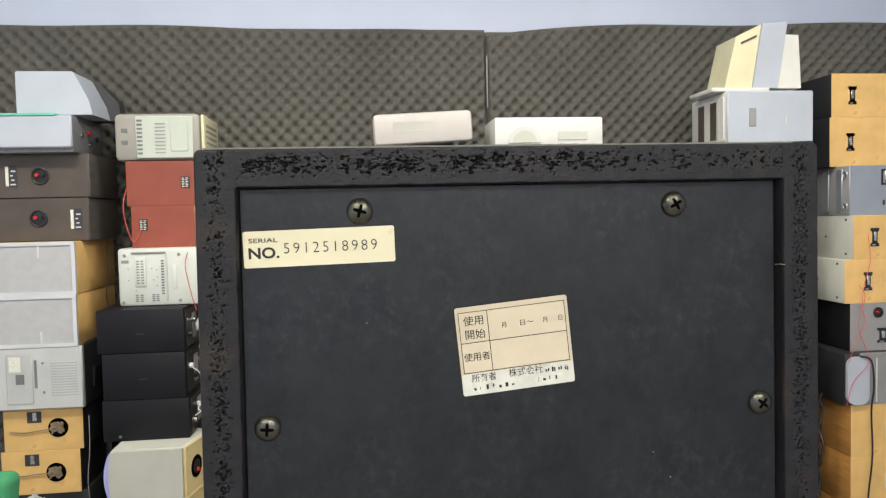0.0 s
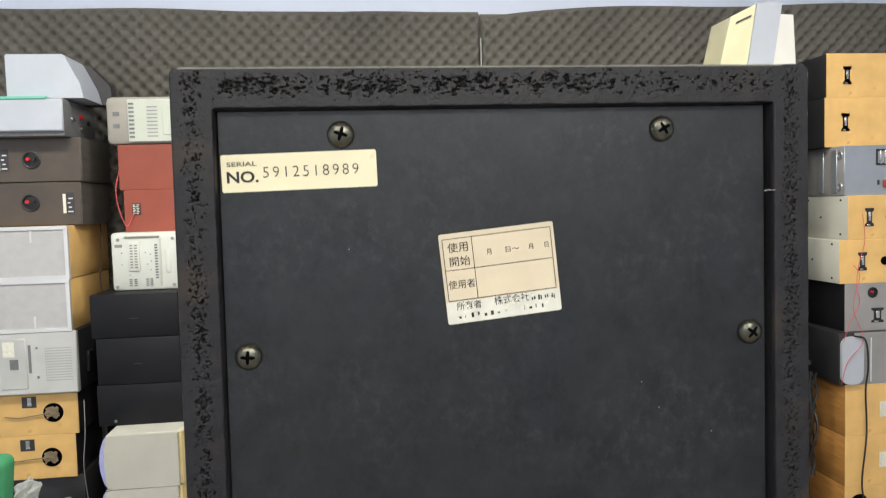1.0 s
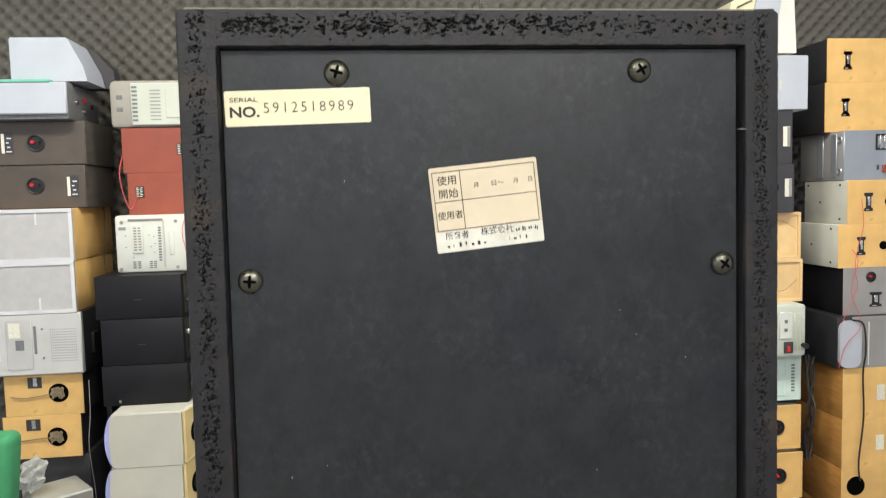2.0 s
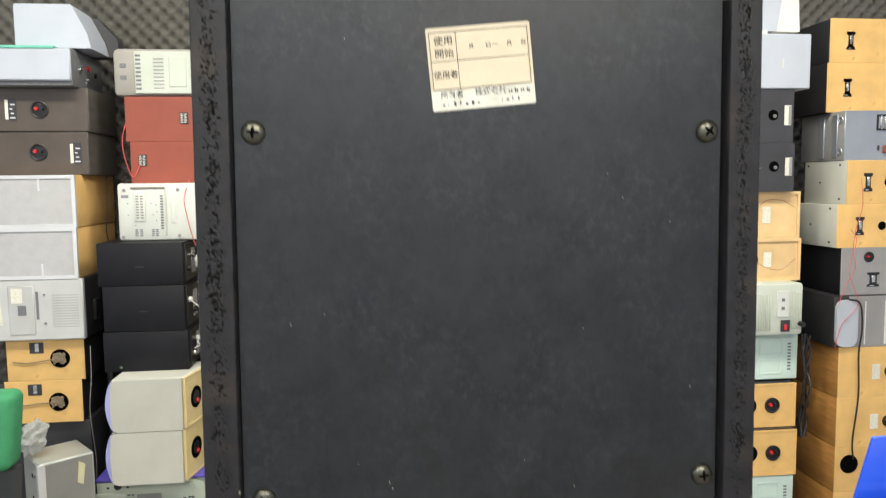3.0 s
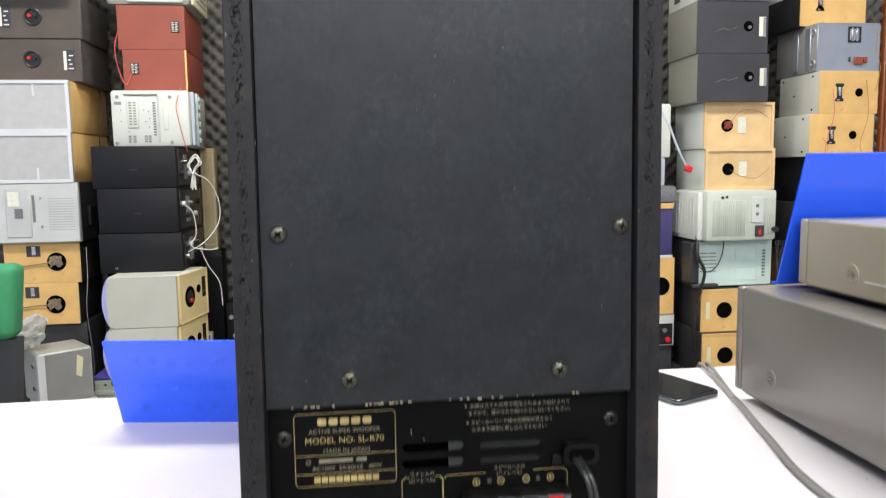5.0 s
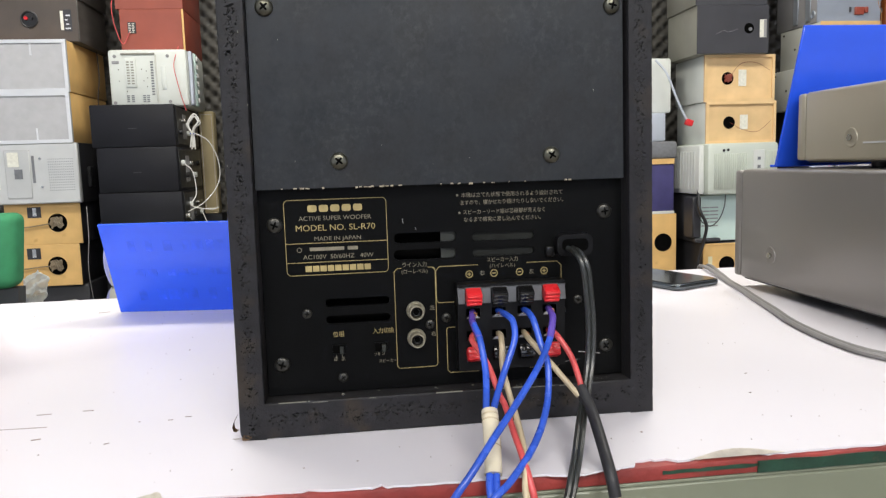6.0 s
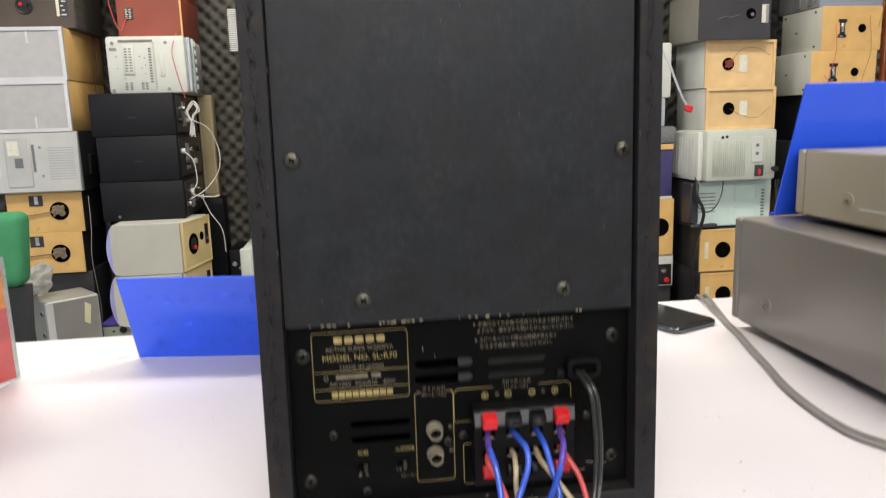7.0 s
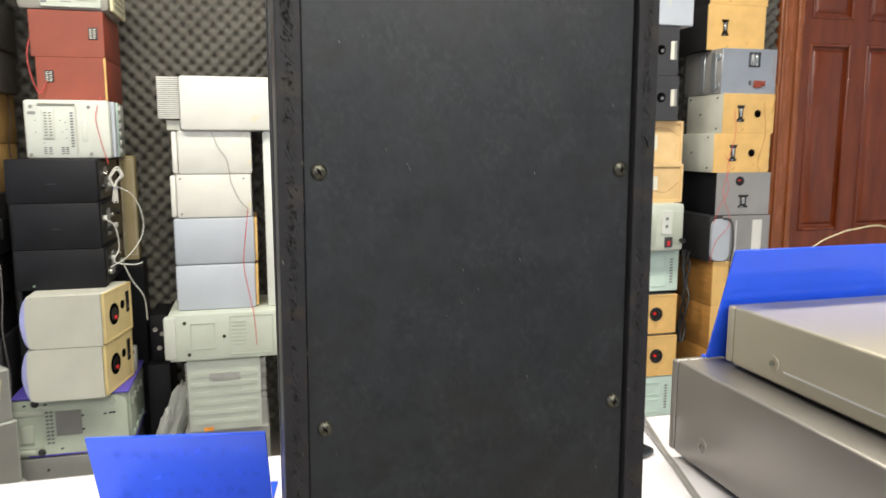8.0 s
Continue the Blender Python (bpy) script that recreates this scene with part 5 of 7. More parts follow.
def amplifier(x0, x1, y0, y1, z0, z1, foot, mat, label, scr):
    a = thing("amplifier", label, "amplifier", (x0 + x1) / 2, (y0 + y1) / 2, z0, 0, "stacked amplifiers")
    w, d, h = x1 - x0, y1 - y0, z1 - z0
    part("case", bx((-w / 2, -d / 2, foot), (w / 2, d / 2 - 0.0125, h), 0.0035, 4), mat, a)
    part("front_panel", bx((-w / 2 - 0.001, d / 2 - 0.012, foot + 0.001), (w / 2 + 0.001, d / 2, h - 0.001), 0.003, 3), mat, a)
    part("back_panel", bx((-w / 2 + 0.006, -d / 2 - 0.002, foot + 0.006), (w / 2 - 0.006, -d / 2 - 0.0002, h - 0.006)), M_BLACKPL, a)
    part("base_tray", bx((-w / 2 + 0.004, -d / 2 + 0.004, foot - 0.0015), (w / 2 - 0.004, d / 2 - 0.016, foot - 0.0003)), M_BLACKPL, a)
    for px in (-w / 2 + 0.06, w / 2 - 0.06):
        for py in (-d / 2 + 0.05, d / 2 - 0.075):
            part("foot", cyl(bmesh.new(), (px, py, foot / 2 - 0.0009), 0.022, foot - 0.0020, "z", 20), M_BLACKPL, a)
    for py, pz in scr:
        bm = lathe(bmesh.new(), (0, 0, 0), [(0.0098, 0.0), (0.0095, -0.0007), (0.0088, -0.0009), (0.0072, -0.0004), (0.0050, -0.0001), (0, -0.0001)], 28)
        bmesh.ops.transform(bm, verts=bm.verts, matrix=pose(-w / 2, py - (y0 + y1) / 2, pz - z0, 0, 0, -90))
        s = part("screw_recess", bm, mat, a)
        bm = cyl(bmesh.new(), (-w / 2 - 0.0018, py - (y0 + y1) / 2, pz - z0), 0.0034, 0.0018, "x", 18, 0.0028)
        box(bm, (-w / 2 - 0.0032, py - (y0 + y1) / 2 - 0.0026, pz - z0 - 0.0004), (-w / 2 - 0.0027, py - (y0 + y1) / 2 + 0.0026, pz - z0 + 0.0004))
        part("screw", bm, M_CHROME, s)
    return a


amplifier(0.394, 0.83, -0.01, 0.391, TABLE_Z, 0.886, 0.013, M_AMP, "dark bronze-grey metal amplifier seen from its side", [(0.317, 0.793), (0.06, 0.793)])
a2 = amplifier(0.437, 0.80, -0.02, 0.340, 0.886, 0.968, 0.008, M_AMP2, "champagne metal amplifier lying on a larger one", [(0.253, 0.917), (0.03, 0.917)])
part("side_groove", bx((-0.1822, -0.09, 0.0245), (-0.1813, 0.075, 0.0262)), M_SILVERFRAME, a2)
blue_sign(0.5705, 0.3735, 0.8875, 0.6, 0.280, 0.157, 17.5, 0.010, "tall blue plastic sign holder standing on the amplifier", False)


def phone():
    p = thing("smartphone", "black glass smartphone lying flat on the table", "phone", 0.3185, 0.4535, TABLE_Z, 24)
    out = rounded(-0.0385, 0.0385, -0.0735, 0.0735, 0.010, 6)
    bm = prism(out, -0.0070, 0)
    bmesh.ops.rotate(bm, verts=bm.verts, cent=(0, 0, 0), matrix=Euler((radians(-90), 0, 0)).to_matrix())
    bmesh.ops.translate(bm, verts=bm.verts, vec=(0, 0, 0.0005 - min(v.co.z for v in bm.verts)))
    bmesh.ops.bevel(bm, geom=[k for k in bm.edges if abs(k.verts[0].co.z - k.verts[1].co.z) < 1e-5], offset=0.0022, segments=3, profile=0.5, affect="EDGES")
    part("body", bm, M_PHONERIM, p, "polished dark metal frame")
    bm = prism(rounded(-0.0355, 0.0355, -0.0705, 0.0705, 0.008, 6), -0.0006, 0)
    bmesh.ops.rotate(bm, verts=bm.verts, cent=(0, 0, 0), matrix=Euler((radians(-90), 0, 0)).to_matrix())
    bmesh.ops.translate(bm, verts=bm.verts, vec=(0, 0, 0.0077 - min(v.co.z for v in bm.verts)))
    part("screen", bm, M_GLASS, p)


phone()
e = thing("flex_cable", "grey twin flex lying across the table", "cable", 0.37, 0.35, TABLE_Z)
run = [(0.445, 0.60, 0.66), (0.437, 0.548, 0.738), (0.430, 0.523, 0.7520), (0.412, 0.460, 0.7520), (0.397, 0.405, 0.7500), (0.385, 0.355, 0.7500), (0.370, 0.300, 0.7500), (0.356, 0.245, 0.7500), (0.342, 0.195, 0.7500), (0.335, 0.155, 0.7500), (0.332, 0.115, 0.7500), (0.337, 0.080, 0.7500), (0.357, 0.050, 0.7500), (0.40, 0.010, 0.7500), (0.47, -0.045, 0.7500)]
for dx in (0, 0.0048):
    part("core", tube(bmesh.new(), [(x - 0.37 - dx * (1 + 1.3 * max(0, (y - 0.44) / 0.08) + 1.5 * max(0, (0.12 - y) / 0.1)), y - 0.35 - dx * 0.4, z - TABLE_Z) for x, y, z in run], 0.0024, 8), M_GREYCORD, e)

# a small clear stand with a coloured print
p = thing("print_stand", "slanted clear plastic stand holding a red and orange print", "sign holder", -0.4345, 0.362, TABLE_Z, 0)
bm = bmesh.new()
q = [(0.003, 0.016, 0.0), (-0.06, -0.10, 0.0), (-0.005, -0.20, 0.155), (0.058, -0.105, 0.155)]
f = bm.faces.new([bm.verts.new(c) for c in q])
bmesh.ops.solidify(bm, geom=[f], thickness=0.0025)
part("clear_sheet", bm, M_CLEAR, p)


def lerp_quad(u, v, lift):
    a, b, c, d = [Vector(k) for k in q]
    lo, hi = a.lerp(b, u), d.lerp(c, u)
    nrm = (b - a).cross(d - a).normalized()
    return lo.lerp(hi, v) + nrm * lift


for u0, u1, v0, v1, m in ((0.05, 0.95, 0.05, 0.42, M_PINKRED), (0.05, 0.95, 0.42, 0.66, M_REDWIRE), (0.05, 0.95, 0.66, 0.97, M_ORANGE), (0.3, 0.7, 0.15, 0.5, M_GREYPL), (0.45, 0.8, 0.35, 0.6, M_YELLOWED)):
    bm = bmesh.new()
    k = 0.0034 if m in (M_GREYPL, M_YELLOWED) else 0.003
    for sgn in (1, -1):
        bm.faces.new([bm.verts.new(lerp_quad(u, v, sgn * k)) for u, v in ((u0, v0), (u1, v0), (u1, v1), (u0, v1))])
    part("print_field", bm, m, p)


# ---------------------------------------------------------------- stacks of old audio gear along the wall
def unit(name, label, category, x0, x1, z0, z1, yf, d, mat, rz=0.0, bevel=0.004, group="stacked audio gear"):
    """A box of gear: x0..x1, z0..z1, its near face at yf. Local origin: the near lower corner at x0."""
    e = thing(name, label, category, x0, yf, z0, rz, group)
    part("body", bx((0, 0, 0), (x1 - x0, d, z1 - z0), bevel, 2), mat, e)
    e["w"], e["h"], e["d"] = x1 - x0, z1 - z0, d
    return e


def slab(e, name, mat, u0, u1, v0, v1, proud=0.003, bevel=0.001, label=""):
    w, h = e["w"], e["h"]
    return part(name, bx((u0 * w, -proud, v0 * h), (u1 * w, 0.0 - 0.0002, v1 * h), min(bevel, proud * 0.45)), mat, e, label)


def cup(e, u, v, r, dot=M_RED, y=0.0):
    """A round sunken terminal cup with two posts."""
    w, h = e["w"], e["h"]
    c = (u * w, y, v * h)
    k = part("terminal_cup", lathe(bmesh.new(), c, [(r, 0), (r, -0.003), (r * 0.9, -0.004), (r * 0.82, -0.003), (r * 0.78, 0.0), (0, -0.0006)], 28), M_BLACKPL, e, "round black terminal cup")
    for dx, m in ((-r * 0.3, dot), (r * 0.3, M_BLACKPL)):
        part("post", cyl(bmesh.new(), (c[0] + dx, y - 0.005, c[2] + abs(dx) * 0.4), r * 0.2, 0.009, "y", 12), m, k)
    return k


def hole(e, u, v, r, wires=None, y=0.0):
    w, h = e["w"], e["h"]
    c = (u * w, y, v * h)
    # flat near-black disc: the depth of the opening is painted shade
    k = part("port", lathe(bmesh.new(), c, [(r * 1.04, 0.0), (r * 1.02, -0.0015), (r * 0.96, -0.0012), (r * 0.94, -0.0006), (0, -0.0004)], 32), M_DARK, e, "round dark opening")
    if wires:
        rng = random.Random(int(u * 1000) + int(v * 77))
        for i in range(12):
            a = [(c[0] + rng.uniform(-0.7, 0.7) * r, y - 0.003 - 0.006 * rng.random(), c[2] + rng.uniform(-0.7, 0.7) * r) for j in range(4)]
            part("wire_end", tube(bmesh.new(), a, r * 0.085, 6, 4), wires, k)
    return k


def tplate(e, u, v, w_, h_, mat=M_BLACKPL):
    """A small terminal plate: frame, screws and a bright clip."""
    w, h = e["w"], e["h"]
    x, z = u * w, v * h
    bm = prism([(x - w_ / 2, z - h_ / 2), (x + w_ / 2, z - h_ / 2), (x + w_ / 2, z - h_ * 0.36), (x + w_ * 0.3, z - h_ * 0.28), (x + w_ * 0.3, z + h_ * 0.28), (x + w_ / 2, z + h_ * 0.36),
                (x + w_ / 2, z + h_ / 2), (x - w_ / 2, z + h_ / 2), (x - w_ / 2, z + h_ * 0.36), (x - w_ * 0.3, z + h_ * 0.28), (x - w_ * 0.3, z - h_ * 0.28), (x - w_ / 2, z - h_ * 0.36)], -0.004, -0.0002)
    k = part("terminal_plate", bm, mat, e)
    part("clip", bx((x - w_ * 0.16, -0.007, z - h_ * 0.20), (x + w_ * 0.14, -0.0042, z + h_ * 0.30), 0.001), M_CHROME, k)
    part("clip", bx((x - w_ * 0.30, -0.0055, z - h_ * 0.46), (x + w_ * 0.05, -0.0042, z - h_ * 0.38), 0.0005), M_CHROME, k)
    return k


def vents(e, u0, u1, v0, v1, n, mat=M_GREYPL, upright=True, y=0.0):
    w, h = e["w"], e["h"]
    for i in range(n):
        if upright:
            a = u0 + (u1 - u0) * i / n
            b = a + (u1 - u0) / n * 0.5
            part("vent_slot", bx((a * w, y - 0.0012, v0 * h), (b * w, y - 0.0002, v1 * h)), mat, e)
        else:
            a = v0 + (v1 - v0) * i / n
            b = a + (v1 - v0) / n * 0.5
            part("vent_slot", bx((u0 * w, y - 0.0012, a * h), (u1 * w, y - 0.0002, b * h)), mat, e)


def dots(e, spots, r=0.003, mat=M_SCREW):
    w, h = e["w"], e["h"]
    for u, v in spots:
        part("screw", cyl(bmesh.new(), (u * w, -0.0008, v * h), r, 0.0016, "y", 10), mat, e)


def frame_line(e, u0, u1, v0, v1, t=0.003, mat=M_GREYPL, proud=0.0016, name="raised_rim"):
    w, h = e["w"], e["h"]
    x0, x1, z0, z1 = u0 * w, u1 * w, v0 * h, v1 * h
    return part(name, pierced(x0, x1, z0, z1, -proud, -0.0002, [(x0 + t, x1 - t, z0 + t, z1 - t)]), mat, e)


def loose_wire(pts, r, mat, label, name="cable"):
    return tagged(part(name, tube(bmesh.new(), pts, r, 6, 5), mat, None), label, "cable", "loose cables on the stacks")


# first stack, beside the west end of the table
e = unit("loudspeaker", "black wooden loudspeaker standing on the floor under others", "speaker", -1.20, -0.945, 0, 0.540, 2.09, 0.24, M_BLACKBOX)
for z0, z1, x0, x1, hx, hz in ((0.540, 0.678, -1.192, -0.958, -1.031, 0.607), (0.678, 0.812, -1.180, -0.945, -1.019, 0.748)):
    e = unit("loudspeaker", "small loudspeaker on its side, tan back, wires in its port", "speaker", x0, x1, z0, z1, 2.075, 0.24, M_BLACKBOX)
    slab(e, "back_board", M_TAN, 0.0, 1.0, 0.0, 1.0, 0.004, 0.0015, "raw tan chipboard back")
    w, h = e["w"], e["h"]
    hole(e, (hx - x0) / w, (hz - z0) / h, 0.029, M_DIMWIRE, -0.004)
    k = part("rating_label", bx((0.30 * w, -0.005, 0.66 * h), (0.48 * w, -0.0042, 0.92 * h)), M_CHARCOAL, e)
    part("label_stripe", bx((0.37 * w, -0.0056, 0.70 * h), (0.42 * w, -0.0051, 0.9 * h)), M_CHROME, k)
    loose_wire([(x0 + 0.02, 2.067, z0 + h * 0.48), (x0 + 0.06, 2.066, z0 + h * 0.44), (x0 + 0.10, 2.066, z0 + h * 0.47), (hx - 0.01, 2.065, hz)], 0.0019, M_DIMWIRE, "thin twin lead running into the port")
e = unit("mini_system", "silver mini audio unit with a small door and speaker dots", "audio unit", -1.235, -0.931, 0.812, 1.005, 2.07, 0.30, M_BLACKBOX)
slab(e, "front_panel", M_SILVER, 0, 1, 0, 1, 0.02, 0.004)
w, h = e["w"], e["h"]
k = part("door", bx((0.27 * w, -0.023, 0.1 * h), (0.52 * w, -0.0202, 0.9 * h), 0.002), M_SILVER, e)
part("door_window", bx((0.36 * w, -0.0245, 0.42 * h), (0.44 * w, -0.0232, 0.58 * h)), M_GREYPL, k)
part("paper_tag", bx((0.30 * w, -0.0245, 0.62 * h), (0.41 * w, -0.0232, 0.86 * h)), M_LABELWHITE, k)
part("taped_note", prism([(0.035, 0.055), (0.062, 0.05), (0.058, 0.118), (0.03, 0.115)], -0.0212, -0.0202), M_LABELWHITE, e)
part("scale", bx((0.535 * w, -0.0215, 0.35 * h), (0.56 * w, -0.0202, 0.8 * h)), M_GREYPL, e)
bm = bmesh.new()
for i in range(14):
    for j in range(13):
        cyl(bm, ((0.70 + 0.0185 * i) * w, -0.0203, (0.22 + 0.043 * j) * h), 0.0014, 0.0008, "y", 6)
tagged(part("speaker_dots", bm, M_GREYPL, e), kind="stuff")
for u, v in ((0.62, 0.75), (0.62, 0.28)):
    part("button", cyl(bmesh.new(), (u * w, -0.0215, v * h), 0.004, 0.003, "y", 12), M_CHROME, e)
part("side_handle", bx((w + 0.0005, 0.05, 0.25 * h), (w + 0.012, 0.09, 0.6 * h), 0.003), M_BLACKPL, e)
for z0, z1, x1 in ((1.005, 1.165, -0.941), (1.165, 1.328, -0.938)):
    e = unit("loudspeaker", "large loudspeaker lying down, grey cloth grille and tan side", "speaker", -1.33, x1, z0, z1, 2.06, 0.345, M_TAN)
    frame_line(e, 0.0, 1.0, 0.0, 1.0, 0.011, M_SILVERFRAME, 0.012, "grille_frame")
    part("grille_cloth", bx((0.0112, -0.0085, 0.0112), (e["w"] - 0.0112, -0.0003, e["h"] - 0.0112)), M_CLOTH, e)
    part("grille_tab", bx((0.72 * e["w"], -0.0105, 0.0115 if z0 < 1.1 else 0.70 * e["h"]), (0.735 * e["w"], -0.0087, 0.30 * e["h"] if z0 < 1.1 else e["h"] - 0.0115)), M_SILVERFRAME, e)
loose_wire([(-0.93, 2.31, 1.34), (-0.925, 2.30, 1.24), (-0.932, 2.29, 1.15), (-0.925, 2.30, 1.06), (-0.93, 2.32, 1.0)], 0.0022, M_BROWN, "dark lead hanging down the tan side")
for z0, z1, x1, cx, cz in ((1.328, 1.464, -0.912, -1.061, 1.400), (1.464, 1.601, -0.905, -1.051, 1.532)):
    e = unit("loudspeaker", "dark brown loudspeaker on its side with a round terminal cup", "speaker", -1.215, x1, z0, z1, 2.11, 0.26, M_BROWNSIDE)
    slab(e, "back_board", M_BROWN, 0.01, 0.99, 0.015, 0.985, 0.003)
    w, h = e["w"], e["h"]
    cup(e, (cx + 1.215) / w, (cz - z0) / h, 0.027, M_RED, -0.003)
    u = 0.82 if z0 < 1.4 else 0.20
    part("rating_label", bx((u * w, -0.0042, 0.28 * h), (u * w + 0.009, -0.0031, 0.72 * h)), M_LABELWHITE, e)
    k = part("rating_label", bx((u * w + 0.010, -0.0042, 0.25 * h), (u * w + 0.034, -0.0031, 0.75 * h)), M_CHARCOAL, e)
    for i in range(4):
        part("print_bar", bx((u * w + 0.014 + 0.003 * (i % 2), -0.0048, (0.3 + 0.1 * i) * h), (u * w + 0.030 - 0.004 * (i % 3), -0.0043, (0.33 + 0.1 * i) * h)), M_SILVERFRAME, k)
e = unit("cassette_deck", "white and grey audio deck with a mint lid", "audio unit", -1.30, -0.931, 1.601, 1.715, 2.06, 0.26, M_GREYPL)
slab(e, "front_panel", M_WHITEBLUE, 0, 1, 0.12, 0.97, 0.012, 0.004)
part("lid", bx((0.0, -0.014, e["h"] - 0.004), (0.88 * e["w"], 0.2, e["h"] + 0.004), 0.001), M_TEAL, e, "teal lid edge")
for i, (yy, vv) in enumerate(((0.25, 0.5), (0.5, 0.62), (0.5, 0.3), (0.75, 0.5))):
    part("socket", cyl(bmesh.new(), (e["w"] + 0.003, yy * e["d"], vv * e["h"]), 0.008, 0.006, "x", 12), (M_CHROME, M_RED, M_CHROME, M_BLACKPL)[i], e)
e = thing("answering_machine", "white plastic office machine with a sloping side, dark behind", "office machine", -1.103, 2.09, 1.719, 0, "stacked audio gear")
part("body", prism([(0.0, 0), (0.222, 0), (0.212, 0.045), (0.172, 0.126), (0.165, 0.133), (0.004, 0.133), (0, 0.129)], 0, 0.16), M_WHITEBLUE, e)
part("rear_cover", prism([(0.02, 0), (0.255, 0), (0.25, 0.06), (0.19, 0.125), (0.02, 0.125)], 0.161, 0.22), M_CHARCOAL, e)

# silver boxes in front of the first stack, a corner post towards the table
for z0, z1, dx in ((0.0, 0.150, 0.024), (0.150, 0.345, 0.010), (0.345, 0.505, 0.0)):
    e = thing("compact_speaker", "dull silver metal speaker box standing with one corner forward", "speaker", -0.983 + dx, 1.795, z0, 38, "silver boxes")
    w, h, d = 0.150, z1 - z0, 0.150
    part("body", bx((0, 0, 0), (w, d, h), 0.006, 3), M_SILVERBOX, e)
    part("corner_post", prism(rounded(-0.004, 0.016, 0.003, h - 0.003, 0.007, 4), -0.004, 0.012), M_SILVERFRAME, e)
    part("side_plate", bx((0.018, -0.0012, 0.006), (w - 0.006, -0.0002, h - 0.006)), M_SILVERDARK, e)
    part("back_plate", bx((-0.0012, 0.016, 0.006), (-0.0002, d - 0.006, h - 0.006)), M_SILVERBOX, e)
    for v in (0.32, 0.74):
        k = part("socket", cyl(bmesh.new(), (-0.003, 0.045, v * h), 0.0085, 0.004, "x", 16), M_SILVERDARK, e)
        part("socket_hole", cyl(bmesh.new(), (-0.0054, 0.045, v * h), 0.006, 0.0008, "x", 14), M_DARK, k)
    if z0 > 0.3:
        part("paper_tag", prism([(0.100, 0.080), (0.116, 0.070), (0.124, 0.130), (0.106, 0.142)], -0.0024, -0.0014), M_YELLOWED, e)
    if z0 == 0:
        part("blue_cone", cyl(bmesh.new(), (0.085, -0.003, 0.07), 0.045, 0.005, "y", 28), M_NAVY, e)


def plastic_bag(x, y, z, size, tall, seed, label):
    """Thin film pushed into a few large soft folds."""
    bm = bmesh.new()
    bmesh.ops.create_icosphere(bm, subdivisions=4, radius=size)
    for v in bm.verts:
        n = v.co.normalized()
        fold = 1 - abs(noise.noise(n * 1.5 + Vector((seed, 0, 0)))) * 1.5 - 0.5 * abs(noise.noise(n * 3.4 + Vector((0, seed, 2))))
        v.co *= 0.55 + 0.6 * max(fold, -0.2)
        v.co.z *= tall
        v.co.x += 0.3 * v.co.z
    low = min(v.co.z for v in bm.verts)
    bmesh.ops.translate(bm, verts=bm.verts, vec=(x, y, z + 0.0005 - low))
    return tagged(part("plastic_bag", bm, M_BAG, None), label, "bag")


plastic_bag(-1.025, 1.865, 0.505, 0.040, 1.35, 3.0, "crumpled clear plastic bag on the silver box")
plastic_bag(-0.452, 2.10, 0.0, 0.043, 3.9, 7.0, "crumpled whitish plastic bag standing in the gap")


def chair():
    c = thing("office_chair", "green upholstered chair back on a dark bracket behind the table", "chair", -1.0, 1.30, 0)
    bm = bx((-0.17, 0.11, 0.635), (0.132, 0.185, 0.815), 0.022, 4)
    for v in bm.verts:
        v.co.x += 0.05 * (v.co.z - 0.73)
        v.co.y += 0.12 * (v.co.z - 0.73)
    part("backrest", bm, M_GREEN, c)
    part("seat", bx((-0.36, -0.28, 0.42), (0.0, 0.1, 0.49), 0.025, 3), M_GREEN, c)
    part("bracket", prism([(0.04, 0.46), (0.115, 0.46), (0.128, 0.634), (0.05, 0.634)], 0.125, 0.165), M_CHARCOAL, c)
    part("arm_bar", bx((-0.05, 0.08, 0.395), (0.115, 0.165, 0.419), 0.004), M_CHARCOAL, c)
    part("post", cyl(bmesh.new(), (-0.02, -0.08, 0.24), 0.025, 0.355, "z", 16), M_CHARCOAL, c)
    for k in range(5):
        bm = bx((0, -0.02, 0.0), (0.26, 0.02, 0.06), 0.008, 2)
        bmesh.ops.transform(bm, verts=bm.verts, matrix=pose(-0.02, -0.08, 0, 0, 0, 72 * k + 10))
        part("base_arm", bm, M_CHARCOAL, c)


chair()

# second stack
e = unit("tuner", "dull grey metal tuner at the foot of the stack", "audio unit", -0.90, -0.565, 0, 0.186, 1.95, 0.33, M_SILVERDARK)
dots(e, ((0.3, 0.8), (0.75, 0.85)), 0.005)
e = unit("disc_player", "pale mint disc player on its side, purple cover above and below", "audio unit", -0.888, -0.562, 0.186, 0.388, 1.965, 0.33, M_PALEMINT, 0, 0.008)
w, h = e["w"], e["h"]
part("chassis_plate", prism([(0, 0.05 * h), (0.90 * w, 0.05 * h), (0.97 * w, 0.10 * h), (w, 0.20 * h), (w, 0.80 * h), (0.97 * w, 0.89 * h), (0.90 * w, 0.94 * h), (0, 0.94 * h)], -0.007, -0.0003), M_PALEMINT, e)
part("purple_cover", bx((-0.004, -0.010, 0.952 * h), (w + 0.010, 0.325, h + 0.0002), 0.004, 2), M_PURPLE, e, "purple plastic cover")
part("purple_cover", bx((0.10 * w, -0.009, 0.004), (w + 0.008, 0.325, 0.045 * h), 0.002), M_PURPLE, e, "purple plastic cover")
part("slide_arm", bx((-0.035, -0.0125, 0.70 * h), (0.26 * w, -0.0074, 0.78 * h), 0.002, 2), M_GREENWHITE, e)
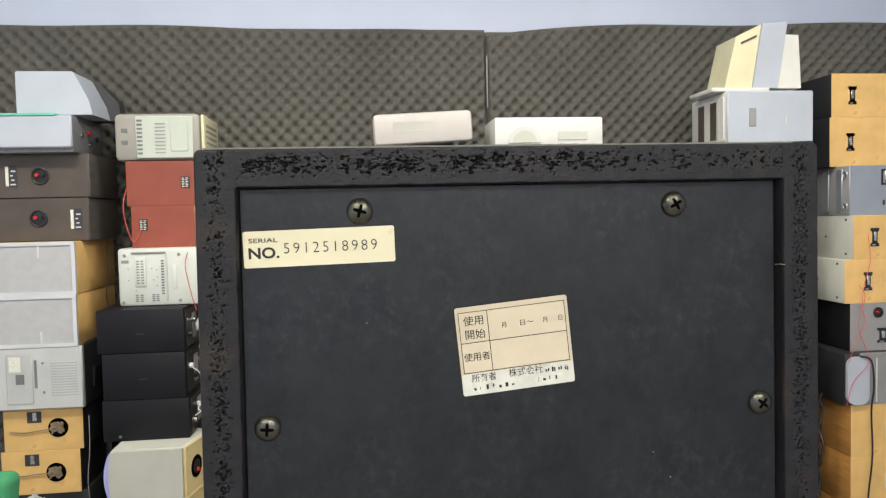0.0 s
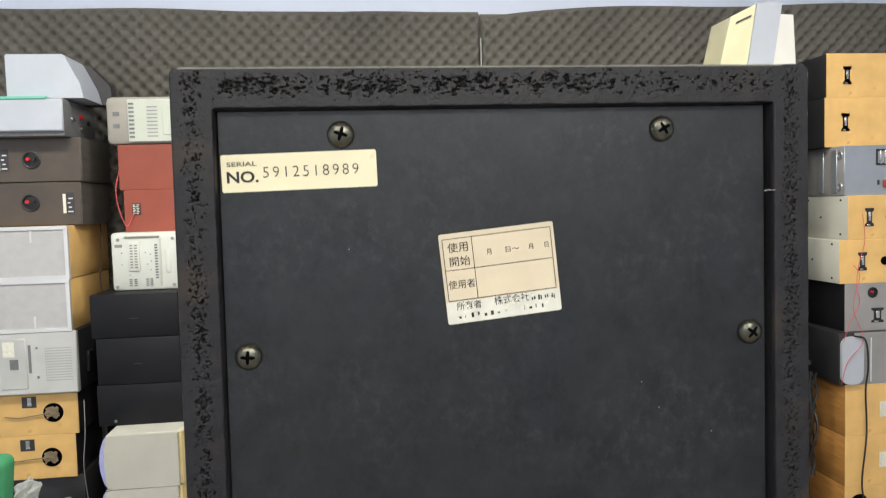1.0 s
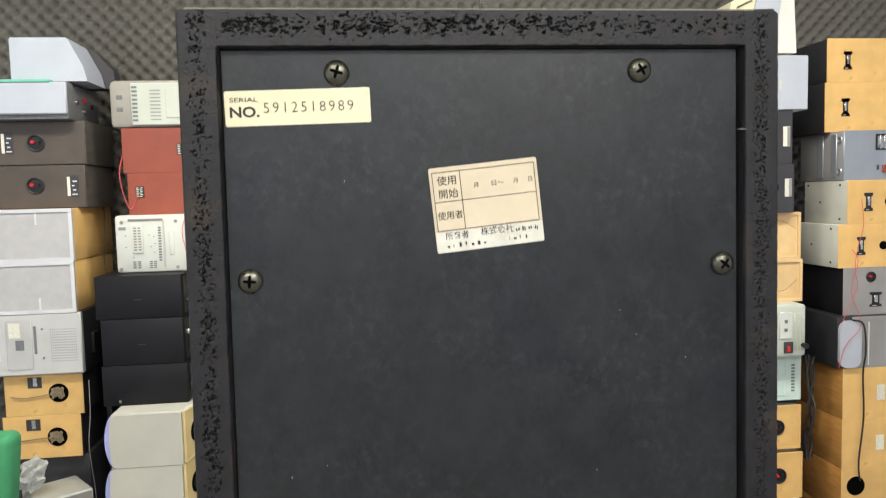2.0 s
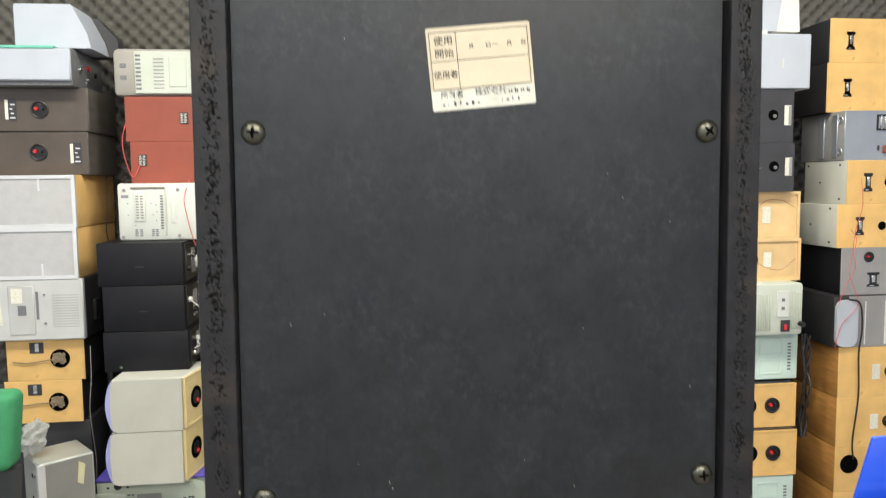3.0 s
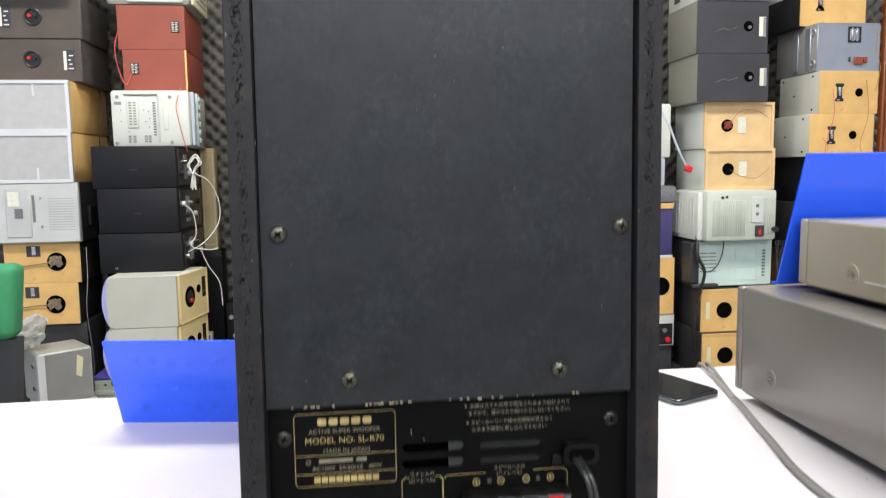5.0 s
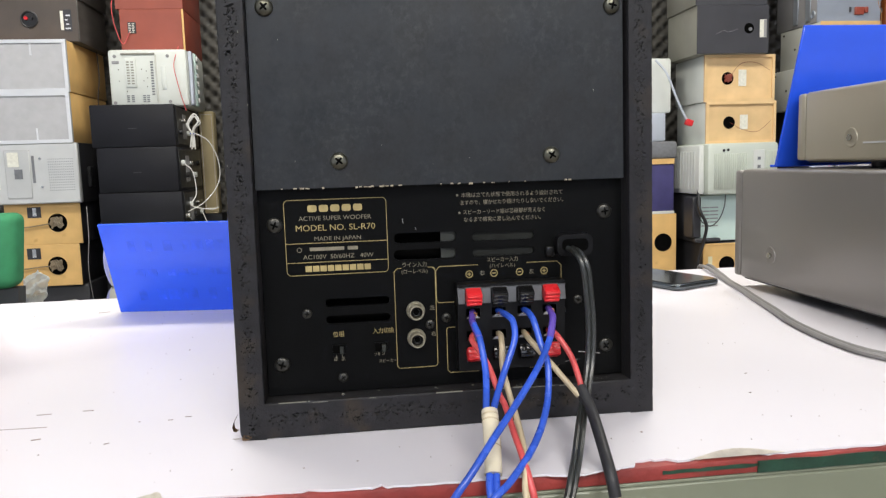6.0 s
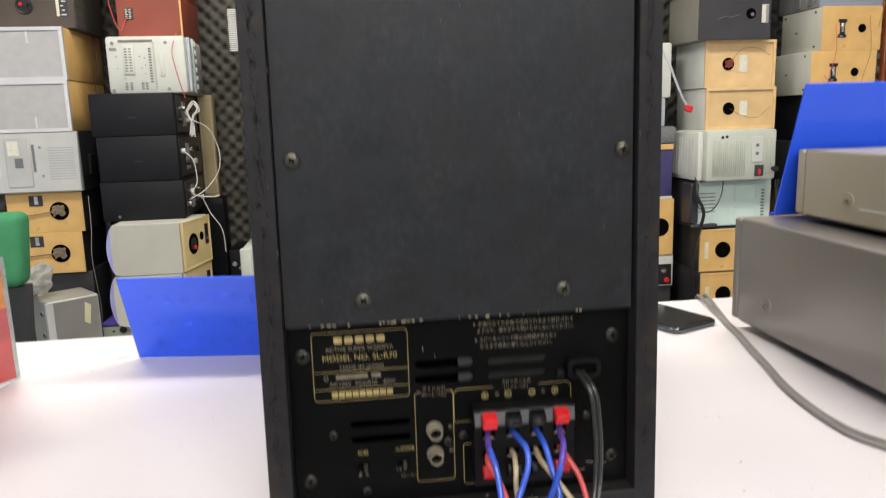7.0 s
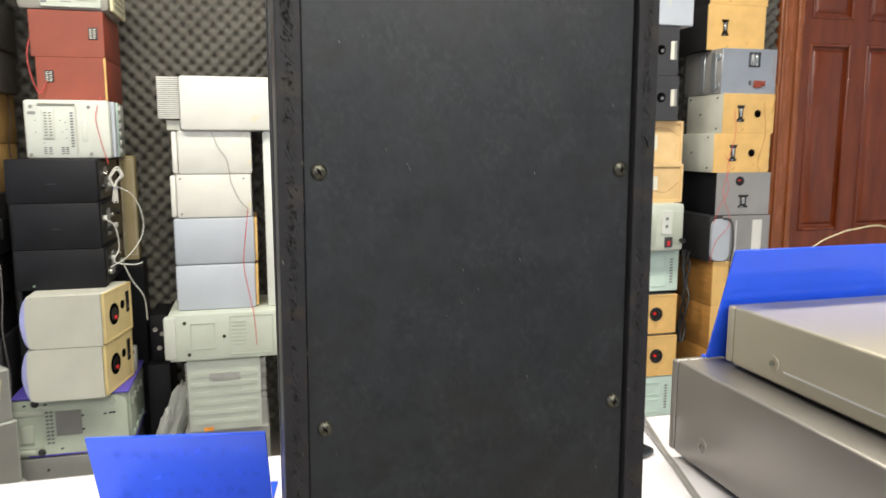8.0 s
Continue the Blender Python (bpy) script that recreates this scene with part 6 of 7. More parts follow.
part("slide_arm", bx((0.0, -0.0125, 0.08 * h), (0.17 * w, -0.0074, 0.15 * h), 0.002, 2), M_GREENWHITE, e)
k = part("side_bay", bx((0.01 * w, -0.0090, 0.17 * h), (0.25 * w, -0.0074, 0.68 * h), 0.001), M_PALEMINT, e)
part("bay_cover", bx((0.05 * w, -0.0140, 0.26 * h), (0.17 * w, -0.0092, 0.55 * h), 0.003, 2), M_GREENWHITE, k)
part("square_plate", bx((0.36 * w, -0.0085, 0.34 * h), (0.59 * w, -0.0074, 0.74 * h), 0.0004), M_SILVERDARK, e)
for u, v, rr in ((0.88, 0.84, 0.011), (0.90, 0.15, 0.011), (0.19, 0.88, 0.012), (0.22, 0.09, 0.012)):
    part("boss", lathe(bmesh.new(), (u * w, -0.0072, v * h), [(rr, 0), (rr * 0.9, -0.003), (rr * 0.55, -0.003), (rr * 0.45, -0.001), (0, -0.001)], 18), M_PALEMINT if u > 0.5 else M_CHARCOAL, e)
for i in range(9):
    for u in (0.275, 0.312):
        part("vent_slot", bx((u * w, -0.0082, (0.22 + 0.062 * i) * h), ((u + 0.026) * w, -0.0072, (0.25 + 0.062 * i) * h)), M_GREYPL, e)
for u, v in ((0.60, 0.64), (0.60, 0.42), (0.80, 0.64), (0.85, 0.65), (0.88, 0.65), (0.28, 0.86), (0.10, 0.86), (0.40, 0.13), (0.72, 0.13)):
    part("screw_hole", bx((u * w - 0.004, -0.0080, v * h - 0.003), (u * w + 0.004, -0.0071, v * h + 0.003), 0.0003), M_CHARCOAL, e)
part("side_plate", bx((w + 0.0002, 0.02, 0.06 * h), (w + 0.006, 0.30, 0.93 * h), 0.002), M_PALEMINT, e)
for i in range(4):
    part("side_clip", bx((w + 0.0062, 0.05 + 0.06 * i, 0.66 * h), (w + 0.0095, 0.06 + 0.06 * i, 0.78 * h), 0.001), M_WHITE, e)
    part("side_clip", bx((w + 0.0062, 0.05 + 0.06 * i, 0.14 * h), (w + 0.0095, 0.075 + 0.06 * i, 0.22 * h), 0.001), M_MINT, e)
for i in range(3):
    part("cover_mark", bx((w - 0.035, 0.13 + 0.035 * i, h + 0.0004), (w - 0.024, 0.140 + 0.035 * i, h + 0.0012)), M_WHITE, e)
for z0, z1, x0, x1 in ((0.388, 0.552, -0.832, -0.612), (0.552, 0.713, -0.826, -0.607)):
    e = thing("loudspeaker", "rounded cream-grey loudspeaker on its side, tan back with port", "speaker", x0, 1.91, z0, 0, "stacked audio gear")
    w, h, d = x1 - x0, z1 - z0, 0.20
    bow = [(0.014 - 0.020 * math.sin(math.pi * k / 12) ** 0.7, h - 0.003 - (h - 0.006) * k / 12) for k in range(13)]

    def slanted(bm):
        """The back runs out towards the wall."""
        for v in bm.verts:
            if v.co.x > w - 0.03:
                v.co.x += 0.225 * v.co.y
        return bm

    part("body", slanted(bx((0.012, 0.0, 0), (w, d, h), 0.004)), M_CREAMGREY, e)
    part("side_panel", prism([(w, 0.001), (w, h - 0.001), (0.03, h - 0.001), (0.016, h - 0.006), (0.012, h - 0.02), (0.009, h / 2), (0.012, 0.02), (0.016, 0.006), (0.03, 0.001)][::-1], -0.012, -0.0003), M_CREAMGREY, e, "cream-grey side panel")
    part("film_edge", prism(bow[::-1], -0.006, 0.06), M_LILAC, e)
    board = part("back_board", slanted(bx((w + 0.0002, 0.0, 0.002), (w + 0.006, d, h - 0.002), 0.001)), M_PALESIDE, e, "pale tan back")
    for a, b in (((0.0, 0.002), (0.006, h - 0.002)), ((d - 0.006, 0.002), (d, h - 0.002)), ((0.0062, h - 0.008), (d - 0.0062, h - 0.002)), ((0.0062, 0.002), (d - 0.0062, 0.008))):
        part("board_rim", slanted(bx((w + 0.0061, a[0], a[1]), (w + 0.0085, b[0], b[1]))), M_PALESIDE, board)
    for yy, rr, zz in ((0.070, 0.034, 0.5), (0.133, 0.014, 0.60)):
        k = part("port", slanted(cyl(bmesh.new(), (w + 0.0068, yy, zz * h), rr, 0.0014, "x", 26)), M_DARK, e)
        if rr > 0.02:
            part("port_ring", slanted(cyl(bmesh.new(), (w + 0.0072, yy, zz * h), rr * 0.62, 0.0014, "x", 20)), M_BLACKPL, k)
            part("post", slanted(cyl(bmesh.new(), (w + 0.0095, yy + 0.006, 0.42 * h), 0.007, 0.004, "x", 10)), M_RED, k)
    k = part("terminal_plate", slanted(bx((w + 0.0062, 0.160, 0.40 * h), (w + 0.0085, 0.182, 0.82 * h))), M_BLACKPL, e)
    part("clip", slanted(bx((w + 0.0086, 0.165, 0.48 * h), (w + 0.0100, 0.177, 0.56 * h))), M_CHROME, k)
for i, (z0, z1, x0, x1, m) in enumerate(((0.713, 0.840, -0.862, -0.606, M_BLACKUNIT), (0.840, 0.983, -0.857, -0.612, M_BLACKUNIT), (0.983, 1.117, -0.868, -0.612, M_BLACKUNIT))):
    e = unit("amplifier", "matt black metal audio unit with sockets along its back", "audio unit", x0, x1, z0, z1, 2.0, 0.36, m, (0.6, -0.5, 0.4)[i])
    w, h = e["w"], e["h"]
    part("back_plate", bx((w + 0.0003, 0.02, 0.06 * h), (w + 0.003, 0.34, 0.94 * h), 0.001), M_BLACKPL, e)
    for j in range(5):
        part("socket", cyl(bmesh.new(), (w + 0.007, 0.05 + 0.055 * j, (0.35 + 0.28 * ((j + i) % 2)) * h), 0.009, 0.012, "x", 12), (M_CHROME, M_WHITE, M_BLACKPL)[(j + i) % 3], e)
    part("rating_label", bx((w + 0.0031, 0.10, 0.2 * h), (w + 0.0042, 0.15, 0.8 * h)), M_GREYPANEL, e)
    if i == 0:
        part("screw", cyl(bmesh.new(), (0.2 * w, -0.001, 0.12 * h), 0.005, 0.002, "y", 12), M_CHROME, e)
    else:
        part("worn_mark", bx((0.44 * w, -0.0003, 0.43 * h), (0.54 * w, -0.0001, 0.45 * h)), M_CHARCOAL, e)
e = unit("mini_system", "white plastic audio unit showing its moulded back", "audio unit", -0.826, -0.580, 1.117, 1.300, 2.085, 0.28, M_BACKWHITE, 0.5, 0.01)
w, h = e["w"], e["h"]
part("raised_panel", bx((0.21 * w, -0.0040, 0.34 * h), (0.35 * w, -0.0002, 0.84 * h), 0.0018, 2), M_BACKWHITE, e)
for i in range(9):
    for u in (0.235, 0.29):
        part("vent_slot", bx((u * w, -0.0050, (0.39 + 0.047 * i) * h), ((u + 0.035) * w, -0.0041, (0.412 + 0.047 * i) * h)), M_GREYSIDE, e)
part("raised_rim", bx((0.17 * w, -0.0035, 0.905 * h), (0.60 * w, -0.0002, 0.935 * h), 0.0012, 2), M_GREYSIDE, e)
part("raised_rim", bx((0.595 * w, -0.0035, 0.08 * h), (0.615 * w, -0.0002, 0.90 * h), 0.0012, 2), M_CREAMGREY, e)
for i in range(13):
    part("vent_slot", bx((0.535 * w, -0.0012, (0.20 + 0.047 * i) * h), (0.570 * w, -0.0002, (0.225 + 0.047 * i) * h)), M_GREYPL, e)
for i in range(4):
    for u in (0.21, 0.27, 0.415, 0.465):
        part("vent_slot", bx((u * w, -0.0012, (0.08 + 0.034 * i) * h), ((u + 0.035) * w, -0.0002, (0.098 + 0.034 * i) * h)), M_GREYPL, e)
part("raised_panel", bx((0.67 * w, -0.0030, 0.30 * h), (0.73 * w, -0.0002, 0.70 * h), 0.0014, 2), M_BACKWHITE, e)
dots(e, ((0.09, 0.88), (0.76, 0.88), (0.76, 0.08), (0.06, 0.07)), 0.0055, M_GREYPANEL)
part("nameplate", bx((0.05 * w, -0.0016, 0.75 * h), (0.14 * w, -0.0002, 0.80 * h), 0.0005), M_GREYPANEL, e)
dots(e, ((0.13, 0.45), (0.13, 0.65), (0.42, 0.65), (0.48, 0.62), (0.44, 0.45), (0.49, 0.50), (0.48, 0.35), (0.22, 0.27)), 0.0016)
part("side_strip", bx((w + 0.0003, 0.02, 0.02 * h), (w + 0.012, 0.05, 0.98 * h), 0.003), M_WHITEBLUE, e)
part("side_strip", bx((w + 0.0003, 0.07, 0.02 * h), (w + 0.014, 0.11, 0.98 * h), 0.003), M_MINT, e)
for i in range(6):
    part("key", bx((w + 0.0145, 0.075, (0.08 + 0.15 * i) * h), (w + 0.02, 0.105, (0.17 + 0.15 * i) * h), 0.002), M_CREAM, e)
for z0, z1, x0, x1, lu, lv in ((1.300, 1.433, -0.788, -0.586, 0.12, 0.55), (1.433, 1.575, -0.799, -0.585, 0.79, 0.52)):
    e = unit("loudspeaker", "red-brown loudspeaker lying on its side with a small terminal plate", "speaker", x0, x1, z0, z1, 2.12, 0.27, M_RUSTSIDE)
    slab(e, "back_board", M_RUST, 0.0, 0.995 if lu > 0.5 else 0.965, 0.0, 1.0, 0.003, 0.001)
    if lu < 0.5:
        slab(e, "edge_strip", M_TAN, 0.967, 1.0, 0.0, 1.0, 0.0028)
    w, h = e["w"], e["h"]
    k = part("terminal_plate", bx((lu * w, -0.006, lv * h - 0.018), (lu * w + 0.026, -0.0031, lv * h + 0.018), 0.001), M_CHARCOAL, e)
    for i in range(6):
        for j in range(2):
            part("clip", bx((lu * w + 0.003 + 0.011 * j, -0.0072, lv * h - 0.0155 + 0.0054 * i), (lu * w + 0.011 + 0.011 * j - 0.002 * ((i + j) % 2), -0.0061, lv * h - 0.0130 + 0.0054 * i)), M_LABELWHITE, k)
loose_wire([(-0.80, 2.13, 1.50), (-0.805, 2.10, 1.44), (-0.80, 2.10, 1.38), (-0.78, 2.105, 1.32), (-0.757, 2.112, 1.36)], 0.0014, M_REDWIRE, "thin red lead hanging beside the red boxes")
e = unit("compact_stereo", "greyed plastic stereo with a white vented back, top of the stack", "audio unit", -0.832, -0.566, 1.575, 1.727, 2.12, 0.24, M_GREYBODY, 0.0, 0.018)
w, h = e["w"], e["h"]
slab(e, "vent_panel", M_GREENWHITE, 0.26, 0.92, 0.06, 0.93, 0.006, 0.002)
for i in range(9):
    part("vent_slot", bx((0.275 * w, -0.0075, (0.14 + 0.085 * i) * h), (0.335 * w, -0.0062, (0.18 + 0.085 * i) * h)), M_GREYPL, e)
    part("vent_slot", bx((0.48 * w, -0.0071, (0.16 + 0.075 * i) * h), (0.60 * w, -0.0062, (0.185 + 0.075 * i) * h)), M_GREYPANEL, e)
part("raised_panel", bx((0.66 * w, -0.0085, 0.20 * h), (0.86 * w, -0.0062, 0.82 * h), 0.001), M_GREENWHITE, e)
for v in (0.35, 0.6):
    part("socket", bx((0.09 * w, -0.002, v * h), (0.16 * w, -0.0002, (v + 0.08) * h)), M_GREYPL, e)
part("end_cap", bx((w + 0.0005, 0.006, 0.004), (w + 0.012, 0.23, h - 0.004), 0.005, 2), M_YELLOWED, e, "yellowed end cap")
for i in range(6):
    part("fin", bx((w + 0.0122, 0.03, (0.14 + 0.12 * i) * h), (w + 0.0145, 0.19, (0.18 + 0.12 * i) * h)), M_GREYBODY, e)
# coiled pale cords and a folded board behind the black units
e = thing("cable_coil", "cream cord looped and tied with a blue tie", "cable", -0.578, 2.09, 1.03)
bm = bmesh.new()
for k in range(5):
    w_, top = 0.011 + 0.003 * (k % 3), 0.052 + 0.008 * (k % 2)
    tube(bm, [(0.0, 0.004 * k - 0.008, -0.005), (-w_, 0.004 * k - 0.008, 0.022), (-w_ * 0.8 + 0.006, 0.004 * k - 0.008, top - 0.015), (0.010, 0.004 * k - 0.006, top), (w_ + 0.010, 0.004 * k - 0.006, top - 0.02), (w_ * 0.6, 0.004 * k - 0.008, 0.015), (0.001, 0.004 * k - 0.008, -0.006)], 0.0021, 7, 5)
part("loops", bm, M_CREAM, e)
bm = bmesh.new()
for k in range(4):
    tube(bm, [(0.001 * k, 0.004 * k - 0.006, -0.004), (-0.004 + 0.003 * k, 0.004 * k - 0.008, -0.025), (-0.008 + 0.0045 * k, 0.003 * k - 0.008, -0.05 - 0.006 * (k % 2))], 0.0021, 7, 4)
part("tail", bm, M_CREAM, e)
part("tie", cyl(bmesh.new(), (0.0, 0.0, -0.004), 0.0085, 0.0035, "z", 14), M_BLUEWIRE, e)
loose_wire([(-0.575, 2.08, 1.03), (-0.53, 2.10, 1.0), (-0.505, 2.12, 0.93), (-0.51, 2.12, 0.86), (-0.55, 2.08, 0.80), (-0.60, 2.05, 0.77)], 0.0016, M_CREAM, "pale cord looping down beside the stack")
loose_wire([(-0.60, 2.03, 0.93), (-0.575, 2.04, 0.9), (-0.57, 2.05, 0.83), (-0.585, 2.04, 0.79), (-0.53, 2.06, 0.775), (-0.505, 2.07, 0.78)], 0.0018, M_CREAM, "cream cord tied at the sockets")
loose_wire([(-0.56, 2.06, 0.775), (-0.54, 2.07, 0.72), (-0.51, 2.09, 0.66), (-0.505, 2.1, 0.58)], 0.0016, M_CREAM, "pale cord hanging to the floor")
loose_wire([(-0.605, 2.10, 1.31), (-0.618, 2.075, 1.25), (-0.612, 2.075, 1.2), (-0.602, 2.075, 1.15), (-0.590, 2.08, 1.10)], 0.0013, M_REDWIRE, "thin pink lead across the white unit")
e = unit("cardboard_box", "narrow buff cardboard box standing behind the black units", "box", -0.612, -0.560, 0.742, 1.12, 2.375, 0.06, M_BUFF)
frame_line(e, 0.1, 0.9, 0.05, 0.97, 0.002, M_TORN)
e = unit("cabinet", "black cabinet standing against the wall under the box", "cabinet", -0.64, -0.545, 0, 0.742, 2.35, 0.10, M_BLACKUNIT)
slab(e, "door", M_BLACKUNIT, 0.03, 0.97, 0.03, 0.97, 0.004)
loose_wire([(-0.90, 2.0, 0.80), (-0.895, 1.98, 0.7), (-0.90, 1.97, 0.6), (-0.893, 1.98, 0.45), (-0.90, 1.99, 0.36)], 0.0012, M_GREYCORD, "thin grey cable hanging between the stacks")
# thin black slab added at the back to keep the gap dark
e = unit("loudspeaker", "thin black slab filling the gap between stacks", "speaker", -0.925, -0.905, 0, 0.98, 2.2, 0.2, M_BLACKBOX)

# third stack, white and cream
e = unit("carton", "plain dull grey carton at the foot of the white stack", "box", -0.40, -0.12, 0, 0.20, 2.04, 0.26, M_SILVERDARK)
e = unit("disc_player", "pale mint metal case wrapped in clear film", "audio unit", -0.381, -0.145, 0.20, 0.452, 2.02, 0.26, M_PALEMINT)
for i in range(6):
    slab(e, "rib", M_PALEMINT, 0.05, 0.95, 0.1 + 0.13 * i, 0.16 + 0.13 * i, 0.004)
frame_line(e, 0.3, 0.72, 0.55, 0.68, 0.002, M_SILVERDARK)
part("barcode_patch", bx((0.30 * e["w"], -0.0052, 0.70 * e["h"]), (0.72 * e["w"], -0.0042, 0.80 * e["h"])), M_SILVERDARK, e)
bm = bmesh.new()
grid = [[bm.verts.new((e["w"] * (1.10 * i / 26 - 0.02), -0.013 + 0.007 * noise.noise(Vector((i * 0.45, k * 0.8, 3))) - 0.003 * noise.noise(Vector((i * 1.1, k * 1.7, 8))), 0.004 + (e["h"] - 0.008) * k / 24)) for k in range(25)] for i in range(27)]
for i in range(26):
    for k in range(24):
        bm.faces.new((grid[i][k], grid[i + 1][k], grid[i + 1][k + 1], grid[i][k + 1]))
bmesh.ops.solidify(bm, geom=bm.faces, thickness=0.0006)
part("film_wrap", bm, M_FILM, e, "crinkled clear film")
part("price_tag", bx((0.20 * e["w"], -0.0235, 0.035 * e["h"]), (0.33 * e["w"], -0.0225, 0.085 * e["h"])), M_ORANGE, e, "small orange tag")
e = unit("disc_player", "white plastic disc player showing its underside", "audio unit", -0.432, -0.080, 0.452, 0.612, 2.0, 0.26, M_GREENWHITE, 0.0, 0.008)
frame_line(e, 0.20, 0.42, 0.25, 0.8, 0.003, M_PALEMINT)
part("end_cap", bx((-0.012, -0.006, 0.01), (0.07 * e["w"], 0.03, e["h"] - 0.008), 0.006, 2), M_BACKWHITE, e)
frame_line(e, 0.55, 0.95, 0.1, 0.92, 0.003, M_PALEMINT)
vents(e, 0.57, 0.70, 0.3, 0.85, 7, M_PALEMINT, False)
dots(e, ((0.15, 0.82), (0.18, 0.15), (0.5, 0.5), (0.03, 0.5)), 0.006)
for z0, z1, x0, x1 in ((0.612, 0.766, -0.403, -0.150), (0.766, 0.922, -0.402, -0.148)):
    e = unit("loudspeaker", "plain bluish white loudspeaker lying on its side", "speaker", x0, x1, z0, z1, 2.05, 0.24, M_WHITEBLUE, 0.0, 0.008)
    part("back_board", bx((e["w"] + 0.0003, 0.015, 0.006), (e["w"] + 0.010, 0.225, e["h"] - 0.006), 0.002), M_TAN, e)
for z0, z1, x0, x1 in ((0.922, 1.065, -0.388, -0.152), (1.065, 1.206, -0.378, -0.147)):
    e = unit("loudspeaker", "cream plastic loudspeaker lying on its side with a separate front", "speaker", x0, x1, z0, z1, 2.05, 0.24, M_CREAM, 0.0, 0.007)
    part("front_bezel", bx((-0.018, 0.004, 0.003), (-0.0006, 0.22, e["h"] - 0.003), 0.006, 2), M_CREAM, e)
    if z0 < 1:
        dots(e, ((0.06, 0.1), (0.94, 0.12), (0.06, 0.9), (0.9, 0.9)), 0.0028)
e = unit("computer_case", "yellowing cream plastic case with a finned end", "audio unit", -0.363, -0.070, 1.206, 1.378, 2.03, 0.30, M_CREAM, 0.0, 0.010)
part("fin_block", bx((-0.064, 0.02, 0.035), (-0.001, 0.2, e["h"] - 0.003), 0.004), M_SILVERDARK, e)
for i in range(21):
    part("fin", bx((-0.067, 0.014, 0.038 + 0.0063 * i), (-0.001, 0.0195, 0.0416 + 0.0063 * i)), M_CREAM, e)
part("foot", bx((-0.045, 0.03, 0.0), (-0.002, 0.2, 0.034), 0.003), M_CREAMGREY, e)
loose_wire([(-0.27, 2.035, 1.2), (-0.25, 2.035, 1.15), (-0.225, 2.035, 1.11), (-0.215, 2.035, 1.04), (-0.19, 2.035, 0.98), (-0.165, 2.04, 0.95)], 0.0013, M_GREYCORD, "thin grey lead hanging over the cream boxes")
loose_wire([(-0.165, 2.035, 0.95), (-0.178, 2.035, 0.85), (-0.185, 2.035, 0.76), (-0.17, 2.03, 0.66), (-0.158, 1.985, 0.60), (-0.152, 1.985, 0.50)], 0.0014, M_REDWIRE, "thin pink-red lead hanging over the white boxes")
e = unit("shelf_board", "narrow white painted board standing upright", "board", -0.110, -0.062, 0.613, 1.205, 2.06, 0.10, M_WHITE, 0.0, 0.003)
e = unit("floor_unit", "black case standing in the gap of the stacks", "audio unit", -0.530, -0.455, 0, 0.39, 2.20, 0.2, M_BLACKUNIT)
e = unit("pocket_meter", "small grey plastic meter standing on the purple cover", "meter", -0.586, -0.556, 0.3885, 0.474, 2.15, 0.03, M_SILVER, 0.0, 0.003)
slab(e, "display", M_CHARCOAL, 0.2, 0.8, 0.72, 0.90, 0.002)
for i in range(4):
    slab(e, "button_row", M_WHITEBLUE, 0.2, 0.8, 0.15 + 0.13 * i, 0.22 + 0.13 * i, 0.002)
e = unit("dark_unit", "black audio unit with bright knobs in the gap", "audio unit", -0.520, -0.462, 0.39, 0.56, 2.24, 0.2, M_BLACKUNIT)
dots(e, ((0.3, 0.7), (0.7, 0.6), (0.5, 0.3)), 0.009, M_CHROME)

# two stacks that stand behind the tall box, their tops showing over it
for x0, x1, z in ((0.0, 0.30, (0, 0.4, 0.8, 1.2, 1.612)), (0.40, 0.74, (0, 0.4, 0.8, 1.2, 1.607))):
    for i in range(4):
        e = unit("loudspeaker", "charcoal loudspeaker in a stack behind the subwoofer", "speaker", x0 + 0.01 * (i % 2), x1, z[i], z[i + 1], 2.12, 0.28, M_CHARCOAL)
        slab(e, "back_board", M_BROWN, 0.02, 0.98, 0.02, 0.98, 0.003)
e = unit("projector", "off-white rounded projector on top of a stack", "projector", -0.013, 0.313, 1.612, 1.714, 2.10, 0.24, M_PINKWHITE, -1.0, 0.014)
e.matrix_basis = pose(-0.013, 2.10, 1.613, 0, -2.6, -1.0)
vents(e, 0.2, 0.6, 0.35, 0.75, 6, M_CREAMGREY, False)
part("foot", cyl(bmesh.new(), (0.27, 0.03, -0.005), 0.012, 0.0098, "z", 14), M_GREYPL, e)
e = unit("table_radio", "cream clock radio with a half-round dial and a grey grille", "radio", 0.385, 0.756, 1.607, 1.703, 2.10, 0.2, M_CREAM, 0.0, 0.007)
w, h = e["w"], e["h"]
bm = bmesh.new()
arc = [(0.27 * w + 0.055 * math.cos(radians(a)), 0.12 * h + 0.055 * math.sin(radians(a))) for a in range(0, 181, 12)]
part("dial", prism(arc, -0.006, -0.0003), M_WHITE, e)
arc = [(0.27 * w + 0.040 * math.cos(radians(a)), 0.12 * h + 0.040 * math.sin(radians(a))) for a in range(0, 181, 12)]
part("dial_face", prism(arc, -0.008, -0.0062), M_CREAMGREY, e)
slab(e, "grille", M_CREAMGREY, 0.58, 0.85, 0.2, 0.5, 0.003)

# fourth visible stack, beside the tall box
e = unit("carton", "plain dark carton under the small units", "box", 0.83, 1.115, 0, 0.365, 2.11, 0.25, M_CHARCOAL)
e = unit("power_strip_box", "white mains unit with black sockets and a red switch", "audio unit", 0.85, 1.118, 0.365, 0.485, 2.10, 0.22, M_WHITE)
slab(e, "socket_panel", M_BLACKPL, 0.55, 0.97, 0.05, 0.7, 0.004)
w, h = e["w"], e["h"]
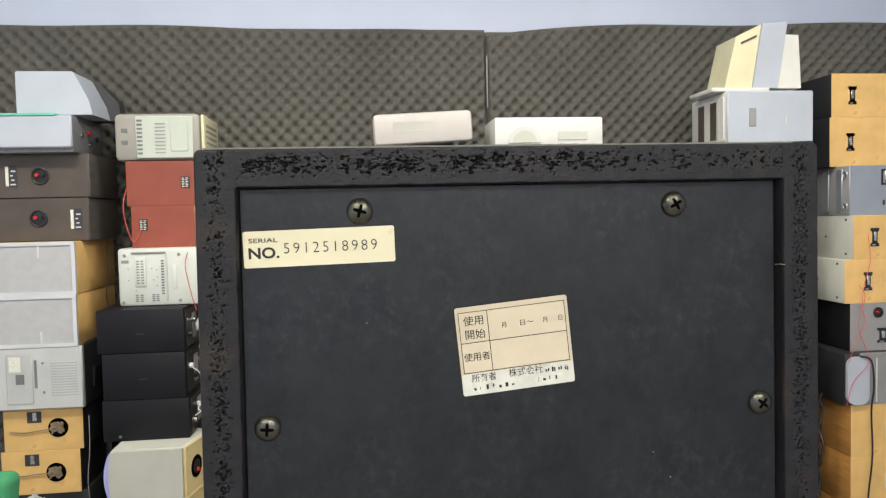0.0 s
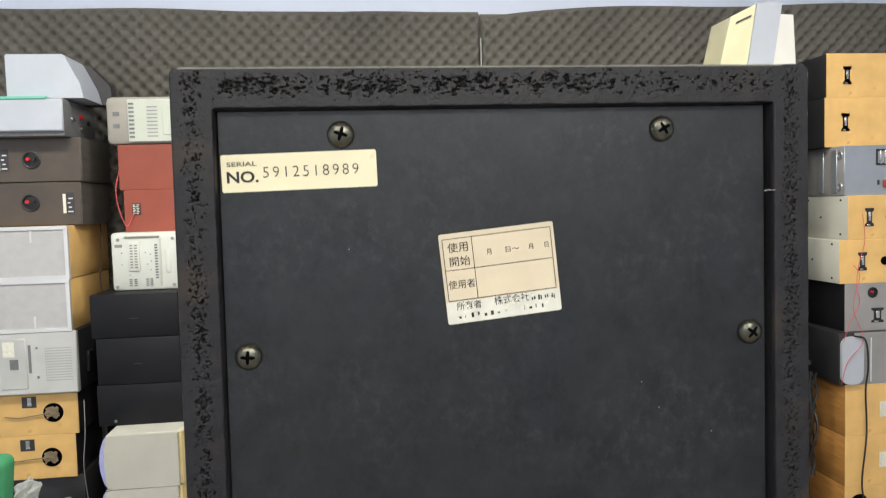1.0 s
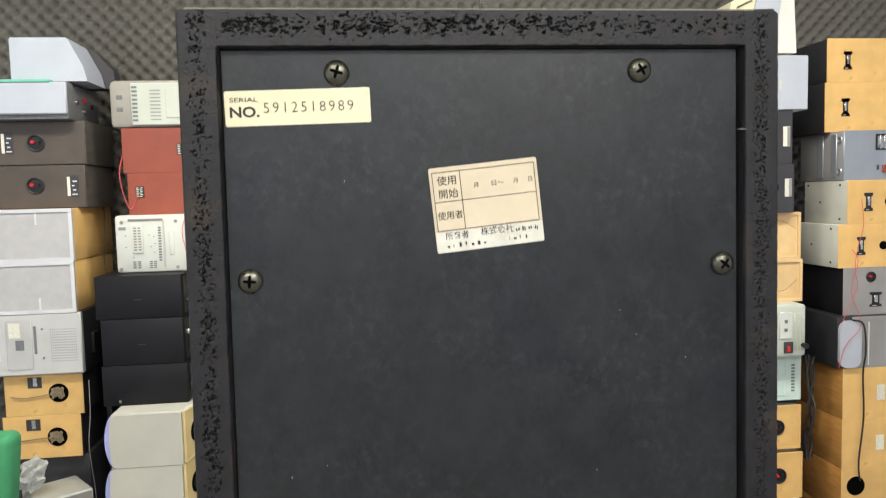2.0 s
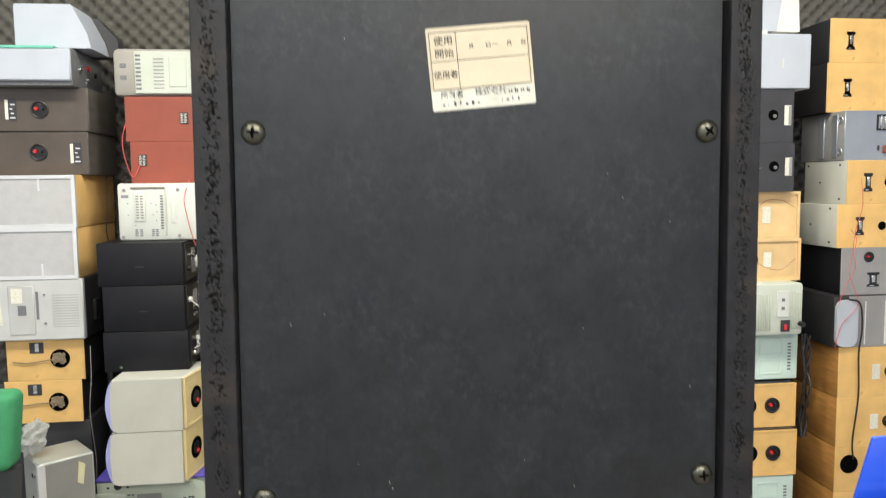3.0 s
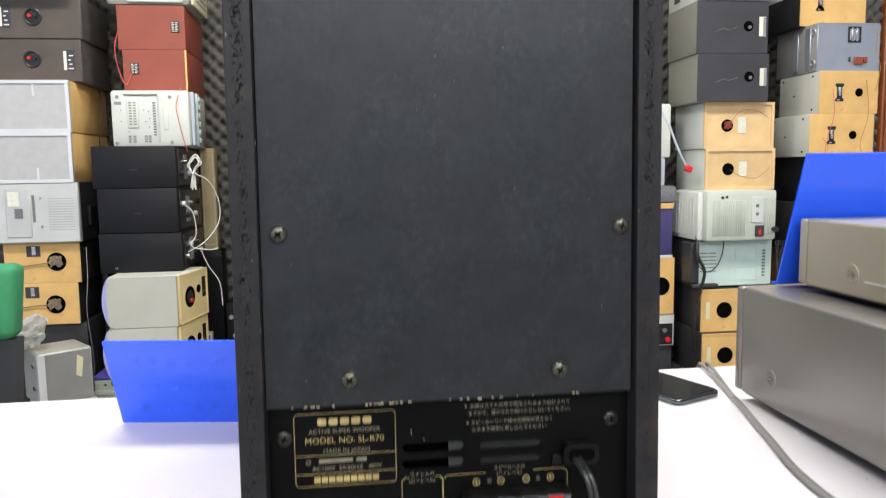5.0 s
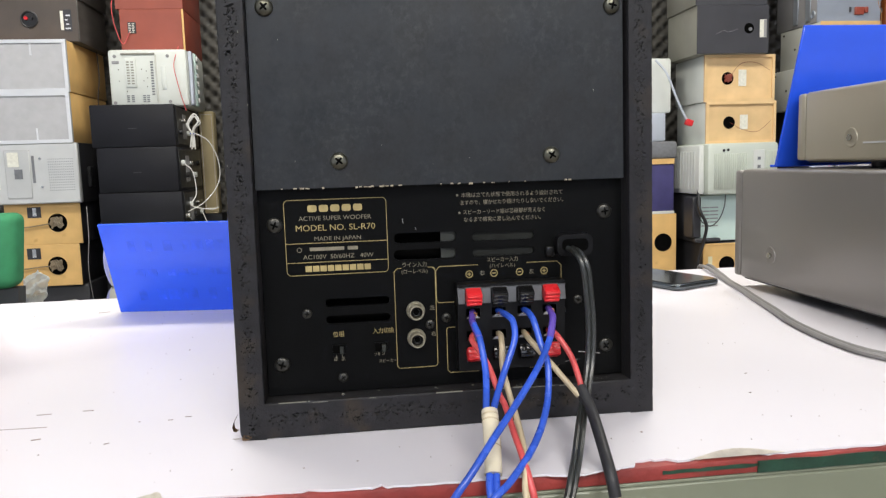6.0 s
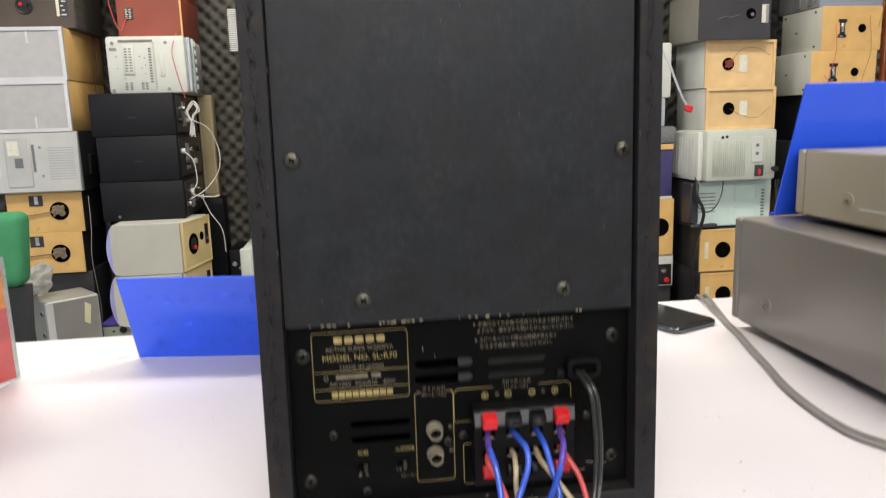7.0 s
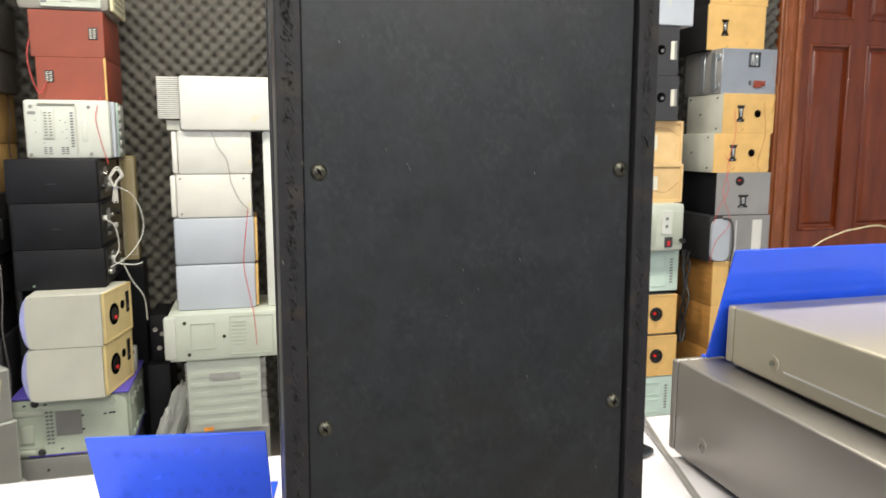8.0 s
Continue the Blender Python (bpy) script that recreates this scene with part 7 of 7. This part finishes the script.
for u, v, m in ((0.72, 0.5, M_CHROME), (0.85, 0.5, M_CHROME), (0.9, 0.2, M_RED)):
    part("socket", cyl(bmesh.new(), (u * w, -0.007, v * h), 0.010, 0.006, "y", 14), m, e)
e = unit("loudspeaker", "small loudspeaker with a raw tan back and a round port", "speaker", 0.86, 1.113, 0.485, 0.695, 2.10, 0.24, M_BLACKBOX)
slab(e, "back_board", M_TAN, 0, 1, 0, 1, 0.004)
hole(e, 0.80, 0.5, 0.032, None, -0.004)
e = unit("storage_box", "navy blue cloth box with a tan lid and white base", "box", 0.86, 1.105, 0.695, 0.895, 2.10, 0.24, M_NAVY)
slab(e, "lid_edge", M_TAN, 0, 1, 0.9, 1.0, 0.004)
slab(e, "base_edge", M_WHITE, 0, 1, 0.0, 0.05, 0.004)
e = unit("tray_unit", "flat dark grey tray-shaped unit", "audio unit", 0.90, 1.12, 0.895, 0.958, 2.10, 0.24, M_GREYPL, 0, 0.012)
e = unit("adapter_box", "small white plastic box", "box", 0.93, 1.077, 0.958, 1.06, 2.11, 0.16, M_WHITEBLUE, 0, 0.006)
e = unit("adapter_box", "white plastic unit leaning on the stack, a cord hanging from it", "box", 0.94, 1.106, 1.06, 1.255, 2.13, 0.13, M_WHITE, 0, 0.008)
loose_wire([(1.04, 2.115, 1.245), (1.055, 2.06, 1.195), (1.08, 2.045, 1.12), (1.105, 2.04, 1.06), (1.122, 2.04, 1.03)], 0.004, M_WHITEBLUE, "white cord with a red plug hanging from the stack")
bm = bx((-0.012, -0.010, -0.010), (0.014, 0.010, 0.012), 0.004, 2)
bmesh.ops.transform(bm, verts=bm.verts, matrix=pose(1.127, 2.035, 1.018, 0, 20, 0))
tagged(part("plug", bm, M_RED, None), "small red plug on the end of the white cord", "plug")

# fifth stack
e = unit("loudspeaker", "loudspeaker with a raw tan back at the foot of the stack", "speaker", 1.165, 1.42, 0, 0.113, 1.95, 0.24, M_BLACKBOX)
slab(e, "back_board", M_TAN, 0, 1, 0, 1, 0.004)
for u in (0.3, 0.65):
    hole(e, u, 0.45, 0.026, None, -0.004)


def mint_unit(x0, x1, z0, z1, yf):
    e = unit("disc_player", "pale mint plastic audio unit back with slots", "audio unit", x0, x1, z0, z1, yf, 0.23, M_CHARCOAL, 0, 0.008)
    slab(e, "back_cover", M_MINT, 0.0, 1.0, 0.03, 0.98, 0.008, 0.003)
    w, h = e["w"], e["h"]
    for i in range(6):
        for a, b in ((0.06, 0.16), (0.17, 0.27)):
            part("vent_slot", bx((a * w, -0.0092, (0.34 + 0.075 * i) * h), (b * w, -0.0082, (0.365 + 0.075 * i) * h)), M_GREYPANEL, e)
    for i in range(9):
        part("vent_slot", bx((0.87 * w, -0.0092, (0.22 + 0.065 * i) * h), (0.91 * w, -0.0082, (0.25 + 0.065 * i) * h)), M_GREYPL, e)
    for k in range(2):
        part("raised_rim", pierced(0.52 * w, 0.80 * w, (0.15 + 0.4 * k) * h, (0.45 + 0.4 * k) * h, -0.010, -0.0082, [(0.53 * w, 0.79 * w, (0.17 + 0.4 * k) * h, (0.43 + 0.4 * k) * h)]), M_MINT, e)
    dots(e, ((0.5, 0.33), (0.5, 0.7), (0.85, 0.9), (0.96, 0.1)), 0.004)
    return e


mint_unit(1.122, 1.40, 0.113, 0.282, 1.955)
for z0, z1, x0, x1, y in ((0.282, 0.440, 1.150, 1.405, 1.95), (0.440, 0.592, 1.160, 1.420, 1.985)):
    e = unit("loudspeaker", "black loudspeaker on its side, tan back with two ports", "speaker", x0, x1, z0, z1, y, 0.22, M_BLACKBOX)
    slab(e, "back_board", M_TAN, 0, 1, 0, 1, 0.004, 0.0015)
    frame_line(e, 0.0, 1.0, 0.0, 1.0, 0.006, M_TAN, 0.006)
    hole(e, 0.34, 0.5, 0.028, None, -0.004)
    cup(e, 0.67, 0.5, 0.027, M_RED, -0.004)
    part("paper_tag", bx((0.07 * e["w"], -0.0055, 0.3 * e["h"]), (0.13 * e["w"], -0.0045, 0.7 * e["h"])), M_YELLOWED, e)
e = mint_unit(1.150, 1.442, 0.592, 0.765, 2.02)
part("bracket", bx((-0.022, -0.022, 0.02), (0.010, 0.05, 0.165), 0.004), M_CHARCOAL, e)
part("bracket", bx((-0.016, -0.030, 0.004), (0.080, -0.009, 0.018), 0.003), M_CHARCOAL, e)
loose_wire([(1.245, 1.99, 0.775), (1.238, 1.985, 0.72), (1.215, 1.98, 0.675), (1.185, 1.98, 0.655), (1.155, 1.98, 0.670), (1.130, 1.985, 0.715), (1.12, 1.99, 0.76)], 0.002, M_BLACKPL, "thin black cord looping over the mint unit")
e = unit("compact_stereo", "off-white compact stereo showing its ribbed back and sockets", "audio unit", 1.160, 1.420, 0.765, 0.942, 1.955, 0.25, M_GREENWHITE, 0, 0.010)
w, h = e["w"], e["h"]
part("front_section", bx((-0.022, 0.02, 0.002), (-0.0005, 0.245, h - 0.004), 0.007, 2), M_WHITE, e)
for i in range(16):
    part("rib", bx(((0.085 + 0.030 * i) * w, -0.004, 0.10 * h), ((0.100 + 0.030 * i) * w, -0.0003, 0.80 * h), 0.0015), M_GREENWHITE, e)
for i in range(7):
    part("rib", bx(((0.82 + 0.022 * i) * w, -0.003, 0.12 * h), ((0.831 + 0.022 * i) * w, -0.0003, 0.84 * h), 0.001), M_GREENWHITE, e)
for i in range(8):
    part("side_rib", bx((-0.0245, 0.05 + 0.022 * i, 0.10 * h), (-0.0222, 0.061 + 0.022 * i, 0.86 * h), 0.0006), M_WHITE, e)
k = slab(e, "socket_panel", M_WHITE, 0.63, 0.79, 0.36, 0.86, 0.004)
for v in (0.5, 0.66):
    part("socket", bx((0.69 * w, -0.006, v * h), (0.73 * w, -0.0042, (v + 0.06) * h)), M_GREYPL, e)
part("mains_socket", bx((0.69 * w, -0.006, 0.08 * h), (0.81 * w, -0.0003, 0.30 * h), 0.001), M_CHARCOAL, e)
part("switch", bx((0.725 * w, -0.009, 0.11 * h), (0.765 * w, -0.0062, 0.22 * h), 0.001), M_RED, e)
dots(e, ((0.22, 0.86), (0.28, 0.87)), 0.005, M_BLACKPL)
part("aerial_socket", cyl(bmesh.new(), (0.96 * w, -0.01, 0.22 * h), 0.009, 0.02, "y", 12), M_BLACKPL, e)
for z0, z1, x0, x1 in ((0.942, 1.088, 1.186, 1.448), (1.088, 1.249, 1.178, 1.440)):
    e = unit("loudspeaker", "white loudspeaker on its side, pale wood back with paper tag", "speaker", x0, x1, z0, z1, 2.03, 0.225, M_WHITE)
    slab(e, "back_board", M_PALEWOOD, 0, 1, 0, 1, 0.002, 0.001)
    frame_line(e, 0, 1, 0, 1, 0.010, M_PALEWOOD, 0.008, "board_rim")
    w, h = e["w"], e["h"]
    hole(e, 0.335, 0.5, 0.021, M_RUSTSIDE if z0 > 1 else None, -0.002)
    part("paper_tag", bx((0.49 * w, -0.0035, 0.33 * h), (0.60 * w, -0.0022, 0.68 * h)), M_LABELWHITE, e)
    loose_wire([(x0 + 0.34 * w, 2.022, z0 + 0.5 * h), (x0 + 0.5 * w, 2.018, z0 + (0.8 if z0 > 1 else 0.33) * h), (x0 + 0.72 * w, 2.018, z0 + (0.82 if z0 > 1 else 0.27) * h), (x0 + 0.92 * w, 2.021, z0 + (0.66 if z0 > 1 else 0.52) * h)], 0.0007, M_RUSTSIDE, "thin brown lead lying across a wooden back")
for z0, z1, x0, x1 in ((1.249, 1.412, 1.136, 1.398), (1.412, 1.590, 1.130, 1.390)):
    e = unit("loudspeaker", "charcoal loudspeaker on its side with a bright rating label", "speaker", x0, x1, z0, z1, 2.0, 0.23, M_GREYSIDE)
    slab(e, "back_board", M_CHARCOAL, 0, 1, 0, 1, 0.003)
    w, h = e["w"], e["h"]
    hole(e, 0.72, 0.52, 0.017, None, -0.003)
    k = part("rating_label", bx((0.87 * w, -0.0045, 0.33 * h), (0.965 * w, -0.0032, 0.70 * h), 0.0004), M_LABELWHITE, e, "pale rating label")
    part("grey_band", bx((0.925 * w, -0.0054, 0.34 * h), (0.964 * w, -0.0046, 0.69 * h)), M_GREYPANEL, k)
    part("post", cyl(bmesh.new(), (0.735 * w, -0.0055, 0.50 * h), 0.006, 0.004, "y", 12), M_GREYPL, e)
    loose_wire([(x0 + 0.25 * w, 1.993, z0 + 0.40 * h), (x0 + 0.36 * w, 1.990, z0 + 0.47 * h), (x0 + 0.42 * w, 1.991, z0 + 0.44 * h), (x0 + 0.55 * w, 1.990, z0 + 0.50 * h)], 0.0005, M_GREYPANEL, "thin bare wire on the charcoal back")
e = unit("mini_system", "bluish white boxy audio unit with yellowed side slots", "audio unit", 1.139, 1.441, 1.590, 1.770, 2.0, 0.25, M_CREAM, 0, 0.008)
slab(e, "back_cover", M_WHITEBLUE, 0, 1, 0, 1, 0.010, 0.004)
w, h = e["w"], e["h"]
part("slot_plate", bx((0.25 * w, -0.0125, 0.35 * h), (0.33 * w, -0.0102, 0.68 * h), 0.001), M_GREYPANEL, e)
part("slot_plate", bx((0.66 * w, -0.0115, 0.38 * h), (0.68 * w, -0.0102, 0.55 * h)), M_CREAMGREY, e)
for a in (0.25, 0.6):
    part("side_slot", bx((-0.003, a * 0.25, 0.15 * h), (-0.0003, (a + 0.16) * 0.25, 0.85 * h)), M_BROWN, e)
for i in range(5):
    part("rib", bx((-0.004, 0.01 + 0.008 * i, 0.12 * h), (-0.0003, 0.014 + 0.008 * i, 0.9 * h)), M_CREAM, e)
e = thing("desk_terminal", "yellowed wedge-shaped plastic terminal standing on the white unit", "office machine", 1.12, 2.02, 1.770, 0, "stacked audio gear")
part("base_foot", bx((-0.022, -0.008, 0.0), (0.180, 0.16, 0.014), 0.004, 2), M_CREAM, e)
part("sloped_body", prism([(0.0305, 0.0145), (0.1255, 0.0145), (0.1600, 0.2254), (0.0707, 0.1825)], 0.01, 0.14), M_YELLOWED, e)
part("light_band", prism([(0.1265, 0.0145), (0.2156, 0.0145), (0.2499, 0.2334), (0.1612, 0.2264)], 0.004, 0.15), M_WHITEBLUE, e)
part("rear_body", prism([(0.2166, 0.0145), (0.3020, 0.0145), (0.2921, 0.1908), (0.2439, 0.1925)], 0.01, 0.16), M_CREAM, e)
part("handle_slot", prism([(0.0880, 0.1590), (0.1420, 0.1830), (0.1430, 0.1900), (0.0890, 0.1660)], 0.0075, 0.0098), M_BROWN, e)

# sixth stack, next to the door
for z0, z1 in ((0, 0.205), (0.205, 0.367), (0.367, 0.540), (0.540, 0.717)):
    x0 = 1.55 + 0.012 * (int(z0 * 100) % 2)
    e = unit("loudspeaker", "loudspeaker with an orange-brown veneered side and tan back", "speaker", x0, x0 + 0.24, z0, z1, 1.95, 0.26, M_BROWNWOOD)
    slab(e, "back_board", M_TAN, 0, 1, 0, 1, 0.003)
    w, h = e["w"], e["h"]
    if z0 > 0.3:
        part("paper_tag", bx((0.52 * w, -0.0045, 0.35 * h), (0.64 * w, -0.0032, 0.65 * h)), M_LABELWHITE, e)
        cup(e, 0.8, 0.5, 0.022, M_RED, -0.003)
    else:
        hole(e, 0.22, 0.62, 0.032, None, -0.003)
e = unit("loudspeaker", "grey round-edged loudspeaker with a black side and cream strip", "speaker", 1.528, 1.790, 0.717, 0.892, 1.95, 0.26, M_BLACKBOX)
w, h = e["w"], e["h"]
slab(e, "back_board", M_GREYPANEL, 0.2, 1, 0.0, 1.0, 0.004)
part("rounded_cap", prism(rounded(0.0, 0.30 * w, 0.004, h - 0.01, 0.03, 6), -0.016, -0.0044), M_WHITEBLUE, e)
part("cream_strip", bx((0.70 * w, -0.006, 0.05 * h), (0.86 * w, -0.0042, 0.9 * h)), M_CREAM, e)
part("seam", bx((0.42 * w, -0.0055, 0.05 * h), (0.435 * w, -0.0042, 0.9 * h)), M_SILVERFRAME, e)
e = unit("loudspeaker", "mid-grey loudspeaker back with red posts and a black side", "speaker", 1.567, 1.806, 0.892, 1.055, 1.98, 0.25, M_BLACKUNIT)
slab(e, "back_board", M_GREYPANEL, 0, 1, 0, 1, 0.003)
cup(e, 0.42, 0.8, 0.018, M_RED, -0.003)
tplate(e, 0.50, 0.32, 0.045, 0.05)
for z0, z1, x0, x1 in ((1.055, 1.203, 1.546, 1.792), (1.203, 1.352, 1.577, 1.802)):
    e = unit("loudspeaker", "loudspeaker with cream side, tan back and dark terminal plate", "speaker", x0, x1, z0, z1, 1.98, 0.235, M_CREAMGREY)
    slab(e, "back_board", M_TAN, 0, 1, 0, 1, 0.003)
    tplate(e, 0.34, 0.5, 0.032, 0.062)
    w, h = e["w"], e["h"]
    hole(e, 0.67, 0.5, 0.014, None, -0.003)
    for yy, vv in ((0.15, 0.9), (0.15, 0.12), (0.6, 0.5), (0.9, 0.9)):
        part("screw", cyl(bmesh.new(), (-0.001, yy * e["d"], vv * h), 0.004, 0.002, "x", 10), M_SCREW, e)
e = unit("disc_player", "blue-grey pressed steel case with a slotted side", "audio unit", 1.575, 1.815, 1.352, 1.520, 2.0, 0.24, M_GREYPANEL)
slab(e, "back_plate", M_STEEL, 0, 1, 0, 1, 0.004, 0.0015)
w, h = e["w"], e["h"]
for yy in (0.12, 0.42):
    part("side_groove", bx((-0.005, yy * 0.24, 0.06 * h), (-0.0003, (yy + 0.12) * 0.24, 0.94 * h), 0.002), M_STEEL, e)
k = part("socket_frame", pierced(0.48 * w, 0.68 * w, 0.60 * h, 0.92 * h, -0.0075, -0.0042, [(0.50 * w, 0.66 * w, 0.64 * h, 0.88 * h)]), M_BLACKPL, e)
part("clip", bx((0.53 * w, -0.0090, 0.62 * h), (0.56 * w, -0.0042, 0.90 * h), 0.001), M_CHROME, k)
part("clip", bx((0.60 * w, -0.0090, 0.62 * h), (0.63 * w, -0.0042, 0.90 * h), 0.001), M_CHROME, k)
part("socket", bx((0.58 * w, -0.012, 0.14 * h), (0.72 * w, -0.0042, 0.30 * h), 0.002), M_RUSTSIDE, e)
part("socket", bx((0.73 * w, -0.012, 0.18 * h), (0.79 * w, -0.0042, 0.30 * h), 0.002), M_RUSTSIDE, e)
part("socket", bx((0.50 * w, -0.008, 0.20 * h), (0.53 * w, -0.0042, 0.30 * h), 0.001), M_CHARCOAL, e)
for vv in (0.18, 0.82):
    bm = lathe(bmesh.new(), (0, 0, 0), [(0.014, 0.0), (0.012, -0.003), (0.008, -0.003), (0.006, -0.001), (0, -0.001)], 20)
    bmesh.ops.transform(bm, verts=bm.verts, matrix=pose(-0.0002, 0.018, vv * h, 0, 0, -90))
    part("boss", bm, M_STEEL, e)
dots(e, ((0.08, 0.3), (0.1, 0.62), (0.92, 0.1), (0.92, 0.9)), 0.004)
for z0, z1, x0 in ((1.520, 1.690, 1.552), (1.690, 1.840, 1.558)):
    e = unit("loudspeaker", "black-sided loudspeaker lying down, tan back with dark terminal plate", "speaker", x0, x0 + 0.255, z0, z1, 2.07, 0.25, M_BLACKBOX)
    slab(e, "back_board", M_TAN, 0, 1, 0, 1, 0.004)
    tplate(e, 0.30, 0.5, 0.032, 0.062)
for k, pts in enumerate(([(1.62, 1.965, 1.29), (1.625, 1.96, 1.2), (1.60, 1.955, 1.12), (1.59, 1.95, 1.05), (1.60, 1.95, 0.99), (1.56, 1.94, 0.93), (1.53, 1.935, 0.86)],
                         [(1.75, 1.97, 1.32), (1.755, 1.96, 1.2), (1.725, 1.955, 1.1), (1.74, 1.96, 1.06)],
                         [(1.585, 1.96, 1.12), (1.60, 1.95, 1.08), (1.57, 1.94, 0.98), (1.60, 1.93, 0.87), (1.545, 1.93, 0.80), (1.525, 1.935, 0.72)],
                         [(1.80, 1.99, 1.50), (1.79, 1.98, 1.43), (1.80, 1.97, 1.36), (1.785, 1.97, 1.28)])):
    loose_wire(pts, 0.0010, M_REDWIRE if k in (0, 2) else M_BROWNWOOD, "thin red lead hanging over the speaker backs")
loose_wire([(1.57, 1.935, 0.885), (1.605, 1.925, 0.87), (1.615, 1.925, 0.78), (1.61, 1.93, 0.70), (1.615, 1.93, 0.55), (1.60, 1.93, 0.40), (1.605, 1.93, 0.33)], 0.003, M_BLACKPL, "black cable hanging down the stack")
for k in range(6):
    rr = random.Random(40 + k)
    pts = [(1.445 + rr.uniform(-0.008, 0.022), 1.985 + rr.uniform(-0.02, 0.01), 0.76 - 0.06 * j) for j in range(7)]
    loose_wire(pts, rr.choice((0.0022, 0.003, 0.004)), M_BLACKPL, "black cable hanging in the gap between the stacks")
loose_wire([(1.145, 1.99, 0.80), (1.14, 1.975, 0.72), (1.165, 1.97, 0.66), (1.155, 1.97, 0.60), (1.13, 1.97, 0.5), (1.14, 1.98, 0.38)], 0.006, M_BLACKPL, "black cables hanging beside the mint unit")
loose_wire([(0.66, 0.505, 0.7500), (0.665, 0.50, 0.86), (0.685, 0.50, 0.985), (0.709, 0.50, 1.013), (0.745, 0.50, 1.027), (0.776, 0.50, 1.034), (0.84, 0.50, 1.035), (0.90, 0.50, 0.98), (0.925, 0.50, 0.82), (0.93, 0.50, 0.7500)], 0.0011, M_BUFF, "pale cord looping up behind the amplifiers")
